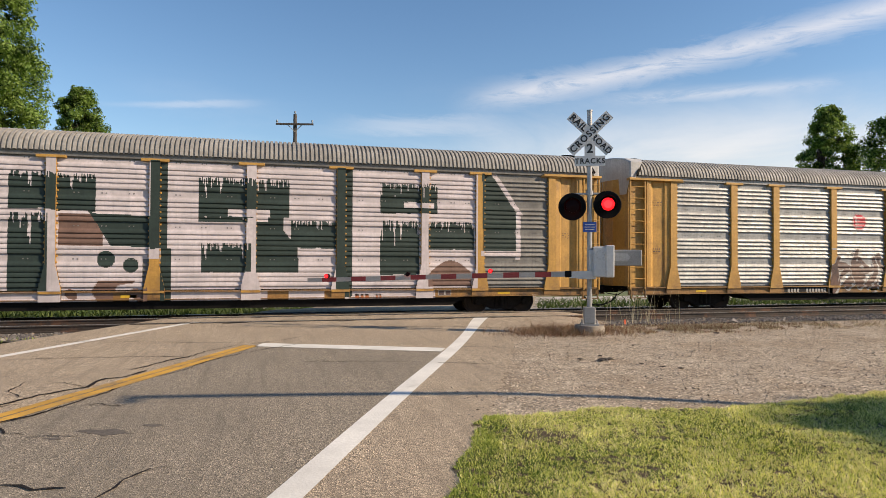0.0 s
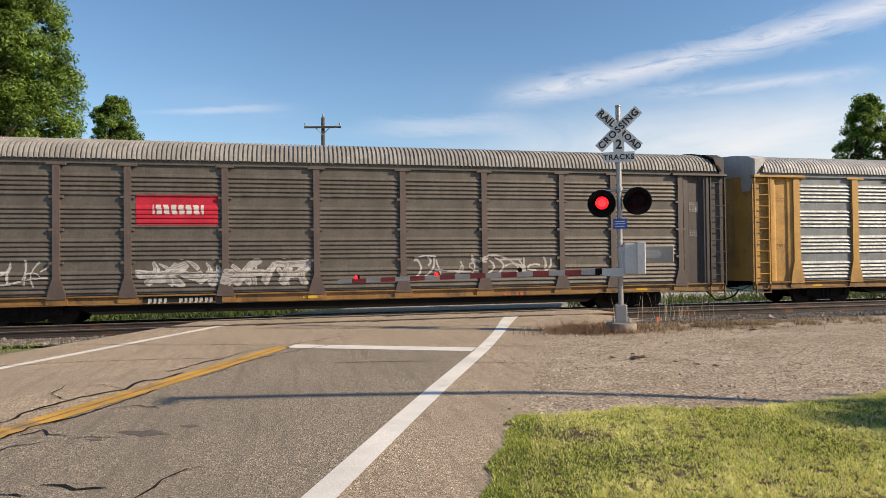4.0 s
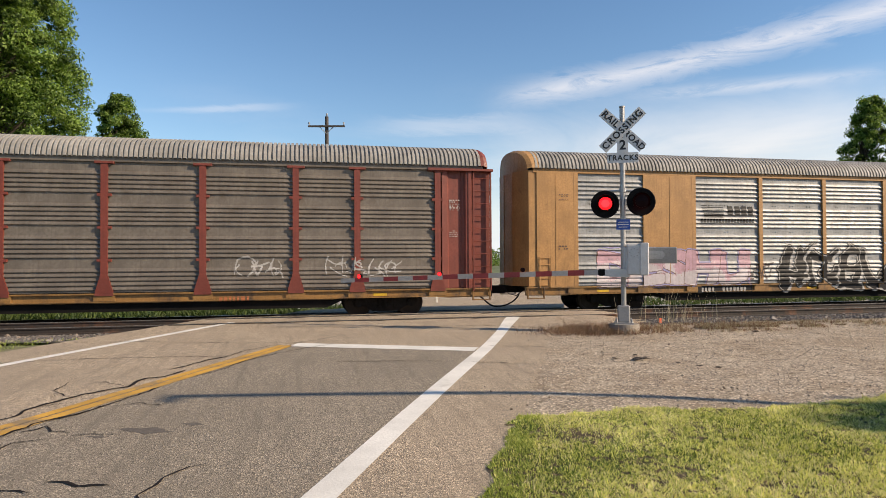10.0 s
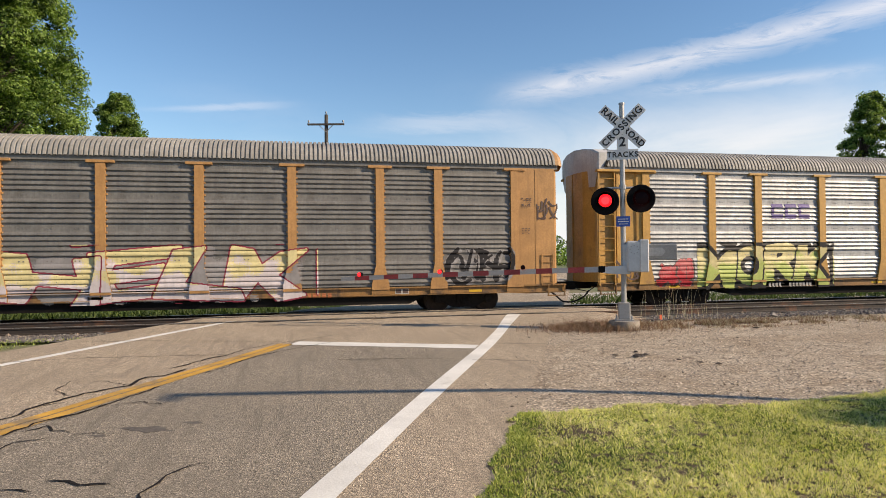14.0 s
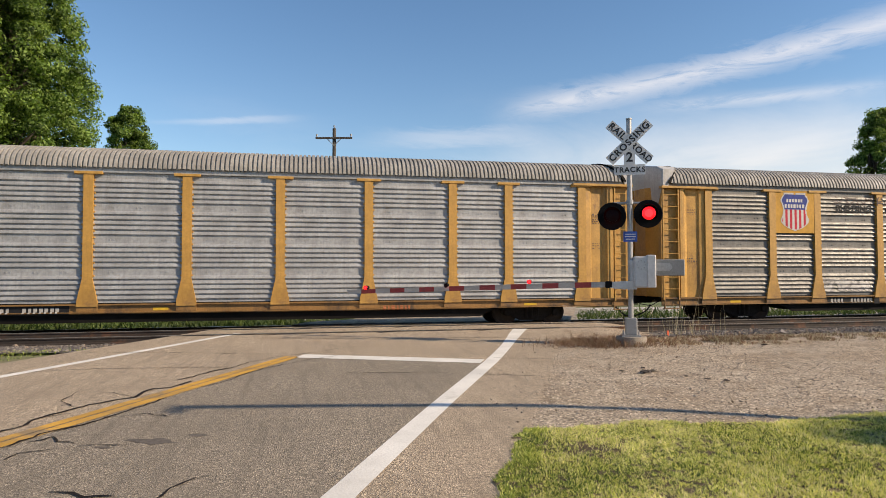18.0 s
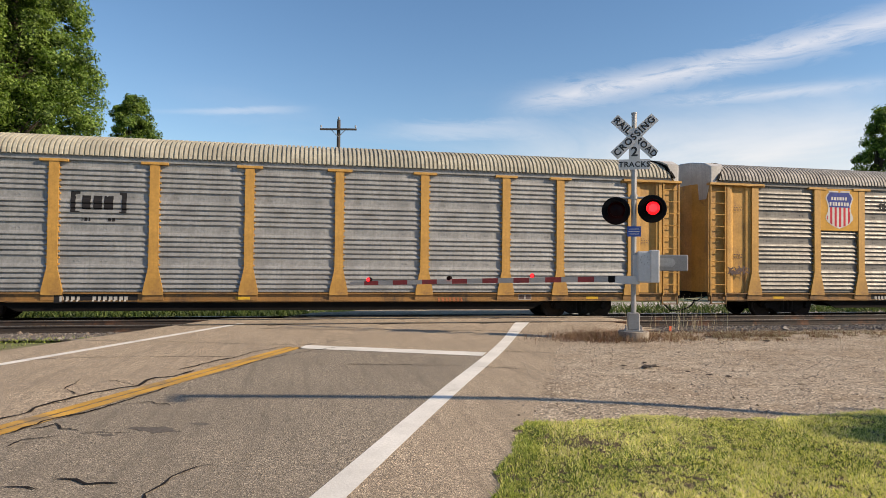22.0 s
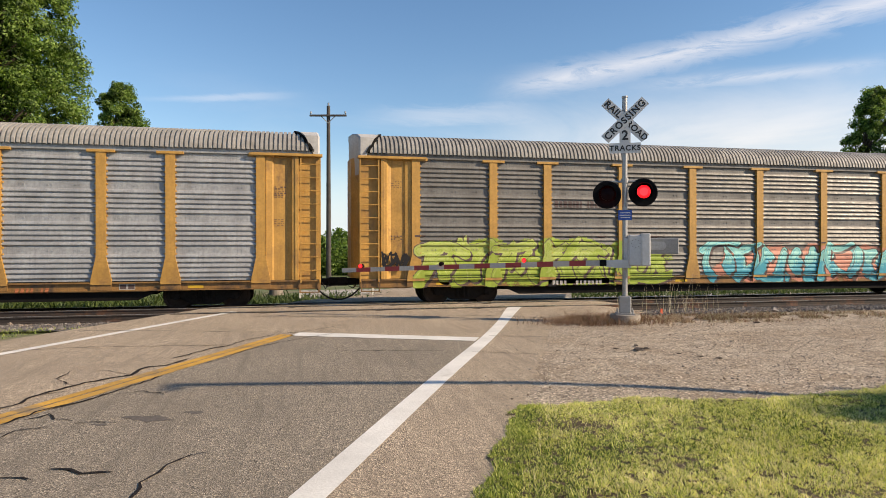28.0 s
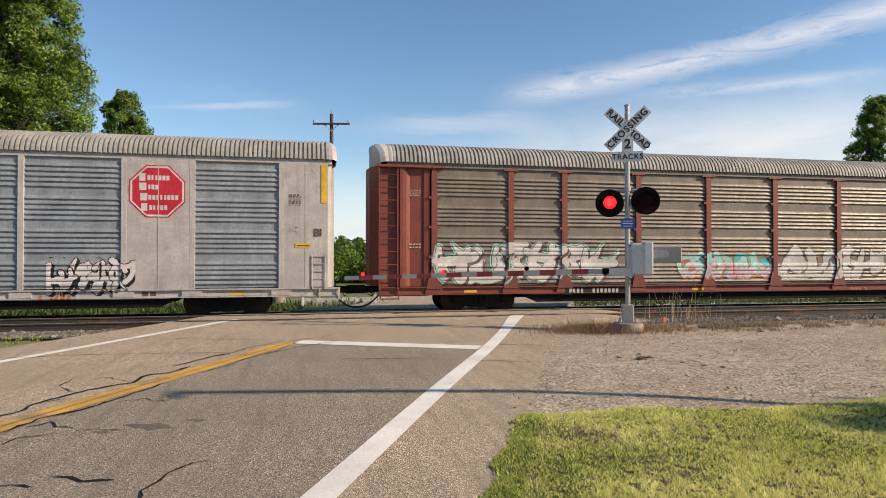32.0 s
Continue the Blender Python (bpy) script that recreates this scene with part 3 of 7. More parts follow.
GRASS = [leaf_mat("grass_green", (0.32, 0.37, 0.10), 0.35), leaf_mat("grass_yellow", (0.70, 0.67, 0.27), 0.35), leaf_mat("grass_straw", (0.76, 0.67, 0.42), 0.25), leaf_mat("grass_deep", (0.06, 0.11, 0.022), 0.3)]
SOIL = gravel_material("lawn_soil", (0.085, 0.065, 0.04), 40)
tagged(new("lawn_soil", field("lawn_soil", [(-6.0, 4.0, -20.4, -16.0, 0.08), (4.0, 30, -20.4, -16.4, 0.4), (-12, 30, -32, -20.4, 0.4)], lambda x, y: on_lawn(x, y + 0.05), 0.022, SOIL)), "mown lawn soil with dry thatch", "lawn", kind="structure")


def lawn_spot(rs):
    x, y = rs.uniform(-4.6, 3.6), -20.3 + 4.2 * rs.uniform(0, 1)
    if not on_lawn(x, y) or x > -5.52 + (y + 23.09) * 1.35 + 0.6:
        return None
    patch = noise.noise((x * 1.3, y * 1.3, 4.0)) + 0.5 * noise.noise((x * 4, y * 4, 1.0))
    tuft = noise.noise((x * 9, y * 9, 6.0)) + 0.6 * noise.noise((x * 20, y * 20, 8.0))
    hollow = 1.1 * math.exp(-((x + 2.93) ** 2 + (y + 17.4) ** 2 * 2.2) / 0.10) + 0.8 * math.exp(-((x + 2.12) ** 2 + (y + 18.9) ** 2) / 0.03)
    if rs.rand() < 0.85 * hollow or (tuft < -0.38 and rs.rand() < 0.7):
        return None
    near_top = smooth(0.35, 0.0, lawn_edge(x) - y)
    r = rs.rand() - 0.28 * patch - 0.25 * near_top - 0.30 * math.exp(-((x + 1.9) ** 2 * 0.8 + (y + 19.5) ** 2 * 1.6))
    edge = across(x, y) < 4.05
    m = 0 if edge and r < 0.3 else 2 if r < 0.20 else 1 if r < 0.52 else 0 if r < 0.76 else 3
    return (x, y, ground_z(x, y) + 0.018, 1.3 if edge and rs.rand() < 0.25 else max(0.35, 1.0 + 0.9 * tuft + 0.3 * patch), m)


blades("lawn_grass", 230000, lawn_spot, 0.021, 0.0036, GRASS, "short sunlit lawn grass, green and straw-yellow", 11, lean=1.25)
DRY = [leaf_mat("dry_stem", (0.29, 0.20, 0.13), 0.1), leaf_mat("rust_stem", (0.20, 0.10, 0.065), 0.1), leaf_mat("pale_reed", (0.52, 0.45, 0.33), 0.1)]


def dry_spot(rs):
    x, y = 1.9 + rs.gamma(2.0, 1.6), rs.normal(-9.35, 0.42)
    if across(x, y) < 4.6 or y > -8.5 or y < -10.8 or noise.noise((x * 1.6, y * 2.4, 3.0)) < -0.05:
        return None
    return (x, y, ground_z(x, y) + 0.02, 0.6 + 0.8 * rs.rand())


def foot_spot(rs):
    a, r = rs.uniform(0, 6.28), 0.35 + abs(rs.normal(0, 0.45))
    x, y = 1.58 + math.cos(a) * r * 1.3 - 0.5, -9.5 + math.sin(a) * r * 0.8
    return (x, y, ground_z(x, y) + 0.02, 1)


def reed_spot(rs):
    x, y = 4.3 + rs.normal(0, 0.55), -7.4 + rs.normal(0, 0.35)
    return (x, y, ground_z(x, y) + 0.02, rs.uniform(0.5, 1.3), 2)


blades("dry_weeds", 10000, dry_spot, 0.06, 0.005, DRY, "low dry brown weeds on the gravel", 12, 1.4, "weeds")
blades("mast_weeds", 3200, foot_spot, 0.14, 0.004, DRY[:2], "brown dry weeds round the signal's footing", 13, 1.9, "weeds")
blades("dry_reeds", 46, reed_spot, 0.80, 0.005, DRY, "tall pale dry reeds beside the rails", 14, 0.35, "weeds")
WEED = [leaf_mat("weed_green", (0.05, 0.085, 0.022)), leaf_mat("weed_light", (0.11, 0.15, 0.045)), leaf_mat("weed_dark", (0.035, 0.06, 0.018))]


def bank_spot(rs):
    x, y = rs.uniform(-36, 40), 6.2 + abs(rs.normal(0, 2.6))
    if -5.0 < across(x, y) < 4.0:
        return None
    return (x, y, ground_z(x, y), 0.6 + 0.9 * rs.rand())


def verge_spot(rs):
    x, y = rs.uniform(-15, -8.5), rs.uniform(-12, -6.8)
    o = across(x, y)
    if o > -6.0 or o < -8.0 - 2 * rs.rand() or y > -7.2 - 0.5 * rs.rand():
        return None
    return (x, y, ground_z(x, y) + 0.02, 0.7)


blades("bank_weeds", 14000, bank_spot, 0.20, 0.035, WEED, "lush green weeds on the far bank of the railway", 15, 1.6, "weeds")
blades("verge_grass", 3600, verge_spot, 0.045, 0.006, [GRASS[0], GRASS[3], GRASS[0]], "thin grass on the road's verge", 16, 0.9)
clods = thing("dirt_clods", "dark clods of dirt on the gravel lot", "dirt")
EARTH = material("dark_earth", (0.06, 0.045, 0.035), 0.95, vary=0.3)
for k, (x, y, s) in enumerate(((-0.45, -13.2, 0.045), (-0.16, -13.38, 0.055), (-0.08, -13.30, 0.07), (0.03, -13.33, 0.05), (0.09, -13.22, 0.035), (0.05, -12.95, 0.04), (0.28, -13.9, 0.035), (0.45, -14.2, 0.045), (0.62, -14.4, 0.04), (0.66, -14.33, 0.025), (4.4, -10.4, 0.07))):
    bm = bmesh.new()
    bmesh.ops.create_icosphere(bm, subdivisions=2, radius=s)
    for v in bm.verts:
        v.co *= 1 + 0.8 * noise.noise(v.co * 22 + Vector((k, 0, 0)))
        v.co.z *= 0.22
    part("clod", (Build().bm(bm, Matrix.Translation((x, y, 0.02))), EARTH), clods)


# ---- trees ----
BARK = material("tree_bark", (0.10, 0.08, 0.06), 0.95, vary=0.3, grain=10)
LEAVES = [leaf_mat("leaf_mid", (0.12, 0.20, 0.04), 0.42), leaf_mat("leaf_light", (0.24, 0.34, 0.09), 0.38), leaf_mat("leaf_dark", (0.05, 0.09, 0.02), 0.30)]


def tree(x, y, z, height, spread, leaves, size, seed, label, low=0.18, clumps=170, taper=False, lobe=(0.13, 0.25)):
    """A broad-leaved tree: tapered trunk, limbs, and a crown of clumps of single leaves."""
    rs = np.random.RandomState(seed)
    t = thing("tree", label, "tree", loc=(x, y, z))
    b = Build()
    r0 = height * 0.022
    pts = [Vector((rs.normal(0, 0.01) * height * i, rs.normal(0, 0.01) * height * i, height * 0.16 * i)) for i in range(6)]
    for i in range(5):
        b.tube(pts[i], pts[i + 1], r0 * (1 - 0.17 * i), 8, r0 * (0.83 - 0.17 * i))
    centres = []
    for k in range(clumps):
        u = rs.uniform(low, 1.0)
        prof = math.sin(math.pi * min(1, max(0, (u - low * 0.5) / (1.06 - low * 0.5))) ** 0.85) ** 0.75
        if taper:
            prof = min(1.0, 1.35 * (1.03 - u)) ** 0.62
        r = spread * prof * math.sqrt(rs.uniform(0.06, 1.0)) * 0.92
        a = rs.uniform(0, 2 * math.pi)
        c = Vector((math.cos(a) * r, math.sin(a) * r, height * u * 0.97))
        centres.append((c, spread * rs.uniform(*lobe) * (0.6 + 0.4 * prof if taper else 1)))
        if k % 4 == 0:
            s = pts[min(4, int(u * 5))]
            b.tube(s, s.lerp(c, 0.7), r0 * 0.3, 5, r0 * 0.08)
    part("trunk", (b, BARK), t, "grey-brown trunk and limbs")
    n = leaves // clumps
    V, mi = [], []
    for c, r in centres:
        d = rs.normal(0, 1, (n, 3))
        d /= np.linalg.norm(d, axis=1)[:, None]
        deep = rs.rand(n, 1) < 0.07  # large inner leaves, always dark: shade within a clump put into their colour
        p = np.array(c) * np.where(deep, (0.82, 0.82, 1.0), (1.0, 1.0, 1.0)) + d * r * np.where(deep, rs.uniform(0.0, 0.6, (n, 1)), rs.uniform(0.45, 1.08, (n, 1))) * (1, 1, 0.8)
        nrm = d + rs.normal(0, 0.6, (n, 3)) + (0, 0, 0.4)
        nrm /= np.linalg.norm(nrm, axis=1)[:, None]
        u = np.cross(nrm, rs.normal(0, 1, (n, 3)))
        u /= np.linalg.norm(u, axis=1)[:, None]
        w = np.cross(nrm, u)
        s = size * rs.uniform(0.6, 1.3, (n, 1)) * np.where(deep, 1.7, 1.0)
        tip, side, back = p + u * s, w * s * 0.45, p - u * s * 0.8
        dn = nrm * s * 0.18
        quad = np.stack([tip - dn, p + side, back - dn, p - side], 1).reshape(-1, 3)
        V.append(quad)
        tone = rs.randint(0, 3)
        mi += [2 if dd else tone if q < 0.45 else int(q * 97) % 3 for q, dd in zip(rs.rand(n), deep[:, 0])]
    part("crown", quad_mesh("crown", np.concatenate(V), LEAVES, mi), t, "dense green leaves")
    return t


def spot(az, dist):
    a = radians(az)
    return EYE.x + math.sin(a) * dist, EYE.y + math.cos(a) * dist


for az, dist, h, spread, n, size, seed, label in (
        (-23.4, 42, 22.6, 5.5, 300000, 0.10, 21, "tall leafy green tree behind the railway"),
        (-27.0, 47, 23.5, 6.2, 120000, 0.14, 22, "tall leafy green tree behind the railway"),
        (-27.0, 38, 20.0, 3.5, 110000, 0.10, 33, "leafy green tree behind the railway"),
        (-14.25, 60, 16.6, 4.7, 70000, 0.105, 23, "pointed green tree behind the railway"),
        (-16.8, 40, 6.0, 4.5, 5000, 0.22, 24, "low bushy tree at the foot of taller ones"),
        (-21.0, 36, 6.5, 4.0, 6000, 0.22, 25, "low bushy tree at the foot of taller ones"),
        (45.9, 62, 15.6, 4.4, 60000, 0.105, 26, "pointed green tree beyond the tracks"),
        (50.3, 60, 14.2, 4.4, 40000, 0.12, 27, "broad green tree beyond the tracks"),
        (42.2, 75, 11.6, 1.6, 2600, 0.25, 28, "small green tree beyond the tracks"),
        (48.5, 52, 8.6, 3.0, 5000, 0.26, 32, "dense green tree beyond the tracks"),
        (57.0, 62, 14.0, 5.0, 4000, 0.35, 29, "broad green tree beyond the tracks")):
    tx, ty = spot(az, dist)
    tree(tx, ty, ground_z(tx, ty) - 0.05, h, spread, n, size, seed, label, low=0.10, clumps=1000 if n > 100000 else 420 if n > 30000 else 170, taper=label.startswith("pointed"), lobe=(0.08, 0.17) if n > 30000 else (0.13, 0.25))
tree(12.5, -24.6, 0, 8.6, 2.8, 9500, 0.12, 30, "leafy tree that shades the lawn beside the lot", low=0.32, clumps=40)


def woods(name, label, count, az, dist, tall, wide, leaf, per, seed):
    """A belt of far trees or bushes as one body of stuff."""
    rs = np.random.RandomState(seed)
    V, mi = [], []
    for i in range(count):
        a = radians(rs.uniform(*az))
        d = rs.uniform(*dist)
        x, y = EYE.x + math.sin(a) * d, EYE.y + math.cos(a) * d
        h = rs.uniform(*tall) * (1 + 0.25 * noise.noise((a * 9, 0, 0)))
        q = rs.uniform(0.0, 1.0, per)
        r = wide * np.sin(np.pi * (0.12 + 0.86 * q)) * np.sqrt(rs.rand(per))
        t = rs.uniform(0, 6.28, per)
        lump = 0.12 * wide * np.sin(t * 5 + q * 9 + i)
        c = np.stack([x + np.cos(t) * (r + lump), y + np.sin(t) * (r + lump), ground_z(x, y) - 0.2 + q * h], 1)
        u, w = rs.normal(0, leaf, (per, 3)), rs.normal(0, leaf, (per, 3))
        V.append(np.stack([c + u, c + w, c - u, c - w], 1).reshape(-1, 3))
        mi += rs.choice([0, 2, 2, 0, 1], per).tolist()
    V = np.concatenate(V)
    tagged(new(name, quad_mesh(name, V, LEAVES, mi)), label, "woods", kind="stuff")


woods("far_woods", "dark green woods along the horizon", 420, (-40, 62), (150, 230), (4.5, 7.2), 3.4, 0.17, 330, 8)
woods("hedge", "dense green bushes beyond the far verge", 70, (-24, 9), (60, 70), (2.6, 4.2), 2.2, 0.065, 2000, 9)


# ---- crossing signal with its gate ----
GALV = material("galvanised_steel", (0.36, 0.355, 0.35), 0.45, 0.55, vary=0.12, grain=25, dirt=(0.22, 0.20, 0.17), dirt_amount=0.15)
ALU = material("grey_enamel", (0.50, 0.50, 0.50), 0.4, 0.3, vary=0.08, grain=20, dirt=(0.24, 0.23, 0.22), dirt_amount=0.15)
BLACK = material("black_enamel", (0.006, 0.006, 0.007), 0.75, vary=0.15, spec=0.1)
SIGN_WHITE = material("sign_white", (0.60, 0.60, 0.59), 0.45, vary=0.06, dirt=(0.35, 0.33, 0.30), dirt_amount=0.1)
SIGN_BLACK = material("sign_black", (0.015, 0.015, 0.016), 0.5, vary=0.1)
SIGN_BLUE = material("sign_blue", (0.015, 0.07, 0.32), 0.4, vary=0.08)
CONCRETE = material("footing_concrete", (0.26, 0.225, 0.185), 0.9, vary=0.15, dirt=(0.16, 0.13, 0.10), dirt_amount=0.3)
WEIGHT = material("weight_grey", (0.25, 0.25, 0.245), 0.6, 0.3, vary=0.12)
GATE_RED = material("gate_red", (0.24, 0.022, 0.024), 0.5, vary=0.12, dirt=(0.12, 0.03, 0.03), dirt_amount=0.2)
GATE_WHITE = material("gate_white", (0.33, 0.315, 0.30), 0.5, vary=0.10, dirt=(0.28, 0.25, 0.22), dirt_amount=0.2)
LENS_LIT = glow("lens_lit", (1.0, 0.010, 0.016), 1.25)
LENS_CORE = glow("lens_core", (1.0, 0.022, 0.03), 1.6)
LENS_DARK = material("lens_dark", (0.010, 0.002, 0.003), 0.4, vary=0.1, spec=0.08)
FLASHERS = []  # (turning lens, which of the two beats it is lit on)


def words(text, size, mat, parent, loc, roll=0.0, spread=1.0, name="lettering", depth=0.002):
    """Flat letters that face along -y of their thing, centred on loc and turned by roll degrees."""
    cu = bpy.data.curves.new(name, "FONT")
    cu.body, cu.size, cu.extrude, cu.align_x, cu.align_y = text, size, depth, "CENTER", "CENTER"
    cu.space_character = spread
    cu.offset = size * 0.028
    ob = bpy.data.objects.new(name, cu)
    scene.collection.objects.link(ob)
    me = bpy.data.meshes.new_from_object(ob.evaluated_get(bpy.context.evaluated_depsgraph_get()))
    bpy.data.objects.remove(ob)
    me.materials.clear()
    me.materials.append(mat)
    out = part(name, me, parent, "lettering reading " + text)
    out.matrix_basis = Matrix.Translation(loc) @ Euler((0, radians(-roll), 0)).to_matrix().to_4x4() @ Euler((math.pi / 2, 0, 0)).to_matrix().to_4x4()
    return out


def lens(parent, loc, radius, beat, name="lens"):
    """A round lens that swings about its upright axis between its dark and its lit face."""
    n = 20
    ring = [(radius * math.cos(2 * math.pi * i / n), radius * math.sin(2 * math.pi * i / n)) for i in range(n)]
    core = [(x * 0.62, y * 0.62) for x, y in ring]
    v = [(x, -0.012, z) for x, z in ring] + [(x, 0.012, z) for x, z in ring] + [(x, 0.022, z) for x, z in core] + [(0, -0.035 * (radius / 0.15), 0)]
    f, mi = [], []
    for i in range(n):
        j = (i + 1) % n
        f += [(i, j, n + j, n + i), (j, i, 3 * n), (n + i, n + j, 2 * n + j, 2 * n + i)]
        mi += [0, 0, 1]
    f.append(tuple(range(2 * n, 3 * n)))
    mi.append(2)
    me = mesh_of(name, v, f, [LENS_DARK, LENS_LIT, LENS_CORE], mi)
    ob = part(name, me, parent, "red signal lens")
    ob.location = loc
    ob.rotation_euler = (0, 0, math.pi if beat == "always" else 0)
    if beat != "always":
        FLASHERS.append((ob, beat))
    return ob


def lamp_head(sig, x, z, beat, tilt=0.0):
    """Round black target with a hooded lamp."""
    b = Build()
    n = 28
    ring = lambda r, y: [(x + r * math.cos(2 * math.pi * i / n), y, z + r * math.sin(2 * math.pi * i / n)) for i in range(n + 1)]
    b.grid([ring(0.0, -0.05), ring(0.17, -0.05), ring(0.30, -0.06), ring(0.315, -0.045), ring(0.30, -0.035), ring(0.0, 0.10)])
    head = part("target", (b, BLACK), sig, "round black lamp target")
    h = Build()
    arc = [i for i in range(n + 1)]
    rows = []
    for y, r in ((-0.05, 0.185), (-0.36, 0.200), (-0.36, 0.190), (-0.05, 0.175)):
        rows.append([(x + r * math.cos(radians(-35 + 250 * i / n)), y - (0.0 if y > -0.1 else -0.10 * (1 - math.sin(radians(-35 + 250 * i / n)))), z + r * math.sin(radians(-35 + 250 * i / n))) for i in arc])
    h.grid(rows)
    part("hood", (h, BLACK), sig, "black lamp hood")
    c = Build()
    c.tube((x, -0.02, z), (x, 0.20, z), 0.16, 16, 0.11)
    part("lamp_case", (c, BLACK), sig)
    lens(sig, (x, -0.215, z), 0.145, beat)


def gate_signal(name, x, y, z, rz, label, full, droop=0.0):
    sig = thing(name, label, "crossing signal", "crossing signals", loc=(x, y, z), rz=rz)
    b = Build().tube((0, 0, 0.3), (0, 0, 5.06), 0.058, 16)
    b.tube((0, 0, 5.06), (0, 0, 5.09), 0.068, 16)
    part("mast", (b, GALV), sig, "galvanised steel mast")
    b = Build().box(-0.13, 0.13, -0.13, 0.13, 0.22, 0.60, 0.02).box(-0.20, 0.20, -0.20, 0.20, 0.19, 0.23)
    for sx in (-1, 1):
        for sy in (-1, 1):
            b.tube((sx * 0.16, sy * 0.16, 0.22), (sx * 0.16, sy * 0.16, 0.31), 0.018, 6)
    part("junction_base", (b, GALV), sig, "bolted junction base")
    part("footing", (Build().tube((0, 0, -0.1), (0, 0, 0.19), 0.36, 28, 0.33), CONCRETE), sig, "round concrete footing")
    for z, r in ((4.50, 0.075), (3.14, 0.08), (2.36, 0.07)):
        part("mast_clamp", (Build().tube((0, 0, z), (0, 0, z + 0.10), r, 14), GALV), sig)
    # crossed blades, one before the other
    for k, roll in enumerate((-44, 44)):
        blade = Build().box(-0.61, 0.61, -0.0015, 0.0015, -0.115, 0.115)
        ob = part("crossbuck_blade", (blade, SIGN_WHITE), sig, "white crossbuck blade with black letters")
        ob.matrix_basis = Matrix.Translation((0, -0.082 - 0.008 * k, 4.54)) @ Euler((0, radians(-roll), 0)).to_matrix().to_4x4()
        if full:
            for text, px, size in ((("RAIL", -0.36, 0.21), ("ROAD", 0.355, 0.19)) if k == 0 else (("CROSSING", 0.0, 0.205),)):
                words(text, size, SIGN_BLACK, ob, (px, -0.004, 0), 0, 1.08 if k == 0 else 1.22)
    part("track_sign", (Build().box(-0.34, 0.34, -0.082, -0.079, 3.80, 4.03, 0), SIGN_WHITE), sig, "white sign naming the tracks")
    part("number_sign", (Build().box(-0.12, 0.12, -0.087, -0.084, 4.03, 4.36, 0), SIGN_WHITE), sig, "white sign with a number")
    if full:
        words("TRACKS", 0.165, SIGN_BLACK, sig, (0, -0.085, 3.91), 0, 1.15)
        words("2", 0.29, SIGN_BLACK, sig, (0, -0.090, 4.19))
    part("lamp_arm", (Build().tube((-0.40, -0.02, 3.17), (0.40, -0.02, 3.17), 0.028, 10).tube((-0.39, 0.05, 3.17), (-0.39, 0.05, 2.9), 0.03, 8).tube((0.39, 0.05, 3.17), (0.39, 0.05, 2.9), 0.03, 8), GALV), sig, "steel cross arm for the lamps")
    lamp_head(sig, -0.39, 2.88, "left")
    lamp_head(sig, 0.39, 2.92, "right")
    plate = part("blue_plate", (Build().box(-0.15, 0.15, -0.078, -0.072, 2.30, 2.53, 0), SIGN_BLUE), sig, "small blue notice plate")
    part("print", (Build().box(-0.11, 0.11, -0.080, -0.0775, 2.46, 2.475).box(-0.12, 0.12, -0.080, -0.0775, 2.405, 2.42).box(-0.10, 0.10, -0.080, -0.0775, 2.35, 2.365), SIGN_WHITE), plate, "white bars of small print")
    # gate machine, with its counterweight
    m = part("gate_machine", (Build().box(0.06, 0.36, -0.30, 0.14, 1.28, 1.97, 0.03).box(-0.02, 0.10, -0.16, 0.12, 1.32, 1.90, 0.02), ALU), sig, "grey gate machine case")
    part("case_door", (Build().box(0.33, 0.52, -0.34, 0.16, 1.28, 2.0, 0.02), ALU), m, "pale case door")
    for i in range(8):
        a = i * math.pi / 4
        part("bolt", (Build().tube((0.21 + 0.09 * math.cos(a), -0.31, 1.78 + 0.09 * math.sin(a)), (0.21 + 0.09 * math.cos(a), -0.298, 1.78 + 0.09 * math.sin(a)), 0.014, 6), GALV), m)
    w = part("counterweight", (Build().box(0.46, 1.14, -0.10, -0.02, 1.54, 1.90, 0.015), WEIGHT), sig, "flat grey counterweight arm")
    part("weight_plate", (Build().prism([(0.5, 1.64), (0.82, 1.64), (0.87, 1.70), (0.87, 1.76), (0.82, 1.82), (0.5, 1.82)], -0.125, -0.10), GALV), w)
    b = Build().prism([(0.12, 1.24), (0.12, 1.42), (-0.18, 1.42), (-0.46, 1.40), (-0.46, 1.27), (-0.2, 1.24)], -0.24, -0.14)
    part("arm_bracket", (b, ALU), sig, "grey arm bracket")
    part("arm_socket", (Build().box(-0.56, -0.40, -0.25, -0.13, 1.27, 1.42, 0.02), BLACK), sig, "dark arm socket")
    # striped arm, a little drooping
    n = 17
    for k in range(n):
        a, c = -0.5 - 6.14 * k / n, -0.5 - 6.14 * (k + 1) / n
        za, zc = 1.345 - droop - 0.20 * (k / n) ** 1.15, 1.345 - droop - 0.20 * ((k + 1) / n) ** 1.15
        h = 0.062 - 0.012 * k / n
        part("arm_stripe", (Build().prism([(a, za - h), (c, zc - h), (c, zc + h), (a, za + h)], -0.225, -0.185), GATE_RED if k % 2 else GATE_WHITE), sig, "red stripe of the gate arm" if k % 2 else "white stripe of the gate arm")
    for x, z2, beat in ((-6.16, 1.25 - droop, "always"), (-4.18, 1.31 - droop, "left"), (-2.24, 1.40 - droop, "right")):
        c = part("arm_lamp", (Build().tube((x, -0.10, z2), (x, -0.19, z2), 0.05, 12, 0.055).box(x - 0.012, x + 0.012, -0.21, -0.17, z2 - 0.12, z2), BLACK), sig, "small red lamp on the gate arm")
        lens(sig, (x, -0.255, z2), 0.05, beat, "arm_lens")
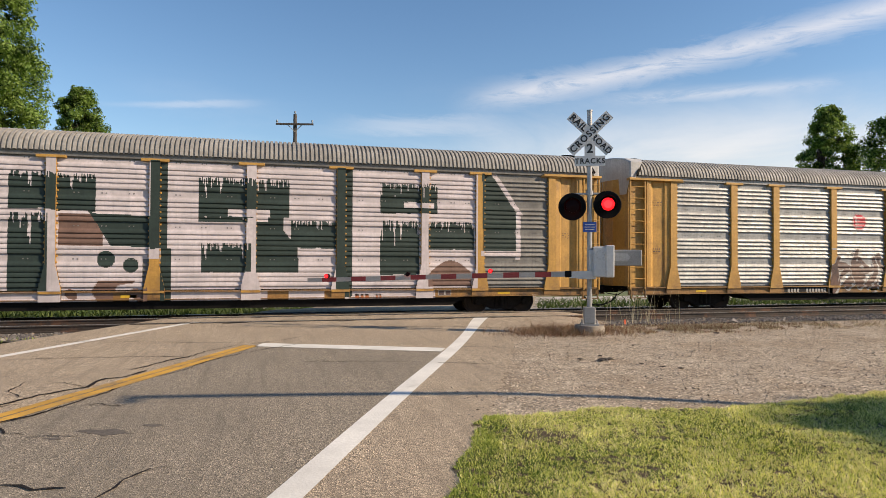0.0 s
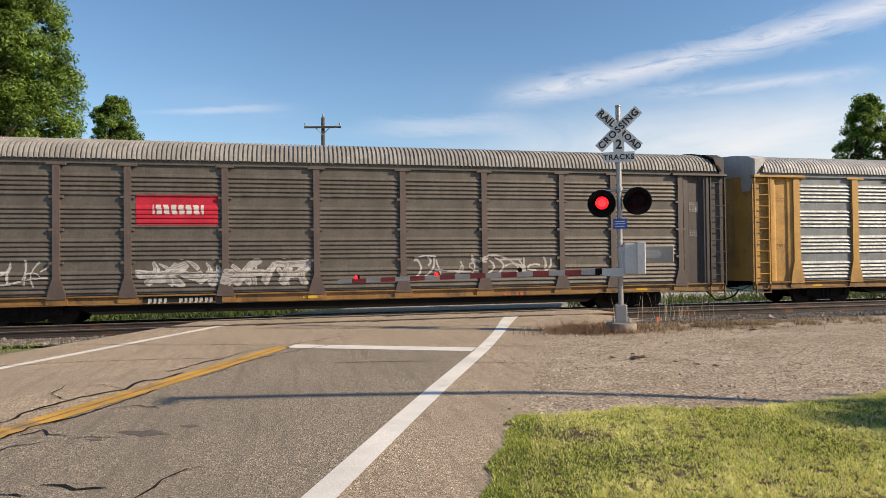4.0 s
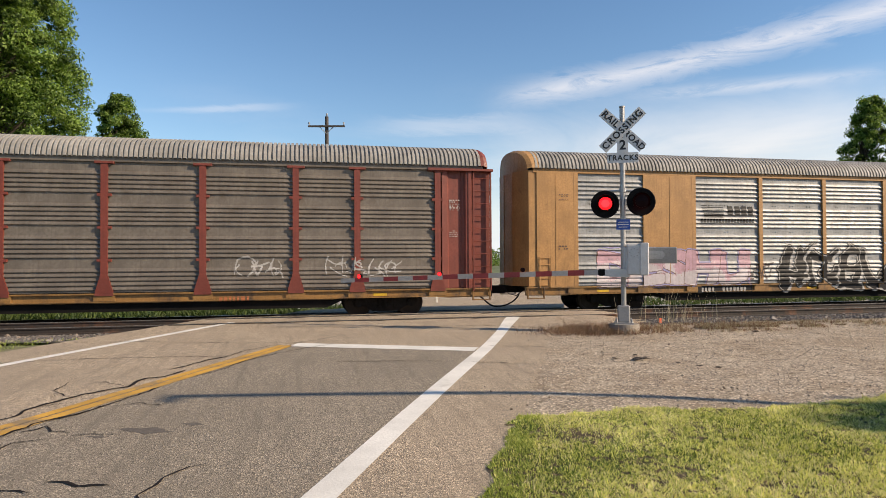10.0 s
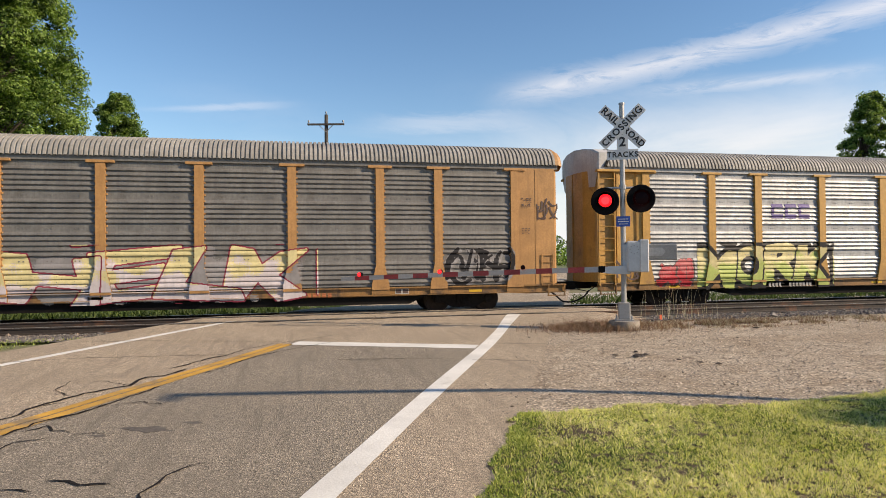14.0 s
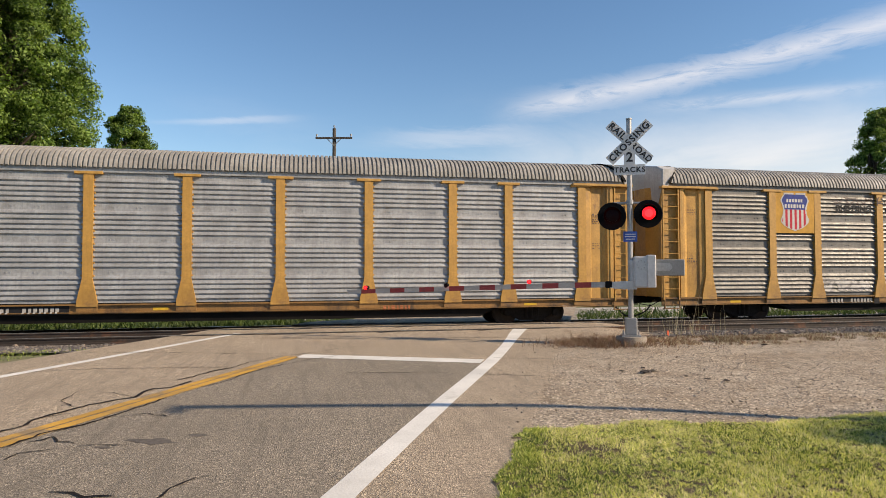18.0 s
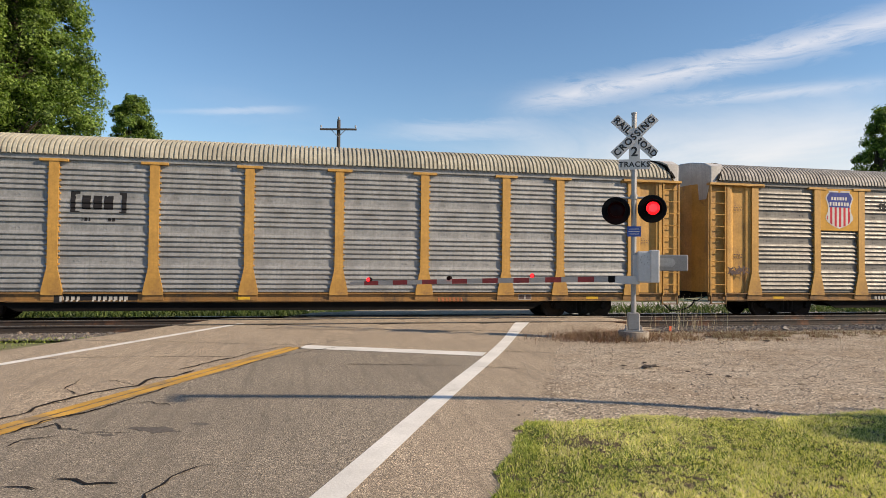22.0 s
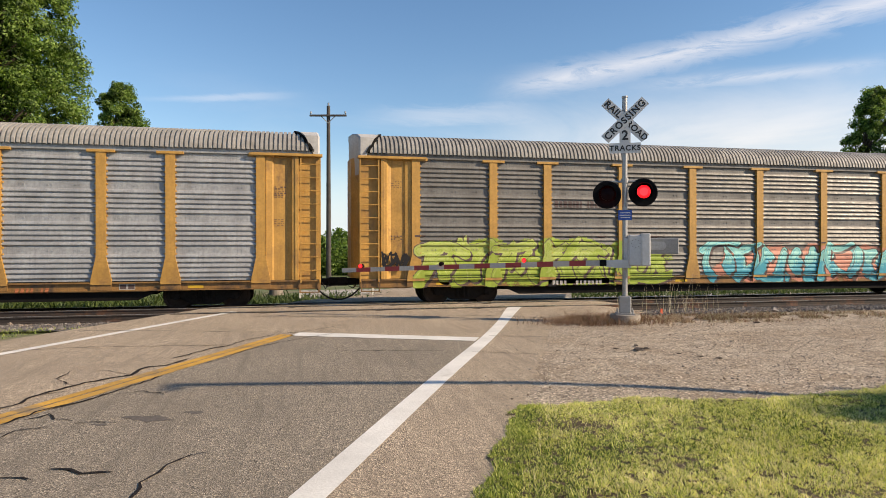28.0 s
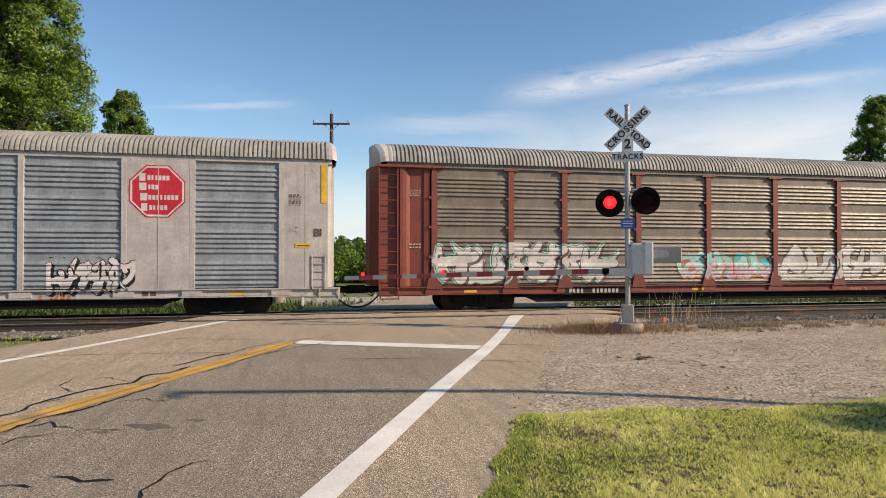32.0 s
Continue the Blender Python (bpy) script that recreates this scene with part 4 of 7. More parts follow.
    return sig


gate_signal("crossing_signal", 1.58, -9.68, 0.0, -24.3, "grey crossing signal with white crossbuck and lowered gate", True)
far = gate_signal("crossing_signal", -6.75, 9.9, -0.5, 155.7, "grey crossing signal with crossbuck beyond the tracks", True, 0.62)
# lamps towards this side on the far mast
for sx, beat in ((-0.39, "right"), (0.39, "left")):
    b = Build().tube((sx, 0.10, 2.9), (sx, 0.14, 2.9), 0.30, 24)
    part("target", (b, BLACK), far, "round black lamp target")
    ob = lens(far, (sx, 0.36, 2.9), 0.145, beat)
    ob.rotation_euler = (0, 0, math.pi)
    ob["turned"] = 1
    hood = Build()
    n = 20
    hood.grid([[(sx + r * math.cos(radians(-35 + 250 * i / n)), y, 2.9 + r * math.sin(radians(-35 + 250 * i / n))) for i in range(n + 1)] for y, r in ((0.14, 0.185), (0.46, 0.20), (0.46, 0.19), (0.14, 0.175))])
    part("hood", (hood, BLACK), far, "black lamp hood")


# ---- poles and small things beyond ----
WOOD = material("pole_wood", (0.075, 0.066, 0.06), 0.95, vary=0.2, grain=12, streaks=0.4)
INSUL = material("insulator_grey", (0.30, 0.31, 0.33), 0.3, vary=0.1)


def utility_pole(x, y, z, h, rz, label, r=0.14):
    p = thing("utility_pole", label, "utility pole", loc=(x, y, z), rz=rz)
    part("pole", (Build().tube((0, 0, -0.3), (0, 0, h), r * 1.25, 12, r * 0.8), WOOD), p, "weathered wooden pole")
    part("crossarm", (Build().box(-1.2, 1.2, -0.20, -0.10, h - 0.72, h - 0.60, 0.01), WOOD), p, "wooden crossarm")
    part("brace", (Build().tube((-0.45, -0.12, h - 0.70), (0, -0.12, h - 1.15), 0.025, 6).tube((0.45, -0.12, h - 0.70), (0, -0.12, h - 1.15), 0.025, 6), GALV), p)
    for dx, dz in ((-1.12, h - 0.60), (1.12, h - 0.60), (0, h)):
        part("insulator", (Build().tube((dx, -0.15 if dx else 0, dz), (dx, -0.15 if dx else 0, dz + 0.10), 0.03, 8).tube((dx, -0.15 if dx else 0, dz + 0.08), (dx, -0.15 if dx else 0, dz + 0.20), 0.06, 10), INSUL), p, "grey insulator")
    return p


px, py = spot(2.28, 43)
utility_pole(px, py, -0.6, 11.58, -12, "wooden utility pole with one crossarm")
lamp_post = thing("street_lamp", "tall grey street lamp with a bent arm beside the lot", "street lamp", loc=(6.76, -20.3, 0.0))
bend = [(0, 0, 0), (0, 0, 2), (0, 0, 4), (0, 0, 5.4), (-0.02, -0.12, 6.1), (-0.09, -0.58, 7.1), (-0.22, -1.02, 8.0), (-0.40, -1.5, 8.9)]
part("post", (Build().path([Vector(p) for p in bend], 0.085, 12), GALV), lamp_post, "grey bent steel post")
part("luminaire", (Build().box(-0.48, -0.34, -1.85, -1.45, 8.84, 8.92, 0.02), GALV), lamp_post, "flat grey luminaire")
WIRE = material("wire", (0.30, 0.31, 0.20), 0.6, vary=0.05)
wire = thing("overhead_wire", "thin slack overhead wire before the trees", "wire")
pts = []
for i in range(15):
    a = radians(-34 + 14.4 * i / 14)
    pts.append((EYE.x + math.sin(a) * 40, EYE.y + math.cos(a) * 40, EYE.z + 40 * (0.433 - 0.132 * (i / 14) ** 0.9)))
part("cable", (Build().path(pts, 0.016, 5), WIRE), wire)
FAR_PAVE = gravel_material("far_lot", (0.36, 0.34, 0.31), 9)
tagged(new("far_lot", field("far_lot", [(-12, 34, 5.6, 15.6, 0.8)], lambda x, y: -6.2 < across(x, y) or x > -6, 0.05, FAR_PAVE)), "pale paved lot beyond the tracks", "pavement", kind="structure")
POST = material("marker_white", (0.62, 0.62, 0.60), 0.6, vary=0.1)
for x, y, h in ((-5.6, 7.2, 0.75), (-2.2, 8.0, 0.6), (1.2, 9.0, 0.6)):
    m = thing("marker_post", "short white marker post beyond the tracks", "post", "marker posts", loc=(x, y, -0.5))
    part("stake", (Build().box(-0.05, 0.05, -0.03, 0.03, -0.1, h, 0.01), POST), m)
FLAG = material("marker_orange", (0.75, 0.13, 0.05), 0.6, vary=0.1)
flag = thing("marker_flag", "small orange survey flag beside the ballast", "flag", loc=(3.55, -7.9, -0.15))
part("wire_stem", (Build().tube((0, 0, -0.05), (0, 0, 0.18), 0.004, 5), GALV), flag)
part("pennant", (Build().box(-0.03, 0.03, -0.003, 0.003, 0.08, 0.26), FLAG), flag, "orange pennant")

# ---- the train ----
LEN, HALF = 28.62, 13.72
POSTS = [-11.80, -9.09, -7.11, -4.26, -1.42, 1.42, 4.26, 7.11, 9.09, 11.80]
Z_DECK, Z_TOP, Z_EAVE = 0.94, 4.96, 5.10
MESH = {}


def cached(key, fn):
    if key not in MESH:
        MESH[key] = fn()
    return MESH[key]


def panel_profile(kind):
    """(depth, height) of a corrugated side sheet, from the deck to the eave."""
    out = [(0.0, Z_DECK + 0.02)]
    sheets = 4
    hgt = (Z_TOP - Z_DECK - 0.04) / sheets
    for k in range(sheets):
        z0 = Z_DECK + 0.03 + k * hgt
        ribs, start, pitch = (5, 0.10, 0.155) if kind == "ribbed" else (5, 0.06, 0.14)
        for i in range(ribs):
            z = z0 + start + i * pitch
            out += [(-0.010, z - 0.016), (0.0, z - 0.004), (0.044, z + 0.006), (0.046, z + 0.026), (0.030, z + 0.068), (0.0, z + 0.115)]
        if kind == "seamed":
            out += [(0.0, z0 + hgt - 0.03), (-0.05, z0 + hgt - 0.028), (-0.05, z0 + hgt - 0.002), (0.0, z0 + hgt)]
    out.append((0.0, Z_TOP))
    return out


def surf_depth(kind, z):
    """How far the sheet stands out at the height z."""
    pr = cached(("profile", kind), lambda: np.array(panel_profile(kind)))
    return float(np.interp(z, pr[:, 1], pr[:, 0]))


def panel_mesh(kind, width, mat):
    def make():
        b = Build()
        pr = panel_profile(kind)
        b.grid([[(-width / 2, -d, z) for d, z in pr], [(width / 2, -d, z) for d, z in pr]])
        b.box(-width / 2, width / 2, 0.004, 0.03, Z_DECK, Z_TOP)
        if kind == "ribbed":  # small vent holes in the flat bands
            for k in range(4):
                z = Z_DECK + 0.03 + k * 0.995 + 0.935
                for i in range(3):
                    x = (i - 1) * width * 0.27
                    for dx in (-0.06, 0.06):
                        b.box(x + dx - 0.018, x + dx + 0.018, -0.012, 0.0, z - 0.018, z + 0.018)
        return b.mesh("side_panel", mat)
    return cached(("panel", kind, round(width, 2), mat.name), make)


def post_mesh(style, mat):
    def make():
        b = Build()
        if style == "flared":
            b.prism([(-0.30, 0.86), (0.30, 0.86), (0.29, 1.02), (0.14, 1.72), (0.14, 4.95), (-0.14, 4.95), (-0.14, 1.72), (-0.29, 1.02)], -0.105, 0.0)
            b.box(-0.40, 0.40, -0.13, 0.0, 4.90, 4.985, 0.008)
            for s in (-1, 1):  # bolt row along the post's edges
                for i in range(16):
                    z = 1.8 + i * 0.195
                    b.box(s * 0.165 - 0.02, s * 0.165 + 0.02, -0.075, 0.0, z - 0.025, z + 0.025)
        elif style == "red":
            b.prism([(-0.26, 0.86), (0.26, 0.86), (0.25, 1.0), (0.10, 1.5), (0.10, 4.95), (-0.10, 4.95), (-0.10, 1.5), (-0.25, 1.0)], -0.10, 0.0)
            b.box(-0.28, 0.28, -0.12, 0.0, 4.90, 4.98, 0.008)
            for s in (-1, 1):
                for z in (1.95, 2.95, 3.95):
                    b.box(s * 0.15 - 0.05, s * 0.15 + 0.05, -0.10, 0.0, z - 0.04, z + 0.04)
        else:
            b.box(-0.085, 0.085, -0.085, 0.0, 0.92, Z_TOP, 0.008)
        return b.mesh("post", mat)
    return cached(("post", style, mat.name), make)


ROOF_ARC = [(-1.60, 5.09), (-1.57, 5.24), (-1.47, 5.43), (-1.28, 5.60), (-1.0, 5.73), (-0.65, 5.81), (-0.3, 5.85), (0, 5.86)]
ROOF_ARC += [(-y, z) for y, z in ROOF_ARC[-2::-1]]


def arc_at(off):
    out = []
    for y, z in ROOF_ARC:
        n = Vector((y * 0.9, z - 4.4)).normalized()
        out.append((y + n.x * off, z + n.y * off))
    return out


def roof_mesh(mat):
    def make():
        hi, lo = arc_at(0.06), arc_at(0.0)
        x, rows = -13.35, []
        while x < 13.3:
            for dx, pr in ((0.0, lo), (0.010, hi), (0.092, hi), (0.102, lo)):
                rows.append([(x + dx, y, z) for y, z in pr])
            x += 0.142
        rows.append([(13.36, y, z) for y, z in lo])
        return Build().grid(rows).mesh("roof", mat)
    return cached(("roof", mat.name), make)


def hood_mesh(mat, flush, bowed):
    """The cap over one end of the roof: bowed out over the doors, or slanting back towards the far side."""
    def reach(y):
        return 0.24 * (1 - (y / 1.65) ** 2) - 0.06 if bowed else -0.10 - 0.09 * (y + 1.62)

    def make():
        b = Build()
        if not flush:  # an angular cap, wider than the roof
            ring = [(-1.62, 5.02), (-1.62, 5.30), (-1.62, 5.62), (-1.30, 5.78), (-0.7, 5.88), (0, 5.93), (0.7, 5.88), (1.30, 5.78), (1.62, 5.62), (1.62, 5.30), (1.62, 5.02)]
            inner = [(y * 0.97, z - 0.05) for y, z in ring]
            cut = [13.45, 13.34, 13.18, 13.04, 12.92, 12.88, 12.88, 12.92, 13.0, 13.1, 13.15]
            b.grid([[(x + 0.02, y, z) for x, (y, z) in zip(cut, inner)], [(x, y, z) for x, (y, z) in zip(cut, ring)], [(13.70 + reach(y), y, z) for y, z in ring], [(13.75 + reach(y), y * 0.98, z - 0.04) for y, z in ring]])
            end = [(y * 0.985, z - 0.03) for y, z in ring]
            low = 4.42 if bowed else 4.98
        else:
            a, b2, end = arc_at(0.05), arc_at(-0.10), arc_at(-0.02)
            b.grid([[(13.2, y, z) for y, z in a], [(13.52 + reach(y), y, z) for y, z in a], [(13.66 + reach(y), y, z) for y, z in end], [(13.66 + reach(y), y, z) for y, z in b2]])
            low = 4.95
        out = 13.735 if not flush else 13.65
        b.grid([[(out + reach(y), y, z) for y, z in end], [(out + reach(y), y * 0.85, low) for y, z in end]])
        return b.mesh("roof_hood", mat)
    return cached(("hood", mat.name, flush, bowed), make)


def gap_mesh():
    """Black strip for the shaded gap where the ribbed roof stops before the cap."""
    cut = [13.42, 13.34, 13.22, 13.10, 12.98, 12.90, 12.86, 12.85]
    cut += cut[-2::-1]
    out, low = arc_at(0.105), arc_at(-0.02)
    b = Build()
    b.grid([[(x - 0.05, y, z) for x, (y, z) in zip(cut, low)], [(x - 0.05, y, z) for x, (y, z) in zip(cut, out)], [(x + 0.05, y, z) for x, (y, z) in zip(cut, out)], [(x + 0.05, y, z) for x, (y, z) in zip(cut, low)]])
    return b.mesh("roof_lip", FRAME)


def door_mesh(mat, side, flush=False):
    """One leaf of the folding end door, with pressed vertical ribs."""
    def make():
        pts = [(1.42, 13.25), (1.38, 13.45), (1.05, 13.66), (0.85, 13.66), (0.82, 13.62), (0.62, 13.62), (0.59, 13.66), (0.36, 13.68), (0.33, 13.64), (0.16, 13.64), (0.13, 13.68), (0.01, 13.68)]
        if flush:
            pts = [(1.56, 13.22), (1.44, 13.38), (1.10, 13.48)] + [(y, x - 0.16) for y, x in pts[3:]]
        else:
            pts = [(y, x - 0.34) for y, x in pts]
        b = Build()
        b.grid([[(x, side * y, z) for y, x in pts] for z in (0.96, 5.05)])
        b.grid([[(x - 0.05, side * y, z) for y, x in pts] for z in (0.96, 5.05)])
        b.box(13.2, 13.36, min(0, side * 0.05), max(0, side * 0.05), 1.0, 5.0)
        return b.mesh("end_door", mat)
    return cached(("door", mat.name, side, flush), make)


def housing_mesh(mat, flush):
    """The deeper boxed end before the doors of one end of a car."""
    def make():
        y0, top, back = (1.54, 5.04, 13.2) if flush else (1.43, 5.02, 13.3)
        ring = [(-y0, back), (-y0, 13.56), (-1.28, 13.68), (-0.75, 13.90), (-0.06, 13.96), (-0.05, 13.90), (0.05, 13.90), (0.06, 13.96), (0.75, 13.90), (1.28, 13.68), (y0, 13.56), (y0, back)]
        b = Build().prism([(x, y) for y, x in ring], 0.96, top, "z")
        return b.mesh("end_housing", mat)
    return cached(("housing", mat.name, flush), make)


def corner_mesh(mat, flush, plate=True):
    def make():
        b = Build()
        if flush:
            b.box(11.86, 13.28, -1.575, -1.52, 0.92, 5.0, 0.01)
            b.box(12.55, 12.575, -1.585, -1.57, 0.95, 4.95)
        else:  # the recessed sheet beside the ladder, with a rolled edge
            pts = [(11.95, -1.55), (12.15, -1.52), (12.2, -1.47), (12.62, -1.44), (12.72, -1.50), (12.78, -1.57), (12.90, -1.58), (12.92, -1.45)]
            b.grid([[(x, y, z) for x, y in pts] for z in (0.95, 1.4, 4.7, 4.95)])
            b.box(12.86, 12.98, -1.60, -1.42, 0.93, 4.95, 0.01)
            b.box(12.98, 13.66 if plate else 13.1, -1.46, -1.42, 0.95, 4.95)
        return b.mesh("corner_sheet", mat)
    return cached(("corner", mat.name, flush, plate), make)


def ladder_mesh(mat, flush):
    def make():
        b = Build()
        if flush:
            for x in (12.78, 13.18):
                b.tube((x, -1.61, 0.9), (x, -1.61, 2.0), 0.016, 6)
            for i in range(5):
                b.tube((12.78, -1.61, 1.0 + i * 0.24), (13.18, -1.61, 1.0 + i * 0.24), 0.012, 6)
        else:
            for x in (13.05, 13.66):
                b.box(x - 0.022, x + 0.022, -1.62, -1.54, 0.85, 4.95)
            for i in range(9):
                b.tube((13.05, -1.61, 1.25 + i * 0.43), (13.66, -1.61, 1.25 + i * 0.43), 0.016, 6)
        return b.mesh("ladder", mat)
    return cached(("ladder", mat.name, flush), make)


def mirrored(me, sx, sy):
    """The same part for another corner of the car."""
    if (sx, sy) == (1, 1):
        return me

    def make():
        vs = [(v.co.x * sx, v.co.y * sy, v.co.z) for v in me.vertices]
        fs = [tuple(p.vertices)[::-1] if sx * sy < 0 else tuple(p.vertices) for p in me.polygons]
        return mesh_of(me.name, vs, fs, me.materials)
    return cached(("mirror", me.name, sx, sy), make)


IRON = material("truck_iron", (0.014, 0.012, 0.011), 0.85, 0.0, vary=0.25, grain=14, dirt=(0.035, 0.024, 0.017), dirt_amount=0.3, spec=0.12)
TREAD = material("wheel_steel", (0.035, 0.028, 0.025), 0.6, 0.3, vary=0.2, spec=0.12)
FRAME = material("underframe_black", (0.009, 0.008, 0.0075), 0.8, vary=0.2, spec=0.12)
RUBBER = material("air_hose_rubber", (0.02, 0.02, 0.02), 0.7, vary=0.1, spec=0.12)
WHEEL_R = 0.457


def wheelset_mesh():
    b = Build()
    for s in (-1, 1):
        pr = [(0.0, 0.07), (0.10, 0.07), (0.16, 0.10), (0.37, 0.06), (0.40, 0.075), (0.455, 0.07), (0.457, -0.03), (0.485, -0.06), (0.485, -0.075), (0.40, -0.075), (0.37, -0.04), (0.1, -0.06), (0.0, -0.06)]
        rows = [[(r * math.cos(a), s * (0.755 + d), r * math.sin(a)) for r, d in pr] for a in [2 * math.pi * i / 20 for i in range(21)]]
        b.grid(rows)
        for i in range(3):  # cast marks on the plate
            a = 2.1 * i
            b.box(0.25 * math.cos(a) - 0.03, 0.25 * math.cos(a) + 0.03, s * 0.83 - 0.012, s * 0.83 + 0.012, 0.25 * math.sin(a) - 0.03, 0.25 * math.sin(a) + 0.03)
    b.tube((0, -1.08, 0), (0, 1.08, 0), 0.075, 10)
    return b.mesh("wheelset", TREAD)


def truck_frame_mesh(s):
    b = Build()
    o = [(-1.12, 0.50), (-1.06, 0.62), (-0.70, 0.60), (-0.48, 0.78), (0.48, 0.78), (0.70, 0.60), (1.06, 0.62), (1.12, 0.50), (1.05, 0.36), (0.74, 0.36), (0.42, 0.18), (-0.42, 0.18), (-0.74, 0.36), (-1.05, 0.36)]
    b.prism(o, s * 0.98, s * 1.10)
    for x in (-0.89, 0.89):
        b.tube((x, s * 0.95, 0.457), (x, s * 1.19, 0.457), 0.13, 12)
    for x in (-0.2, 0.0, 0.2):
        b.tube((x, s * 1.06, 0.26), (x, s * 1.06, 0.64), 0.085, 10)
    return b.mesh("side_frame", IRON)


def sill_mesh(mat, s):
    b = Build()
    o = [(-13.68, 0.64), (-12.2, 0.62), (-11.2, 0.70), (-8.9, 0.70), (-8.3, 0.63), (8.3, 0.63), (8.9, 0.70), (11.2, 0.70), (12.2, 0.62), (13.68, 0.64), (13.68, 0.90), (-13.68, 0.90)]
    b.prism(o, s * 1.50, s * 1.44)
    b.box(-13.68, 13.68, min(s * 1.585, s * 1.40), max(s * 1.585, s * 1.40), 0.895, 0.94)
    b.box(-13.68, 13.68, min(s * 1.555, s * 1.44), max(s * 1.555, s * 1.44), 0.66, 0.69)
    for x in POSTS:
        b.box(x - 0.3, x + 0.3, min(s * 1.56, s * 1.44), max(s * 1.56, s * 1.44), 0.70, 0.895)
    return b.mesh("side_sill", mat)


def underframe_mesh():
    b = Build()
    b.box(-13.6, 13.6, -1.40, 1.40, 0.80, 0.90)
    b.prism([(-9.0, 0.78), (-7.5, 0.36), (7.5, 0.36), (9.0, 0.78)], -0.35, 0.35)
    for s in (-1, 1):
        b.prism([(-8.9, 0.72), (-8.1, 0.36), (8.1, 0.36), (8.9, 0.72)], s * 1.30, s * 1.38)
    b.box(-3.0, -1.8, -1.2, -0.6, 0.40, 0.80, 0.03)
    b.box(1.6, 2.6, -1.0, 0.9, 0.42, 0.80, 0.03)
    b.tube((-6.5, -0.8, 0.55), (-5.6, -0.8, 0.55), 0.2, 12)
    return b.mesh("underframe", FRAME)


def coupler_mesh(s):
    b = Build()
    b.box(*sorted((s * 13.3, s * 14.05)), -0.12, 0.12, 0.68, 0.92, 0.02)
    b.prism([(s * 14.0, -0.2), (s * 14.34, -0.12), (s * 14.36, 0.05), (s * 14.2, 0.22), (s * 14.0, 0.2)], 0.66, 0.95, "z")
    b.path([(s * 13.72, -1.45, 0.85), (s * 13.85, -1.0, 0.62), (s * 13.95, -0.4, 0.66), (s * 14.02, -0.05, 0.9)], 0.016)
    return b.mesh("coupler", IRON)


def hose_mesh(s):
    pts = [(s * (13.55 + 0.76 * t), -0.42 - 0.1 * math.sin(t * 6), 0.62 - 0.42 * math.sin(t * math.pi * 0.55)) for t in [i / 8 for i in range(9)]]
    return Build().path(pts, 0.03).mesh("air_hose", RUBBER)


def step_mesh(mat, s):
    b = Build()
    for x in (13.02, 13.62):
        b.box(s * x - 0.02, s * x + 0.02, -1.60, -1.54, 0.52, 0.93)
    for z in (0.54,):
        b.box(*sorted((s * 13.0, s * 13.64)), -1.61, -1.50, z - 0.015, z + 0.015)
    return b.mesh("sill_step", mat)


def paint(name, c, **k):
    base = dict(rough=0.55, vary=0.13, dirt=tuple(v * 0.4 for v in c), dirt_amount=0.22, streaks=0.3, grain=14)
    base.update(k)
    return material(name, c, **base)


def sheet(name, c, **k):
    base = dict(rough=0.52, metal=0.25, spec=0.35, vary=0.16, dirt=(c[0] * 0.55, c[1] * 0.5, c[2] * 0.44), dirt_amount=0.2, streaks=0.35, grain=9, bump=0.08)
    base.update(k)
    return material(name, c, **base)


BODY = {"yellow": YELLOW,
        "bright": paint("bright_yellow_paint", (0.45, 0.26, 0.05)),
        "tan": paint("tan_yellow_paint", (0.38, 0.20, 0.07)),
        "red": paint("oxide_red_paint", (0.17, 0.035, 0.022)),
        "black": paint("sooty_brown_paint", (0.045, 0.035, 0.032)),
        "brownpost": paint("brown_grey_paint", (0.10, 0.075, 0.065)),
        "orange": paint("orange_paint", (0.46, 0.085, 0.02)),
        "white": paint("off_white_paint", (0.38, 0.352, 0.34)),
        "sillyellow": paint("grimy_yellow_paint", (0.25, 0.13, 0.038), dirt=(0.055, 0.035, 0.024), dirt_amount=0.46, streaks=0.4),
        "hood": paint("grey_white_hood", (0.42, 0.41, 0.395))}
SHEET = {"grey": sheet("grey_sheet", (0.175, 0.168, 0.156)),
         "light": sheet("light_grey_sheet", (0.285, 0.29, 0.29)),
         "silver": sheet("silver_sheet", (0.345, 0.35, 0.354)),
         "blue": sheet("blue_grey_sheet", (0.185, 0.205, 0.217)),
         "ice": sheet("pale_blue_sheet", (0.25, 0.275, 0.30)),
         "brown": sheet("brown_grey_sheet", (0.128, 0.113, 0.096)),
         "dark": sheet("dark_brown_sheet", (0.175, 0.15, 0.125))}
ROOFS = {"grey": sheet("roof_grey", (0.30, 0.285, 0.26), metal=0.0, rough=0.65, streaks=0.2),
         "pale": sheet("roof_pale", (0.40, 0.395, 0.38), metal=0.0, rough=0.6, streaks=0.15),
         "cream": sheet("roof_cream", (0.40, 0.375, 0.30), metal=0.0, rough=0.65, streaks=0.2)}

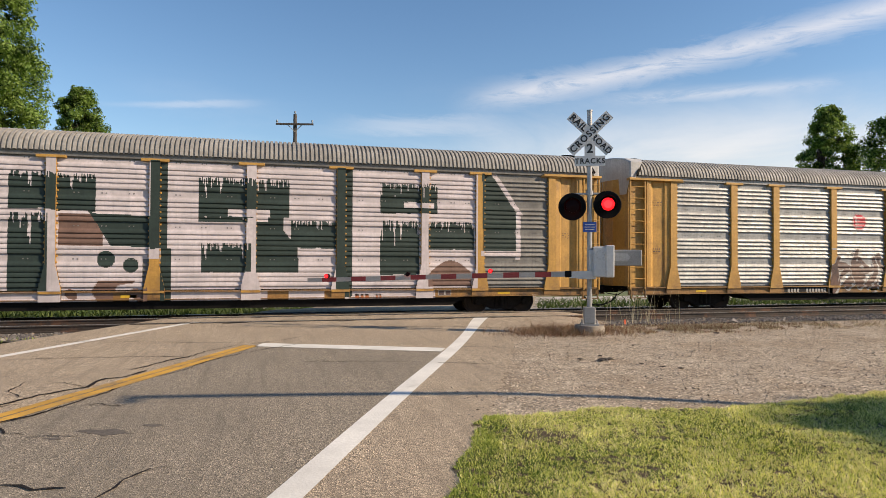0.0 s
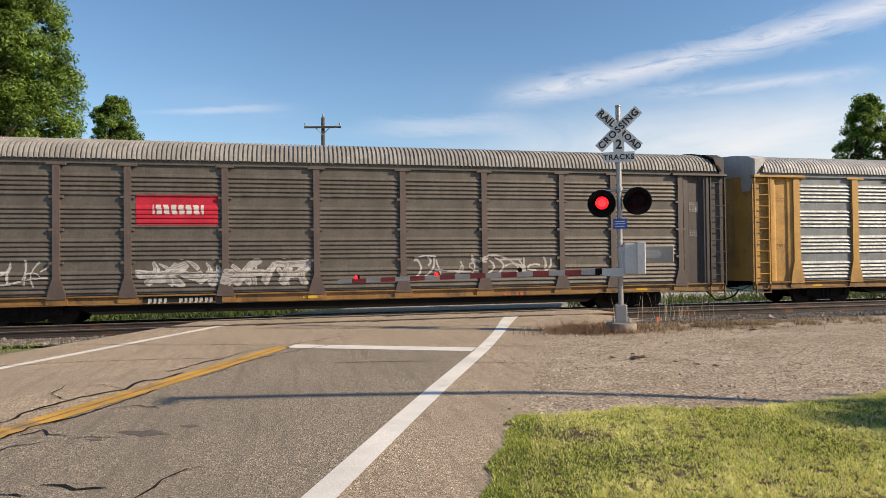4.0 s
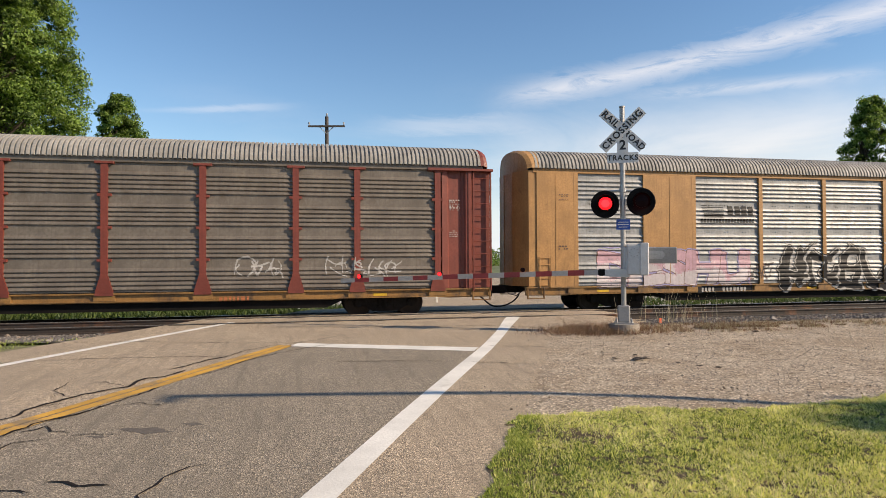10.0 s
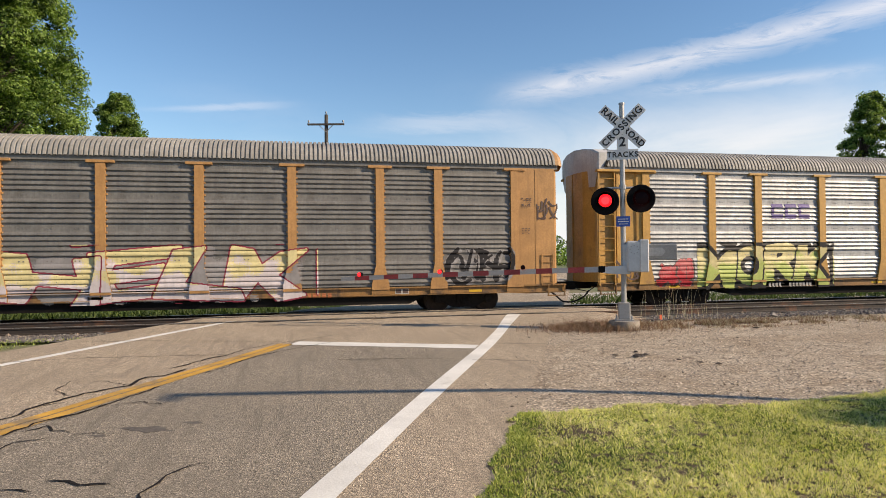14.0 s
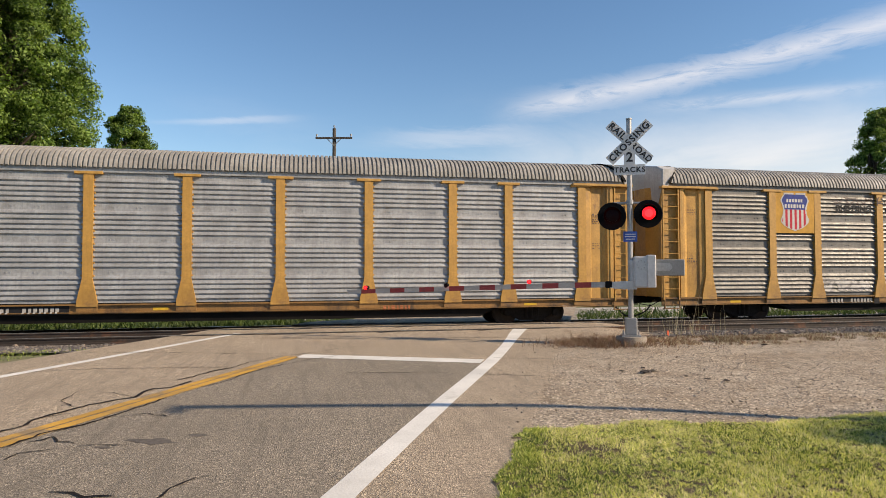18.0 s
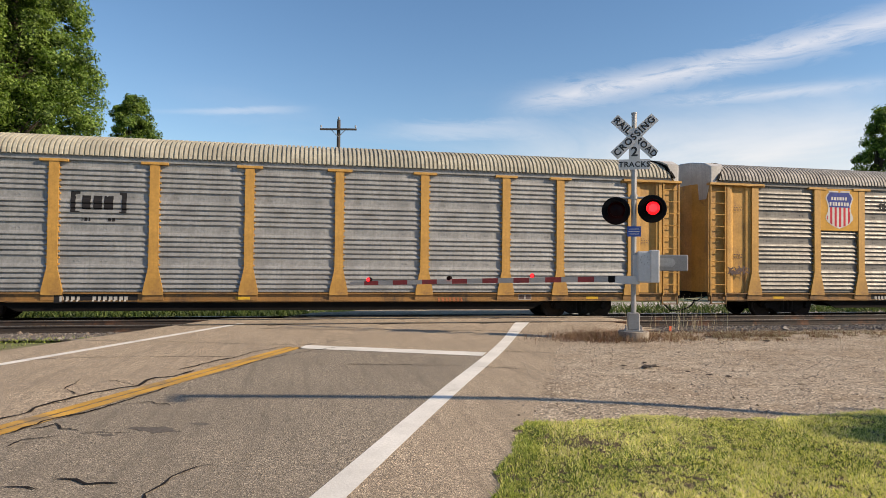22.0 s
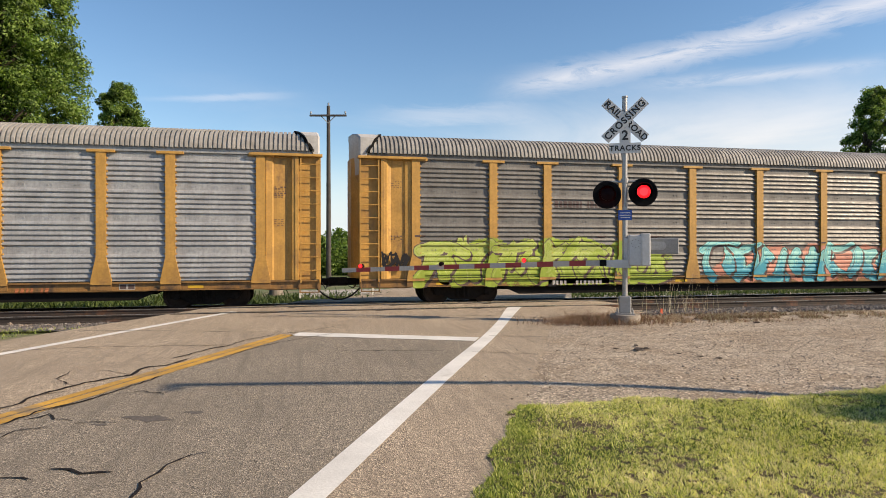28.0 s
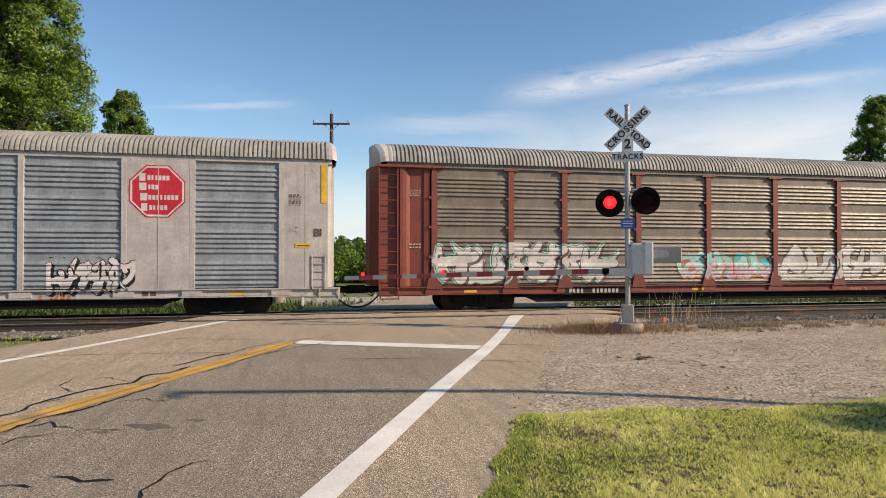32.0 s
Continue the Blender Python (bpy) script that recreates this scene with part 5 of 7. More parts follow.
# the cars in running order: body, sheets, sheet pressing, build (ladder, flush, capped), sill, roof, words for the label
CARS = [
    ("yellow", "grey", "ribbed", "ladder", "yellow", "grey", "covered in tall white and dark green graffiti"),
    ("yellow", "light", "ribbed", "ladder", "yellow", "grey", "with two small red octagons and brown graffiti"),
    ("yellow", "brown", "ribbed", "ladder", "yellow", "grey", "with a shield sign and white graffiti"),
    ("black", "brown", "seamed", "ladder", "yellow", "grey", "with sooty ends and a red oblong sign"),
    ("yellow", "blue", "seamed", "ladder", "yellow", "pale", "with clean blue-grey sheets"),
    ("white", "grey", "ribbed", "flush", "white", "pale", "with wide teal graffiti"),
    ("bright", "brown", "ribbed", "ladder", "yellow", "grey", "with blue, lime and pink graffiti"),
    ("red", "dark", "seamed", "ladder", "yellow", "grey", "with oxide-red ends and blue graffiti"),
    ("tan", "light", "ribbed", "flush", "tan", "grey", "with pink and black graffiti"),
    ("yellow", "brown", "ribbed", "ladder", "yellow", "grey", "with a shield sign and black and white graffiti"),
    ("tan", "grey", "ribbed", "capped", "yellow", "grey", "with pale red and cream graffiti"),
    ("yellow", "silver", "ribbed", "ladder", "yellow", "grey", "with silver sheets and lime graffiti"),
    ("orange", "blue", "ribbed", "ladder", "orange", "grey", "with orange posts and blue graffiti"),
    ("yellow", "silver", "ribbed", "ladder", "yellow", "grey", "with clean silver sheets"),
    ("yellow", "grey", "ribbed", "ladder", "yellow", "grey", "with a shield sign and black lettering"),
    ("tan", "light", "ribbed", "flush", "tan", "grey", "with red octagons and teal and black graffiti"),
    ("yellow", "light", "ribbed", "ladder", "yellow", "cream", "with a small black bracketed sign"),
    ("yellow", "grey", "ribbed", "ladder", "yellow", "grey", "with a shield sign, lettering and white tag"),
    ("yellow", "light", "ribbed", "ladder", "yellow", "grey", "with a red line sign, pink and purple graffiti"),
    ("yellow", "grey", "ribbed", "ladder", "yellow", "grey", "with a yellow sign, white and red graffiti"),
    ("yellow", "silver", "ribbed", "ladder", "yellow", "grey", "with plain silver sheets"),
    ("yellow", "grey", "ribbed", "ladder", "yellow", "grey", "with long green and teal graffiti"),
    ("yellow", "brown", "ribbed", "ladder", "yellow", "grey", "with outlined black, purple and teal graffiti"),
    ("white", "ice", "ribbed", "flush", "white", "grey", "with two red octagons on off-white bays"),
    ("red", "dark", "seamed", "ladder", "red", "grey", "with oxide-red ends and white graffiti"),
]
TRAIN = []


def build_car(spec):
    body, sheets, press, style, sill, roof, words = spec
    sill = "sillyellow" if sill in ("yellow", "tan") else sill
    bm, sm, flush = BODY[body], SHEET[sheets], style != "ladder"
    pm = BODY["brownpost"] if body == "black" else bm
    car = thing("autorack_car", "%s autorack railcar %s" % ({"white": "off-white", "red": "oxide-red", "black": "sooty brown"}.get(body, body if body != "bright" else "bright yellow"), words), "railcar", "cars of the train")
    part("underframe", cached("under", underframe_mesh), car, "black steel underframe")
    for s in (-1, 1):
        part("side_sill", cached(("sill", sill, s), lambda: sill_mesh(BODY[sill], s)), car)
        # solid black strip put in for the shade between side sheets and sill
        part("deck_gap", cached(("gap", s), lambda: Build().box(-11.8, 11.8, *sorted((s * 1.545, s * 1.47)), 0.938, 0.968).mesh("deck_gap", FRAME)), car, "black strip standing for the shaded gap over the sill")
        edges = list(zip(POSTS, POSTS[1:]))
        for k, (a, b) in enumerate(edges):
            w = b - a - 0.02
            if style == "flush" and k in (1, 7):
                me = cached(("plate", body, round(w, 2)), lambda: Build().box(-w / 2, w / 2, -0.075, 0.03, 0.93, Z_TOP, 0.006).box(-0.012, 0.012, -0.085, -0.07, 1.0, 4.9).mesh("plain_bay", bm))
                ob = part("plain_bay", me, car, loc=((a + b) / 2, s * 1.50, 0))
            else:
                ob = part("side_panel", panel_mesh(press, w, sm), car, loc=((a + b) / 2, s * 1.50, 0))
            if s > 0:
                ob.rotation_euler = (0, 0, math.pi)
        for x in POSTS:
            ob = part("post", post_mesh("slim" if style == "flush" else "red" if press == "seamed" and body != "yellow" else "flared", pm), car, loc=(x, s * 1.495, 0))
            if s > 0:
                ob.rotation_euler = (0, 0, math.pi)
        rail = bm if style == "flush" else sm
        part("top_rail", cached(("rail", rail.name, s), lambda: Build().box(-13.4, 13.4, *sorted((s * 1.57, s * 1.42)), 4.955, 5.12, 0.01).mesh("top_rail", rail)), car)
        for e in (-1, 1):
            part("corner_sheet", mirrored(corner_mesh(bm, flush, s < 0), e, -s), car)
            if s < 0:
                part("ladder", mirrored(ladder_mesh(bm, flush), e, -s), car)
            if e > 0:
                part("end_door", mirrored(door_mesh(bm, 1, flush), e, s), car)
            elif s > 0:
                part("end_housing", mirrored(housing_mesh(bm, flush), -1, 1), car, "boxed end with its closed doors")
            part("sill_step", cached(("step", sill, e, s), lambda: mirrored(step_mesh(BODY[sill], 1), e, -s)), car)
            if not flush:
                part("end_header", cached(("header", pm.name, e, s), lambda: Build().box(*sorted((e * 11.45, e * 13.74)), *sorted((s * 1.67, s * 1.45)), 4.93, 5.02, 0.012).mesh("end_header", pm)), car)
            part("side_frame", cached(("frame", s), lambda: truck_frame_mesh(s)), car, "black cast truck side frame", loc=(e * 10.06, 0, 0))
    part("roof", roof_mesh(ROOFS[roof]), car, "ribbed metal roof")
    for e in (-1, 1):
        hood = bm if flush or body in ("red",) and e > 0 else BODY["black"] if body == "black" else BODY["hood"]
        part("roof_hood", mirrored(hood_mesh(hood, flush or body == "red", e < 0), e, 1), car)
        if not flush and body != "red":
            part("roof_lip", mirrored(cached("roof_lip", gap_mesh), e, 1), car, "black strip standing for the shaded gap at the roof's end")
        part("coupler", cached(("coupler", e), lambda: coupler_mesh(e)), car, "black iron coupler")
        part("air_hose", cached(("hose", e), lambda: hose_mesh(e)), car, "black rubber air hose")
        part("bolster", cached("bolster", lambda: Build().box(-0.22, 0.22, -1.05, 1.05, 0.42, 0.80, 0.02).mesh("bolster", IRON)), car, loc=(e * 10.06, 0, 0))
        for d in (-0.89, 0.89):
            ob = part("wheelset", cached("wheelset", wheelset_mesh), car, "worn steel wheels on their axle", loc=(e * 10.06 + d, 0, WHEEL_R))
            ob["axle"] = 1
    return car


for spec in CARS:
    TRAIN.append(build_car(spec))


# ---- paint on the cars: signs, stencils and graffiti, laid on the sheets' own relief ----
COLOURS = {"white": (0.50, 0.49, 0.475), "offwhite": (0.40, 0.385, 0.365), "pinkwhite": (0.50, 0.45, 0.46), "black": (0.018, 0.017, 0.018), "bottle": (0.030, 0.045, 0.040),
           "teal": (0.05, 0.40, 0.42), "mint": (0.24, 0.55, 0.50), "aqua": (0.06, 0.33, 0.42), "navy": (0.018, 0.032, 0.085), "blue": (0.04, 0.12, 0.42), "sky": (0.10, 0.28, 0.48),
           "lime": (0.38, 0.44, 0.13), "green": (0.28, 0.36, 0.06), "olive": (0.20, 0.22, 0.05), "purple": (0.12, 0.09, 0.24), "violet": (0.16, 0.13, 0.32), "lilac": (0.27, 0.25, 0.42),
           "pink": (0.46, 0.29, 0.33), "rose": (0.48, 0.14, 0.14), "red": (0.42, 0.03, 0.04), "signred": (0.44, 0.025, 0.045), "maroon": (0.20, 0.03, 0.05), "salmon": (0.55, 0.24, 0.17),
           "cream": (0.55, 0.48, 0.25), "gold": (0.58, 0.36, 0.04), "brown": (0.16, 0.10, 0.08), "umber": (0.10, 0.07, 0.065), "grey": (0.22, 0.21, 0.21), "rust": (0.36, 0.13, 0.06), "platelemon": (0.50, 0.27, 0.05), "shieldblue": (0.03, 0.05, 0.22), "tagblue": (0.035, 0.06, 0.30)}


def spray(c):
    return material("paint_" + c, COLOURS[c], 0.55, vary=0.10, grain=8, broad=1.6, dirt=tuple(v * 0.55 for v in COLOURS[c]), dirt_amount=0.12, streaks=0.22, bump=0.05, spec=0.2)


def post_half(style, z):
    if style == "slim":
        return 0.085
    wide, slim, knee, top = (0.30, 0.145, 1.02, 1.72) if style == "flared" else (0.26, 0.105, 1.0, 1.5)
    return wide if z < knee else slim if z > top else wide + (slim - wide) * (z - knee) / (top - knee)


def envelope(press, reach=0.022):
    """The outermost depth of a sheet near each height."""
    pr = np.array(panel_profile(press))
    zs = np.arange(0.9, 5.05, 0.005)
    d = np.interp(zs, pr[:, 1], pr[:, 0])
    k = int(reach / 0.005)
    return np.stack([np.max([np.roll(d, i) for i in range(-k, k + 1)], 0), zs], 1)


def decal(car, spec, name, label, x0, z0, cell, grid, palette, flat=0.0):
    """Lays a raster of paint (0: none, k: palette[k-1]) on the near side of a car, following posts, ribs and sill."""
    body, sheets, press, style = spec[:4]
    pst = "slim" if style == "flush" else "red" if press == "seamed" and body != "yellow" else "flared"
    front = {"slim": 1.58, "red": 1.595, "flared": 1.60}[pst]
    nz, nx = grid.shape
    V, Fc, mi = [], [], []
    xs = x0 + cell * np.arange(nx + 1)
    mid = (xs[:-1] + xs[1:]) / 2
    post_of = np.argmin(np.abs(mid[:, None] - np.array(POSTS)[None]), 1)
    gap = np.abs(mid - np.array(POSTS)[post_of])
    bay = np.searchsorted(POSTS, mid)
    prof = cached(("envelope", press), lambda: envelope(press))

    def depth(z, region):
        if flat:
            return flat
        if z < 0.893:
            return 1.556 if region == "post" or 0.655 < z < 0.695 else 1.50
        if z < 0.945:
            return 1.586
        if region == "post":
            return front if z < 4.9 else front + 0.025
        if region == "plain":
            return 1.577
        if region == "end":
            return 1.588 if style != "ladder" else 1.60
        return 1.50 + float(np.interp(z, prof[:, 1], prof[:, 0]))

    for j in range(nz):
        row = grid[j]
        if not row.any():
            continue
        za, zb = z0 + j * cell, z0 + (j + 1) * cell
        zm = (za + zb) / 2
        h = post_half(pst, zm) if zm > 0.86 else 0.30
        i = 0
        while i < nx:
            if row[i] == 0:
                i += 1
                continue

            def region(k):
                if gap[k] < h:
                    return "post"
                if abs(mid[k]) > POSTS[-1]:
                    return "end"
                if style == "flush" and bay[k] in (2, 8):
                    return "plain"
                return "sheet"
            r, c = region(i), row[i]
            k = i + 1
            while k < nx and row[k] == c and region(k) == r:
                k += 1
            ya, yb = -depth(za + 1e-4, r) - 0.006, -depth(zb - 1e-4, r) - 0.006
            n = len(V)
            V += [(xs[i], ya, za), (xs[k], ya, za), (xs[k], yb, zb), (xs[i], yb, zb)]
            Fc.append((n, n + 1, n + 2, n + 3))
            mi.append(int(c) - 1)
            i = k
    return part(name, mesh_of(name, V, Fc, [spray(c) for c in palette], mi), car, label)


def strokes_of(rs):
    """Blades, hooks and spikes of one tangled spray-can shape, in the unit square: runs of (x, z, thickness)."""
    def blade(x0, z0, x1, z1, a, b, bow):
        out = []
        for t in np.linspace(0, 1, 5):
            s = bow * math.sin(math.pi * t)
            out.append((x0 + (x1 - x0) * t - (z1 - z0) * s, z0 + (z1 - z0) * t + (x1 - x0) * s, a + (b - a) * t))
        return out

    u = rs.uniform
    out = [blade(u(0.1, 0.45), u(-0.02, 0.12), u(0.0, 0.5), u(0.85, 1.05), u(0.9, 1.6), u(0.4, 1.2), u(-0.25, 0.25))]
    out.append(blade(u(0.5, 0.9), u(0.0, 0.3), u(0.55, 1.05), u(0.75, 1.0), u(0.9, 1.5), u(0.2, 1.2), u(-0.3, 0.3)))
    side = rs.randint(3)
    z = (u(0.05, 0.25), u(0.4, 0.6), u(0.75, 0.95))[side]
    out.append(blade(u(0.0, 0.3), z, u(0.7, 1.1), z + u(-0.25, 0.25), u(0.5, 1.2), u(0.3, 1.0), u(-0.3, 0.3)))
    if rs.rand() < 0.6:
        c, r, a0 = (u(0.35, 0.7), u(0.3, 0.7)), u(0.16, 0.26), u(0, 360)
        out.append([(c[0] + r * 1.1 * math.cos(radians(a)), c[1] + r * math.sin(radians(a)), 0.75) for a in np.linspace(a0, a0 + u(150, 260), 7)])
    out.append(blade(u(0.2, 0.9), u(0.3, 0.8), u(-0.1, 1.1), rs.choice([u(-0.08, 0.1), u(0.95, 1.1)]), 0.9, 0.08, u(-0.2, 0.2)))
    return out


def graffiti(w, h, n, seed, palette, thick=0.115, edge=0.035, cloud=0.0, slant=0.12, halo=False, split=0.5, cell=0.021, tag=False):
    """Raster of n overlapping shapes. Palette order: fill, second fill, outline, cloud or halo."""
    rs = np.random.RandomState(seed)
    nx, nz = int(w / cell), int(h / cell)
    g = np.zeros((nz, nx), np.int8)
    X, Z = np.meshgrid((np.arange(nx) + 0.5) * cell, (np.arange(nz) + 0.5) * cell)
    coarse = np.array([[noise.noise((i * 0.12, j * 0.12, seed)) for i in range(int(w / 0.07) + 3)] for j in range(int(h / 0.07) + 3)])
    wob = coarse[(Z / 0.07).astype(int), (X / 0.07).astype(int)]
    fine = rs.normal(0, 1, X.shape)
    if cloud > 0:
        body = np.abs((X - w / 2) / (w * 0.50)) ** 3 + np.abs((Z - h * 0.45) / (h * 0.50)) ** 2 + wob * 0.9 + fine * 0.05
        g[body < 0.35 + 0.6 * cloud] = 4
    n = max(2, int(round(n * 1.05)))
    thick = thick if tag else thick * 1.1
    edge = max(0.024, edge * 0.6)
    lw = w / (n + 0.35)
    order = list(range(n))
    rs.shuffle(order)
    for k in order:
        x0, wid, z0, hgt = 0.03 * lw + k * lw, lw * 1.28, h * (0.13 + rs.uniform(-0.05, 0.05)), h * rs.uniform(0.66, 0.80)
        i0, i1 = max(0, int((x0 - 0.35 * wid) / cell)), min(nx, int((x0 + 1.4 * wid) / cell) + 2)
        Xs, Zs, ws, gs = X[:, i0:i1], Z[:, i0:i1], wob[:, i0:i1], g[:, i0:i1]
        D, round_ends = np.full(Xs.shape, 9.0), rs.rand() < 0.35
        for stroke in strokes_of(rs):
            for (ax, az, at), (bx, bz, bt) in zip(stroke, stroke[1:]):
                ax, bx = x0 + (ax + slant * (az - 0.5)) * wid, x0 + (bx + slant * (bz - 0.5)) * wid
                az, bz = z0 + az * hgt, z0 + bz * hgt
                L = (bx - ax) ** 2 + (bz - az) ** 2 + 1e-6
                t = np.clip(((Xs - ax) * (bx - ax) + (Zs - az) * (bz - az)) / L, 0, 1)
                grow = 0 if tag else ((at + (bt - at) * t) - 1) * thick
                dx, dz = np.abs(Xs - ax - t * (bx - ax)), np.abs(Zs - az - t * (bz - az))
                far = np.hypot(dx, dz) if tag or round_ends else np.maximum((dx + dz) * 0.80, np.maximum(dx, dz * 0.9))
                D = np.minimum(D, far - grow)
        D = D + ws * 0.02
        if tag:
            gs[D < thick * 0.8] = 1
            continue
        if halo:
            gs[(D < thick + edge * 2.2) & (gs == 0)] = 4
        gs[np.roll(np.roll(D, -3, 0), 3, 1) < thick + edge * 0.6] = 3
        gs[D < thick + edge] = 3
        fill = D < thick
        gs[fill] = np.where(Zs[fill] / h + ws[fill] * 0.45 + fine[:, i0:i1][fill] * 0.05 > split, 1, 2)
        line = (np.abs(D - thick * 0.60) < 0.012) & (ws > -0.12)
        gs[line] = np.where(Zs[line] / h + ws[line] * 0.45 > split, 2, 1)
    # paint that missed or flaked off
    g[(fine > 2.3) & (wob > 0.1)] = 0
    return g


def bars(w, h, rows, seed, cell=0.03, solid=0.72):
    """Small print as bars: rows of dashes."""
    rs = np.random.RandomState(seed)
    nx, nz = max(4, int(w / cell)), max(1, int(h / cell))
    g = np.zeros((nz, nx), np.int8)
    step = nz / rows
    for r in range(rows):
        i = 0
        while i < nx:
            k = rs.randint(2, 5)
            if rs.rand() < 0.85:
                g[int(r * step):max(int(r * step) + 1, int(r * step + step * solid)), i:min(nx, i + k)] = 1
            i += k + 2
    return g


def shield(cell=0.02):
    w, h = 1.24, 1.46
    nx, nz = int(w / cell), int(h / cell)
    g = np.zeros((nz, nx), np.int8)
    for j in range(nz):
        z = (j + 0.5) / nz
        half = 0.50 * (1 - (1 - min(1, z / 0.30)) ** 2.2) if z < 0.30 else 0.50 - 0.09 * math.sin((z - 0.30) / 0.48 * math.pi) if z < 0.78 else 0.44 + 0.06 * math.cos((z - 0.78) / 0.22 * math.pi * 0.9)
        top = 0.04 * abs(math.sin(3 * math.pi * z)) if z > 0.93 else 0
        for i in range(nx):
            x = (i + 0.5) / nx - 0.5
            if abs(x) > half - top or (z > 0.95 and abs(x) < 0.06 - (1 - z)):
                continue
            inner = abs(x) < half - 0.045 and 0.035 < z < 0.955
            if not inner:
                g[j, i] = 1
            elif z > 0.56:
                g[j, i] = 2
            else:
                g[j, i] = 3 if int((x + 0.5) * 12.5) % 2 == 0 else 1
    for z, a, b in ((0.80, -0.30, 0.30), (0.66, -0.36, 0.36)):  # two rows of white bars
        n = 6 if z > 0.7 else 7
        for k in range(n):
            x = a + (b - a) * (k + 0.15) / n
            g[int((z - 0.045) * nz):int((z + 0.045) * nz), int((x + 0.5) * nx):int((x + 0.5 + (b - a) / n * 0.68) * nx)] = 1
    return g


def octagon(size, cell=0.02, slash=False):
    n = int(size / cell)
    g = np.zeros((n, n), np.int8)
    X, Z = np.meshgrid((np.arange(n) + 0.5) / n - 0.5, (np.arange(n) + 0.5) / n - 0.5)
    d = np.maximum(np.maximum(np.abs(X), np.abs(Z)), (np.abs(X) + np.abs(Z)) / 1.40)
    g[d < 0.5], g[d < 0.475], g[d < 0.455] = 1, 2, 1
    for k in range(4):  # large block and a row of bars on each line
        z = 0.28 - 0.19 * k
        a, b = int((z - 0.07 + 0.5) * n), int((z + 0.075 + 0.5) * n)
        x = -0.32 + 0.012 * k
        g[a:b, int((x + 0.5) * n):int((x + 0.62) * n)] = 2
        for q in range((6, 3, 8, 5)[k]):
            u = x + 0.15 + q * 0.068
            g[a + 1:int((z + 0.035 + 0.5) * n), int((u + 0.5) * n):int((u + 0.545) * n)] = 2
    return g


def grid_from(w, h, cell, fn):
    nx, nz = int(w / cell), int(h / cell)
    return np.array([[fn((i + 0.5) * cell, (j + 0.5) * cell) for i in range(nx)] for j in range(nz)], np.int8)


def inside(poly, x, z):
    hit = False
    for (ax, az), (bx, bz) in zip(poly, poly[1:] + poly[:1]):
        if (az > z) != (bz > z) and x < ax + (bx - ax) * (z - az) / (bz - az):
            hit = not hit
    return hit


def whole_car_piece():
    """Pale paint over the whole side with dark angular counters whose upper rims are dripped over."""
    x0, x1, z0, z1, cell = -13.0, 10.75, 0.62, 4.94, 0.03
    dark = [(-12.6, -11.4, 1.1, 3.3), (-10.3, -8.6, 3.4, 4.4), (-9.3, -8.2, 1.1, 2.9), (-7.4, -6.0, 1.4, 3.1), (-5.38, -4.13, 3.38, 4.48), (-5.39, -4.33, 0.95, 3.27), (-4.13, -3.07, 3.34, 4.46), (-1.53, -1.07, 2.23, 5.0), (-1.23, -0.94, 0.62, 2.24),
            (-0.15, 2.59, 3.25, 4.48), (-0.15, 1.30, 3.08, 3.3), (-0.07, 1.43, 1.5, 2.41), (1.93, 2.41, 1.5, 3.25), (2.67, 4.11, 2.28, 3.18), (4.11, 4.65, 0.7, 5.0), (5.56, 7.56, 3.49, 4.5), (5.57, 6.91, 1.41, 3.23), (7.21, 8.88, 2.27, 3.23)]
    solid = [[(-3.03, 3.27), (-1.53, 3.23), (-1.52, 2.27), (-2.64, 2.3), (-3.26, 3.34)], [(1.57, 3.1), (2.23, 3.11), (2.87, 2.27), (2.91, 1.5), (1.59, 1.5)], [(9.15, 4.94), (9.52, 4.94), (10.51, 3.54), (10.47, 2.21), (9.2, 2.2)]]
    pale = [(0.7, 2.0, 3.27, 3.5), (6.38, 7.43, 3.67, 3.87), (-0.15, 1.3, 4.48, 4.5)]

    def at(u, v):
        x, z = x0 + u, z0 + v
        ragged = 0.03 * noise.noise((x * 3.0, z * 3.0, 0))
        if x > 9.12:  # the last bay: a dark blade with a pale rim on the bare sheet
            rim = abs(x + (z - 4.94) * 0.71 - 9.60) < 0.10 and z > 3.5 or abs(x - 10.52) < 0.075 and 1.95 < z < 3.6 or x < 10.5 and abs(z - 2.16) < 0.09
            return 1 if rim else 2 if inside(solid[2], x, z) else 0
        if z < 0.92 and (x > 7.5 or noise.noise((x * 1.1, 2, 5)) > 0.22):
            return 0
        for cx, cz, r in ((-2.77, 1.9, 0.25), (-2.08, 1.72, 0.22)):
            d = math.hypot(x - cx, z - cz)
            if d < r + 0.06:
                return 2 if d < r else 1
        if any(inside(q, x, z) for q in solid[:2]):
            return 2
        for a, b, c, d in pale:
            if a < x < b and c + ragged < z < d + ragged:
                return 1
        drip = max(0.0, noise.noise((x * 9.0, 1.0, 4.0))) * 0.9 + max(0.0, noise.noise((x * 26.0, 3.0, 7.0))) * 0.7
        for a, b, c, d in dark:
            if a < x < b and c + ragged < z < d + ragged:
                if 0.7 < b - a < 3 and z > d - drip * 0.75 * (d - c) and noise.noise((x * 30.0, z * 1.5, 9.0)) > -0.12 - 0.25 * (z - c) / (d - c):
                    return 1
                return 2
        if -4.06 < x < -2.85 and 2.29 < z < 3.26 or -4.1 < x < -1.6 and z < 1.25 and noise.noise((x * 1.6, z * 2.0, 8)) > 0.0 or 7.22 < x < 8.79 and 1.0 < z < 1.4 + 0.5 * math.sin((x - 7.2) * 1.9):
            return 3
        if z > 4.9 or x > 8.98 or -1.75 < x < -1.10 and z < 1.9:
            return 0
        return 1
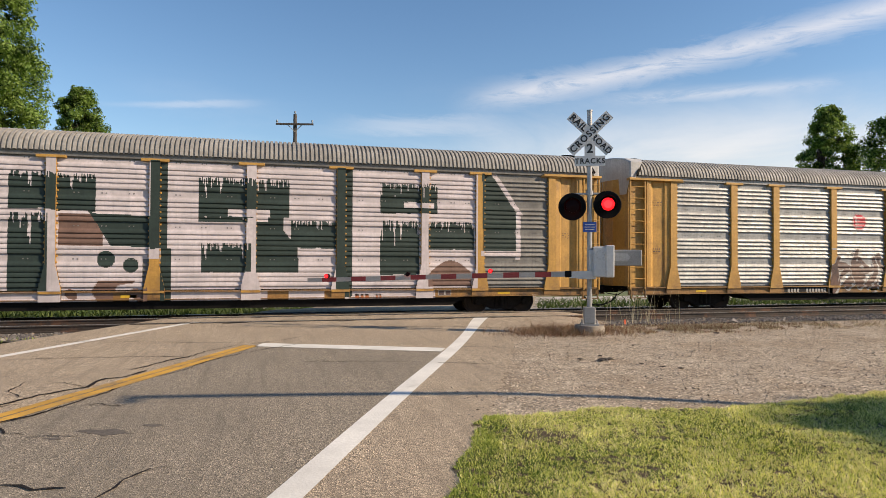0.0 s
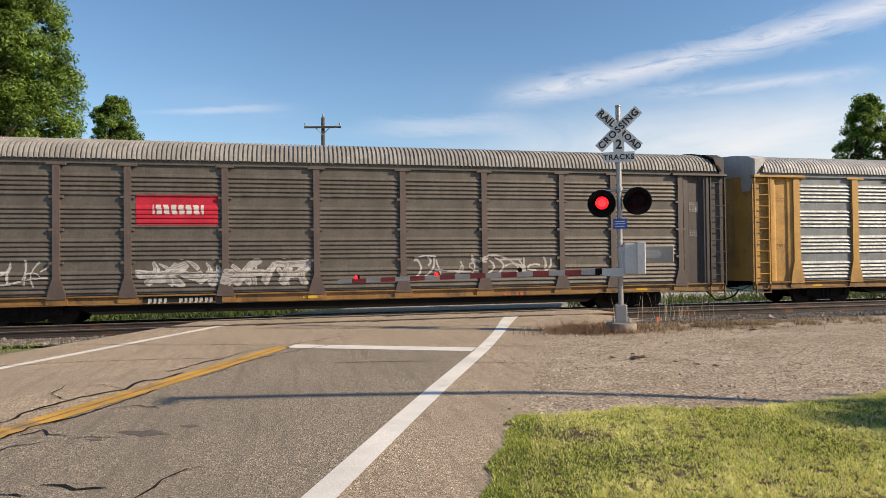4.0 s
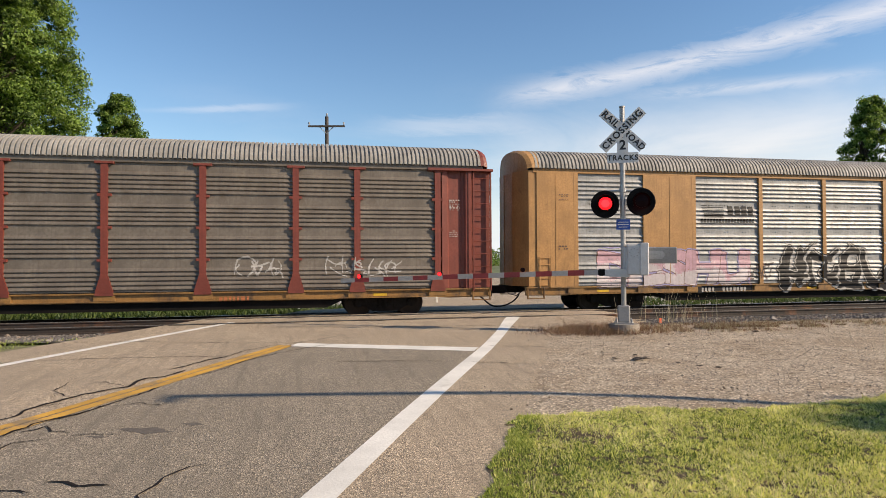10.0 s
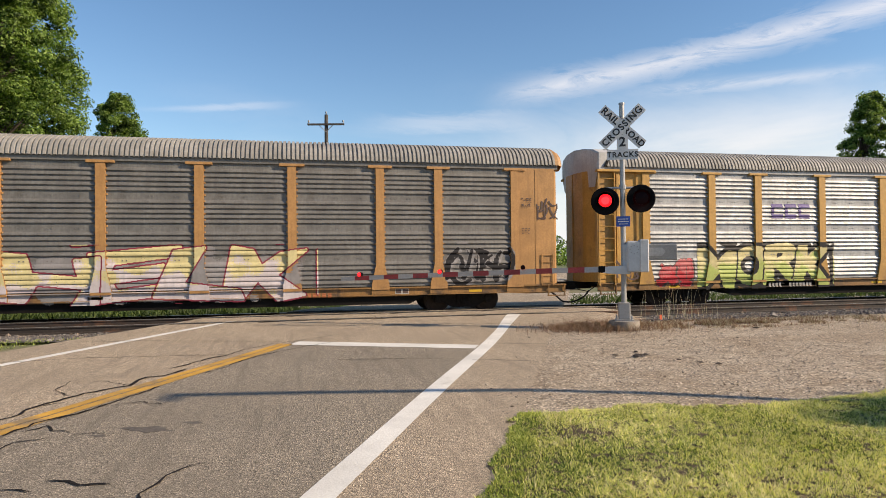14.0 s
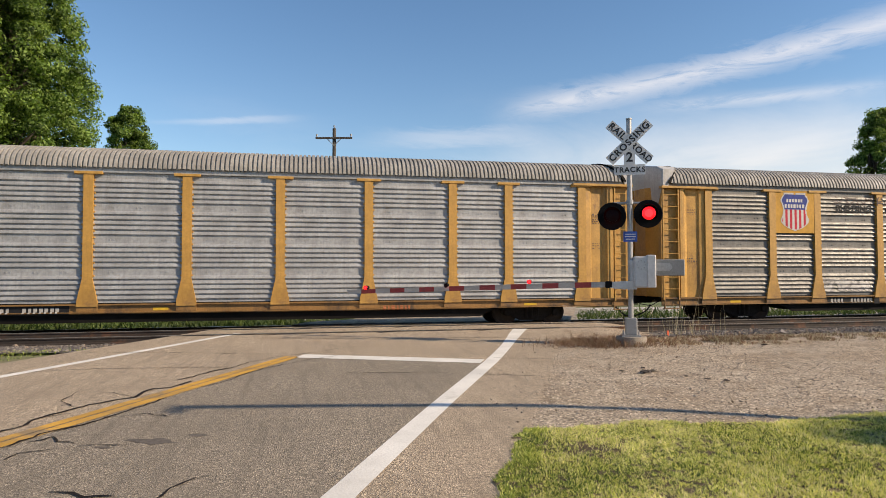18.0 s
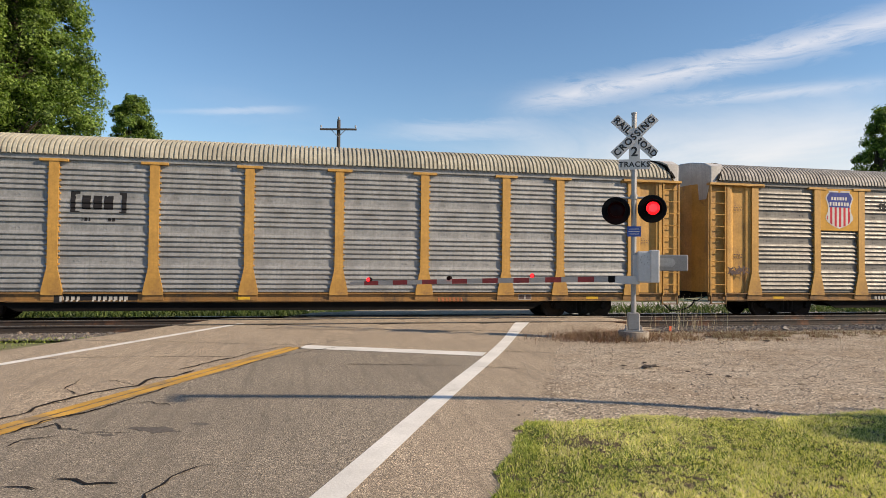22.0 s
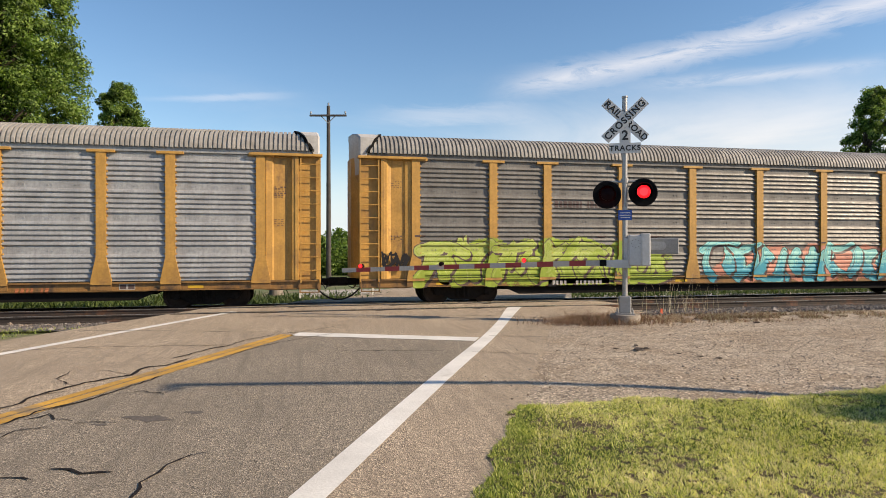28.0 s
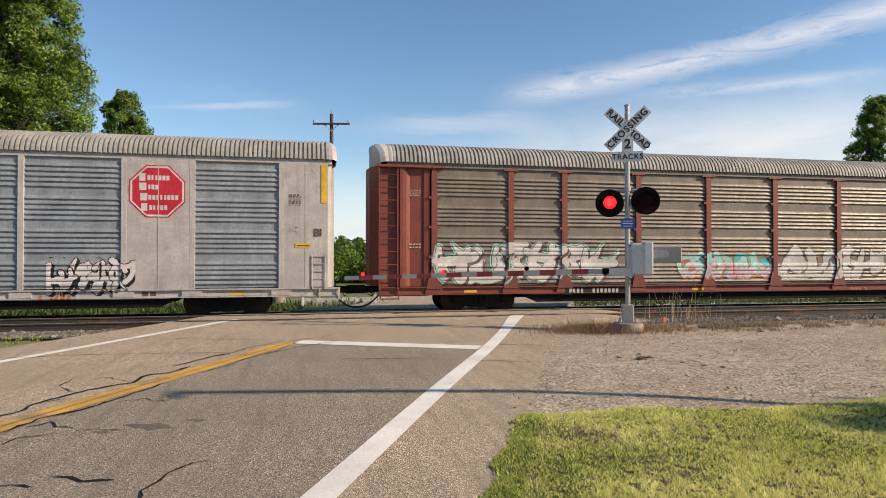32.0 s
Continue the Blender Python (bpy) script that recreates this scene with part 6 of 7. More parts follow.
    return x0, z0, cell, grid_from(x1 - x0, z1 - z0, cell, at)


def rect(w, h, fn, cell=0.02):
    return grid_from(w, h, cell, lambda x, z: fn(x / w, z / h))


def horse_sign(x, z):
    """Plain striped emblem with a block beside it and a row of bars below."""
    if z < 0.28:
        return 1 if z < 0.22 and (x * 18) % 1 < 0.7 else 0
    if x < 0.42:
        return 1 if (z * 11) % 1 < 0.5 and x > (1 - z) * 0.1 else 0
    return 1 if 0.5 < x < 0.98 and 0.42 < z < 0.9 and (x * 8) % 1 < 0.75 else 0


GLYPHS = {}


def glyph(ch):
    """Triangles of a fattened letter in the unit square."""
    if ch not in GLYPHS:
        cu = bpy.data.curves.new("glyph", "FONT")
        cu.body, cu.size, cu.offset, cu.resolution_u = ch, 1.0, 0.035, 4
        ob = bpy.data.objects.new("glyph", cu)
        scene.collection.objects.link(ob)
        me = bpy.data.meshes.new_from_object(ob.evaluated_get(bpy.context.evaluated_depsgraph_get()))
        bpy.data.objects.remove(ob)
        me.calc_loop_triangles()
        v = np.array([tuple(p.co)[:2] for p in me.vertices])
        v = (v - v.min(0)) / (v.max(0) - v.min(0))
        GLYPHS[ch] = (v, np.array([tuple(t.vertices) for t in me.loop_triangles]))
        bpy.data.meshes.remove(me)
    return GLYPHS[ch]


def spread_mask(m, r):
    out = m.copy()
    for dz in range(-r, r + 1):
        for dx in range(-r, r + 1):
            if dx * dx + dz * dz <= r * r + 1:
                out |= np.roll(np.roll(m, dz, 0), dx, 1)
    return out


def lettered(text, w, h, seed, edge=0.045, cloud=0.0, halo=0.0, split=0.5, slant=0.10, fat=0.05, lap=1.16, wave=0.05, shade=0.0, cell=0.021):
    """Raster of a sprayed word: swollen, swaying letters with an outline. Palette order: fill, second fill, outline, cloud or halo."""
    rs = np.random.RandomState(seed)
    nx, nz = int(w / cell), int(h / cell)
    g = np.zeros((nz, nx), np.int8)
    X, Z = np.meshgrid((np.arange(nx) + 0.5) * cell, (np.arange(nz) + 0.5) * cell)
    fine = rs.normal(0, 1, X.shape)
    coarse = np.array([[noise.noise((i * 0.14, j * 0.14, seed)) for i in range(int(w / 0.07) + 3)] for j in range(int(h / 0.07) + 3)])
    wob = coarse[(Z / 0.07).astype(int), (X / 0.07).astype(int)]
    if cloud > 0:
        body = np.abs((X - w / 2) / (w * 0.50)) ** 4 + np.abs((Z - h * 0.45) / (h * 0.50)) ** 2 + wob * 0.8 + fine * 0.04
        g[body < 0.35 + 0.6 * cloud] = 4
    n = len(text)
    lw = w * 0.94 / n
    masks = []
    for k, ch in enumerate(text):
        if ch == " ":
            continue
        v, tris = glyph(ch)
        z0, hgt = h * (0.10 + rs.uniform(-0.04, 0.04)), h * rs.uniform(0.72, 0.82)
        wid = lw * lap * (0.55 if ch == "I" else 1.0) * rs.uniform(0.93, 1.07)
        top = rs.uniform(0.9, 1.15)
        u = v.copy()
        u[:, 0] = (v[:, 0] - 0.5) * (1 + (top - 1) * v[:, 1]) + 0.5 + slant * (v[:, 1] - 0.5) + wave * np.sin(v[:, 1] * 5 + k * 1.7)
        u[:, 1] = v[:, 1] + wave * np.sin(v[:, 0] * 4 + k * 2.3 + seed)
        u = u * (wid, hgt) + (w * 0.03 + k * lw - 0.08 * lw + (0.25 * lw if ch == "I" else 0), z0)
        m = np.zeros((nz, nx), bool)
        for a, b, c in u[tris]:
            lo = np.floor(np.minimum(np.minimum(a, b), c) / cell).astype(int) - 1
            hi = np.ceil(np.maximum(np.maximum(a, b), c) / cell).astype(int) + 1
            x0, x1, y0, y1 = max(0, lo[0]), min(nx, hi[0]), max(0, lo[1]), min(nz, hi[1])
            if x1 <= x0 or y1 <= y0:
                continue
            px, pz = X[y0:y1, x0:x1], Z[y0:y1, x0:x1]
            d = (b[0] - a[0]) * (c[1] - a[1]) - (c[0] - a[0]) * (b[1] - a[1])
            if abs(d) < 1e-9:
                continue
            s = ((px - a[0]) * (c[1] - a[1]) - (c[0] - a[0]) * (pz - a[1])) / d
            t = ((b[0] - a[0]) * (pz - a[1]) - (px - a[0]) * (b[1] - a[1])) / d
            m[y0:y1, x0:x1] |= (s >= -1e-6) & (t >= -1e-6) & (s + t <= 1 + 1e-6)
        masks.append(spread_mask(m, max(1, int(fat / cell))))
    if halo:
        for m in masks:
            g[spread_mask(m, int((edge + halo) / cell)) & (g == 0)] = 4
    rs.shuffle(masks)
    for m in masks:
        rim = spread_mask(m, max(1, int(edge / cell)))
        g[rim] = 3
        if shade:
            k = max(1, int(shade / cell))
            g[np.roll(np.roll(rim, -k, 0), k, 1)] = 3
        g[m] = np.where(Z[m] / h + wob[m] * 0.5 + fine[m] * 0.05 > split, 1, 2)
        inner = m & ~np.roll(np.roll(m, -2, 0), 1, 1) & (wob > 0.0)
        g[inner] = 1
    g[(fine > 2.4) & (wob > 0.1)] = 0
    return g


# (car, kind, x, z, width, height, count or word, seed, palette, options)
PIECES = [
    (1, "fat", -4.47, 0.62, 8.85, 1.85, 8, 41, ("umber", "brown", "offwhite", "lilac"), dict(thick=0.14, edge=0.05)),
    (2, "tag", -11.6, 1.25, 2.6, 0.6, 4, 42, ("offwhite",), dict(thick=0.05)), (2, "fat", -2.1, 0.75, 3.3, 1.6, 3, 43, ("offwhite", "grey", "grey", "offwhite"), dict(cloud=0.8)),
    (2, "word", 4.35, 1.15, 3.5, 1.25, "SEAK", 44, ("white", "white", "grey", "white"), dict(edge=0.025, cloud=0.3, fat=0.08)), (2, "fat", 2.0, 1.15, 2.1, 0.6, 3, 45, ("green", "olive", "grey", "green"), {}), (2, "tag", 9.0, 1.45, 2.6, 0.8, 4, 46, ("umber",), dict(thick=0.03)),
    (3, "tag", -11.7, 1.15, 2.4, 1.0, 3, 47, ("offwhite",), dict(thick=0.035)), (3, "fat", -6.9, 1.15, 5.3, 0.9, 5, 48, ("offwhite", "grey", "offwhite", "grey"), dict(thick=0.06, edge=0.03)), (3, "tag", -12.8, 1.7, 0.75, 0.5, 2, 49, ("white",), dict(thick=0.04)),
    (3, "fat", -12.8, 2.6, 0.85, 2.1, 2, 50, ("offwhite", "sky", "offwhite", "sky"), {}), (3, "tag", 1.4, 1.2, 5.5, 0.9, 5, 51, ("offwhite",), dict(thick=0.04)),
    (5, "word", -4.4, 0.66, 7.7, 1.85, "MOOSH", 52, ("mint", "teal", "maroon", "black"), dict(edge=0.045, cloud=0.8, split=0.58, shade=0.07, lap=1.2, slant=0.16, wave=0.09)), (5, "word", 3.7, 0.72, 6.0, 1.75, "HINDUE", 53, ("mint", "teal", "maroon", "rose"), dict(edge=0.045, halo=0.07, split=0.6, lap=1.2, slant=0.16, wave=0.09)), (5, "tag", -8.4, 1.0, 1.3, 1.1, 3, 54, ("black",), dict(thick=0.028)),
    (6, "fat", -11.9, 0.70, 2.2, 1.6, 3, 55, ("navy", "navy", "black", "navy"), dict(cloud=0.8)), (6, "word", -9.6, 0.70, 4.6, 1.75, "EREO", 56, ("lime", "lime", "purple", "purple"), dict(edge=0.08, halo=0.10, split=0.5, lap=1.15)), (6, "tag", -12.9, 1.35, 1.0, 0.6, 4, 57, ("umber",), dict(thick=0.035)),
    (6, "fat", -3.6, 1.2, 4.2, 0.65, 4, 58, ("offwhite", "offwhite", "grey", "offwhite"), dict(thick=0.07)), (6, "fat", 0.0, 1.75, 3.6, 1.25, 5, 59, ("salmon", "rust", "umber", "salmon"), dict(thick=0.08, edge=0.03)), (6, "fat", 4.4, 0.75, 7.0, 1.3, 7, 60, ("pinkwhite", "pink", "red", "red"), dict(thick=0.13, edge=0.04, halo=True)),
    (7, "word", -11.6, 0.72, 4.3, 1.6, "SEAM", 61, ("navy", "navy", "offwhite", "navy"), dict(edge=0.055, cloud=0.8, fat=0.09, lap=1.12)), (7, "fat", -5.1, 0.9, 2.1, 1.35, 3, 62, ("cream", "brown", "black", "brown"), dict(thick=0.08, edge=0.04)), (7, "tag", 5.2, 1.3, 1.6, 0.8, 3, 63, ("offwhite",), dict(thick=0.03)), (7, "tag", 8.0, 1.3, 2.6, 0.8, 4, 64, ("offwhite",), dict(thick=0.025)),
    (8, "word", -11.0, 0.85, 6.3, 1.5, "DESHU", 65, ("pink", "pinkwhite", "brown", "lilac"), dict(edge=0.03, halo=0.04, lap=1.12, fat=0.07)), (8, "fat", -3.6, 0.58, 10.7, 1.95, 8, 66, ("black", "black", "offwhite", "black"), dict(thick=0.13, edge=0.06, halo=True)), (8, "tag", -4.9, 1.0, 1.2, 0.8, 3, 67, ("umber",), dict(thick=0.03)),
    (9, "fat", -9.6, 0.80, 2.4, 1.1, 3, 68, ("offwhite", "offwhite", "grey", "offwhite"), dict(thick=0.08, edge=0.03)), (9, "word", -1.2, 0.82, 8.4, 1.5, "SREZ LE", 69, ("white", "offwhite", "black", "sky"), dict(edge=0.05, cloud=0.45, lap=1.15)), (9, "tag", -6.4, 1.3, 1.2, 1.2, 2, 70, ("offwhite",), dict(thick=0.02)),
    (10, "word", -4.2, 0.55, 9.3, 1.85, "HELK", 71, ("cream", "pinkwhite", "maroon", "grey"), dict(edge=0.045, cloud=0.5, lap=1.22, split=0.5, wave=0.09)), (10, "fat", 9.3, 0.95, 2.5, 1.5, 3, 72, ("black", "black", "grey", "black"), dict(thick=0.08, edge=0.02)), (10, "fat", -10.9, 1.25, 3.6, 0.7, 4, 73, ("offwhite", "pinkwhite", "grey", "offwhite"), dict(thick=0.06, edge=0.02)), (10, "tag", 12.5, 3.1, 0.9, 0.9, 2, 74, ("umber",), dict(thick=0.035)),
    (11, "fat", -11.4, 0.75, 1.6, 1.05, 2, 75, ("rose", "red", "umber", "rose"), {}), (11, "word", -9.7, 0.62, 6.0, 1.75, "MORK", 76, ("cream", "lime", "black", "black"), dict(edge=0.08, halo=0.1, lap=1.15)), (11, "fat", 0.4, 0.9, 3.6, 1.2, 3, 77, ("white", "offwhite", "grey", "white"), dict(thick=0.15)), (11, "tag", -13.1, 1.0, 1.0, 0.9, 2, 78, ("umber",), dict(thick=0.04)),
    (12, "tag", -9.0, 1.2, 9.6, 0.85, 12, 79, ("umber",), dict(thick=0.022)), (12, "fat", 3.9, 0.70, 5.4, 1.5, 6, 80, ("offwhite", "white", "black", "black"), dict(thick=0.12, edge=0.06, halo=True, cloud=0.35)), (12, "fat", 9.1, 0.68, 2.8, 1.55, 3, 81, ("blue", "blue", "navy", "blue"), dict(thick=0.18, cloud=0.6)), (12, "ring", 2.35, 1.35, 0.95, 0.95, 1, 82, ("umber",), {}),
    (14, "fat", -6.9, 1.1, 2.2, 0.5, 4, 83, ("offwhite", "offwhite", "grey", "offwhite"), dict(thick=0.05, edge=0.02)), (14, "tag", -1.3, 1.45, 7.1, 0.75, 9, 84, ("offwhite",), dict(thick=0.022)), (14, "tag", -6.4, 4.42, 3.4, 0.42, 7, 85, ("umber",), dict(thick=0.025)),
    (15, "word", -11.5, 0.75, 2.5, 1.45, "SOW", 86, ("mint", "mint", "umber", "mint"), dict(edge=0.03, halo=0.03, fat=0.11, lap=1.15)), (15, "word", -4.2, 0.75, 2.6, 1.5, "TK", 87, ("teal", "teal", "black", "black"), dict(edge=0.06, cloud=0.5, fat=0.07)), (15, "word", -0.9, 0.78, 4.2, 1.45, "CAMA", 88, ("black", "black", "offwhite", "black"), dict(edge=0.04, cloud=0.9, fat=0.11, lap=1.12, wave=0.02)), (15, "word", 4.4, 0.76, 4.5, 1.45, "KROK", 89, ("offwhite", "white", "umber", "offwhite"), dict(edge=0.045, fat=0.10, lap=1.12)),
    (15, "word", 8.9, 0.74, 3.2, 1.45, "ETE", 90, ("tagblue", "tagblue", "offwhite", "navy"), dict(edge=0.03, cloud=0.8, fat=0.05)), (15, "tag", -13.2, 2.9, 1.7, 1.4, 4, 91, ("umber",), dict(thick=0.035)), (15, "fat", -8.9, 0.9, 3.9, 1.2, 4, 92, ("rust", "brown", "brown", "rust"), dict(thick=0.05, edge=0.02)),
    (17, "word", 4.95, 0.95, 2.9, 1.4, "KTP", 93, ("white", "offwhite", "grey", "white"), dict(edge=0.03, fat=0.05, lap=1.12)), (17, "tag", -13.0, 1.6, 1.0, 0.35, 4, 94, ("umber",), dict(thick=0.03)),
    (18, "fat", -8.5, 0.72, 7.2, 1.6, 6, 95, ("pink", "rose", "umber", "rose"), dict(thick=0.19, edge=0.05, cloud=0.55)), (18, "fat", -9.4, 0.68, 1.4, 0.9, 2, 96, ("sky", "blue", "navy", "sky"), dict(cloud=0.7)), (18, "fat", -1.6, 0.70, 1.4, 0.9, 2, 97, ("sky", "aqua", "navy", "sky"), dict(cloud=0.7)), (18, "fat", 1.3, 0.66, 10.4, 1.75, 8, 98, ("violet", "purple", "black", "gold"), dict(thick=0.17, edge=0.06, cloud=0.72)),
    (19, "fat", -12.8, 0.85, 1.4, 1.6, 2, 99, ("rose", "salmon", "rose", "salmon"), dict(thick=0.12)), (19, "fat", -10.6, 0.80, 5.6, 1.5, 5, 100, ("offwhite", "offwhite", "grey", "rust"), dict(thick=0.17, edge=0.04, cloud=0.5)), (19, "fat", -4.0, 0.80, 4.6, 1.5, 4, 101, ("rose", "pinkwhite", "red", "rose"), dict(thick=0.15, edge=0.05)), (19, "fat", 2.0, 0.85, 6.4, 1.4, 6, 102, ("offwhite", "cream", "olive", "grey"), dict(thick=0.14, edge=0.05)),
    (21, "fat", -11.9, 0.62, 9.7, 1.8, 7, 103, ("lime", "green", "umber", "green"), dict(thick=0.17, edge=0.035, cloud=0.7, split=0.6)), (21, "fat", -1.1, 0.66, 10.2, 1.55, 9, 104, ("mint", "aqua", "umber", "salmon"), dict(thick=0.16, edge=0.04, cloud=0.55, split=0.5)), (21, "fat", 9.4, 1.0, 2.7, 1.4, 3, 105, ("cream", "mint", "umber", "pink"), dict(thick=0.07, edge=0.03)), (21, "tag", -13.0, 1.25, 1.0, 0.7, 4, 106, ("black",), dict(thick=0.04)),
    (22, "word", -11.9, 0.90, 5.2, 1.45, "RTIB", 107, ("black", "black", "white", "black"), dict(edge=0.05, fat=0.10, lap=1.1, halo=0.05)), (22, "word", -5.25, 0.80, 3.4, 1.3, "BENUS", 108, ("lilac", "violet", "navy", "violet"), dict(edge=0.05, lap=1.15, halo=0.04)), (22, "fat", -0.95, 0.84, 3.3, 1.45, 4, 109, ("aqua", "teal", "navy", "aqua"), dict(thick=0.14, edge=0.05, cloud=0.45)), (22, "fat", 4.8, 1.35, 3.6, 0.65, 6, 110, ("offwhite", "white", "purple", "offwhite"), dict(thick=0.06, edge=0.03)), (22, "fat", 10.4, 1.2, 1.5, 0.6, 2, 111, ("sky", "aqua", "navy", "sky"), {}), (22, "tag", -6.1, 1.3, 0.8, 0.6, 2, 112, ("offwhite",), dict(thick=0.05)),
    (23, "word", -1.3, 0.92, 3.6, 1.1, "OAZI", 113, ("offwhite", "white", "black", "offwhite"), dict(edge=0.035, fat=0.05)), (23, "fat", 4.95, 0.74, 2.5, 1.2, 4, 114, ("pinkwhite", "white", "black", "white"), dict(thick=0.08, edge=0.045)), (23, "blob", -8.7, 1.0, 1.4, 1.0, 1, 115, ("salmon",), {}),
    (24, "fat", -11.9, 0.98, 6.9, 1.5, 6, 116, ("white", "offwhite", "umber", "mint"), dict(thick=0.15, edge=0.05, halo=True)), (24, "fat", -2.8, 1.1, 4.1, 1.1, 4, 117, ("mint", "pink", "rust", "teal"), dict(thick=0.12, cloud=0.45)), (24, "fat", 1.5, 1.1, 4.9, 1.4, 4, 118, ("white", "offwhite", "umber", "white"), dict(thick=0.17, edge=0.04)),
]


def paint_cars():
    for n, kind, x, z, w, h, count, seed, pal, opt in PIECES:
        if kind == "ring":
            g = rect(w, h, lambda u, v: 1 if 0.40 < math.hypot(u - 0.5, v - 0.5) < 0.5 or (math.hypot(u - 0.5, v - 0.5) < 0.4 and (v * 5) % 1 < 0.35) else 0)
            decal(TRAIN[n], CARS[n], "graffiti", "round dark stencil", x, z, 0.02, g, pal)
        elif kind == "blob":
            g = rect(w, h, lambda u, v: 1 if math.hypot(u - 0.5, (v - 0.3) * 0.7) < 0.42 + 0.1 * noise.noise((u * 4, v * 4, 0)) else 0, 0.03)
            decal(TRAIN[n], CARS[n], "graffiti", "faded orange spray patch", x, z, 0.03, g, pal)
        else:
            g = lettered(count, w, h, seed, **opt) if kind == "word" else graffiti(w, h, count, seed, pal, tag=kind == "tag", **opt)
            label = "thin %s spray scrawl" % pal[0] if kind == "tag" else "%s and %s spray-painted graffiti" % (pal[0], pal[2])
            decal(TRAIN[n], CARS[n], "graffiti", label, x, z, 0.021, g, pal)
    x, z, cell, g = whole_car_piece()
    decal(TRAIN[0], CARS[0], "graffiti", "tall white and dark green block graffiti", x, z, cell, g, ("pinkwhite", "bottle", "brown"))
    decal(TRAIN[9], CARS[9], "paint_patch", "pale freshly painted panel patch", -4.04, 1.46, 0.03, np.ones((51, 80), np.int8), ("offwhite",))
    # painted signs
    for n in (2, 9, 14, 17):
        part("sign_plate", (Build().box(-8.95, -7.25, -1.592, -1.50, 3.34, 4.95, 0.004), spray("platelemon")), TRAIN[n], "plain yellow sign plate")
        decal(TRAIN[n], CARS[n], "shield_sign", "shield sign, blue above red and white stripes", -8.74, 3.42, 0.02, shield(), ("white", "shieldblue", "signred"), 1.592)
    for n, x, z, size in ((1, -3.24, 3.24, 0.68), (1, 2.40, 3.22, 0.68), (15, -8.92, 3.38, 1.60), (15, 7.22, 3.38, 1.60), (23, -8.86, 3.16, 1.62), (23, 7.26, 3.16, 1.62)):
        ob = decal(TRAIN[n], CARS[n], "octagon_sign", "red octagonal sign with white bars", x, z, size / 56, octagon(size, size / 56), ("signred", "white"))
    decal(TRAIN[3], CARS[3], "oblong_sign", "red oblong sign with white bars", -6.88, 3.10, 0.03, rect(2.4, 0.95, lambda u, v: 2 if 0.36 < v < 0.66 and 0.2 < u < 0.82 and (u * 11 + v * 0.6) % 1 < 0.7 else 1, 0.03), ("signred", "white"))
    decal(TRAIN[7], CARS[7], "oblong_sign", "faded oxide-red sign with pale bars", -6.9, 3.2, 0.03, rect(2.4, 0.8, lambda u, v: 2 if (v > 0.55 and (u < 0.5 and (v * 9) % 1 < 0.45 or 0.52 < u < 0.8 and (u * 9) % 1 < 0.75)) or (v < 0.45 and u > 0.4 and (u * 14) % 1 < 0.7 and (v * 4) % 1 < 0.7) else 1, 0.03), ("maroon", "offwhite"))
    decal(TRAIN[8], CARS[8], "emblem", "black striped emblem with bars", -6.8, 3.25, 0.02, rect(2.3, 0.68, horse_sign), ("black",))
    decal(TRAIN[22], CARS[22], "emblem", "faded black striped emblem with bars", -6.94, 3.25, 0.02, rect(2.4, 0.75, horse_sign), ("umber",))
    decal(TRAIN[12], CARS[12], "emblem", "orange-red slanted stripe emblem", 4.4, 3.56, 0.02, rect(2.4, 0.28, lambda u, v: 0 if u < (1 - v) * 0.1 or u > 0.9 + v * 0.1 else 2 if 0.35 < v < 0.5 else 1), ("rust", "offwhite"))
    bracket = lambda u, v: 1 if (u < 0.09 or u > 0.91 or ((u < 0.16 or u > 0.87) and (v < 0.34 or v > 0.92))) and v > 0.28 else 1 if 0.40 < v < 0.86 and 0.2 < u < 0.8 and (u * 5) % 1 < 0.8 else 1 if v < 0.12 and (0.2 < u < 0.36 or 0.66 < u < 0.82) and (u * 12) % 1 < 0.6 else 0
    for n, x, z, w, h, c in ((16, -6.65, 3.12, 1.58, 0.9, "black"), (10, -6.7, 3.2, 1.5, 0.85, "umber"), (19, -6.5, 3.25, 1.62, 0.72, "gold")):
        decal(TRAIN[n], CARS[n], "emblem", "bracketed bars painted in %s" % c, x, z, 0.02, rect(w, h, bracket if n != 19 else lambda u, v: 1 if (v > 0.3 and (u * 3.0) % 1 < 0.82 and abs(v - 0.65) > 0.06 * ((u * 3) % 1 > 0.25)) or v < 0.14 else 0), (c,))
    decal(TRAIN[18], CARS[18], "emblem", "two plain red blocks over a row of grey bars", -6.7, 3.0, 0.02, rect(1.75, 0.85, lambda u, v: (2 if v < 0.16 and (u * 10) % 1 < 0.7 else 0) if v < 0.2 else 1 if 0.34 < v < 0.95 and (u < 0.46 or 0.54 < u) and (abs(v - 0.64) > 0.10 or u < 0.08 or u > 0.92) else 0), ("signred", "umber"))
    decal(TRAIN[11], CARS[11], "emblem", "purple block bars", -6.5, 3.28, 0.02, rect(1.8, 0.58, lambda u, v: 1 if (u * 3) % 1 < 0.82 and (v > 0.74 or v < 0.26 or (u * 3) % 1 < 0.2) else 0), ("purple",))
    decal(TRAIN[21], CARS[21], "emblem", "faded grey bars", -7.0, 3.40, 0.03, bars(2.6, 0.36, 1, 5), ("umber",))
    decal(TRAIN[6], CARS[6], "badge", "round blue and white badge", -12.66, 4.02, 0.015, rect(0.62, 0.62, lambda u, v: 0 if math.hypot(u - 0.5, v - 0.5) > 0.5 else 2 if 0.36 < math.hypot(u - 0.5, v - 0.5) < 0.44 or abs(u - 0.5) < 0.06 or abs(v - 0.5) < 0.06 else 1, 0.015), ("shieldblue", "offwhite"))
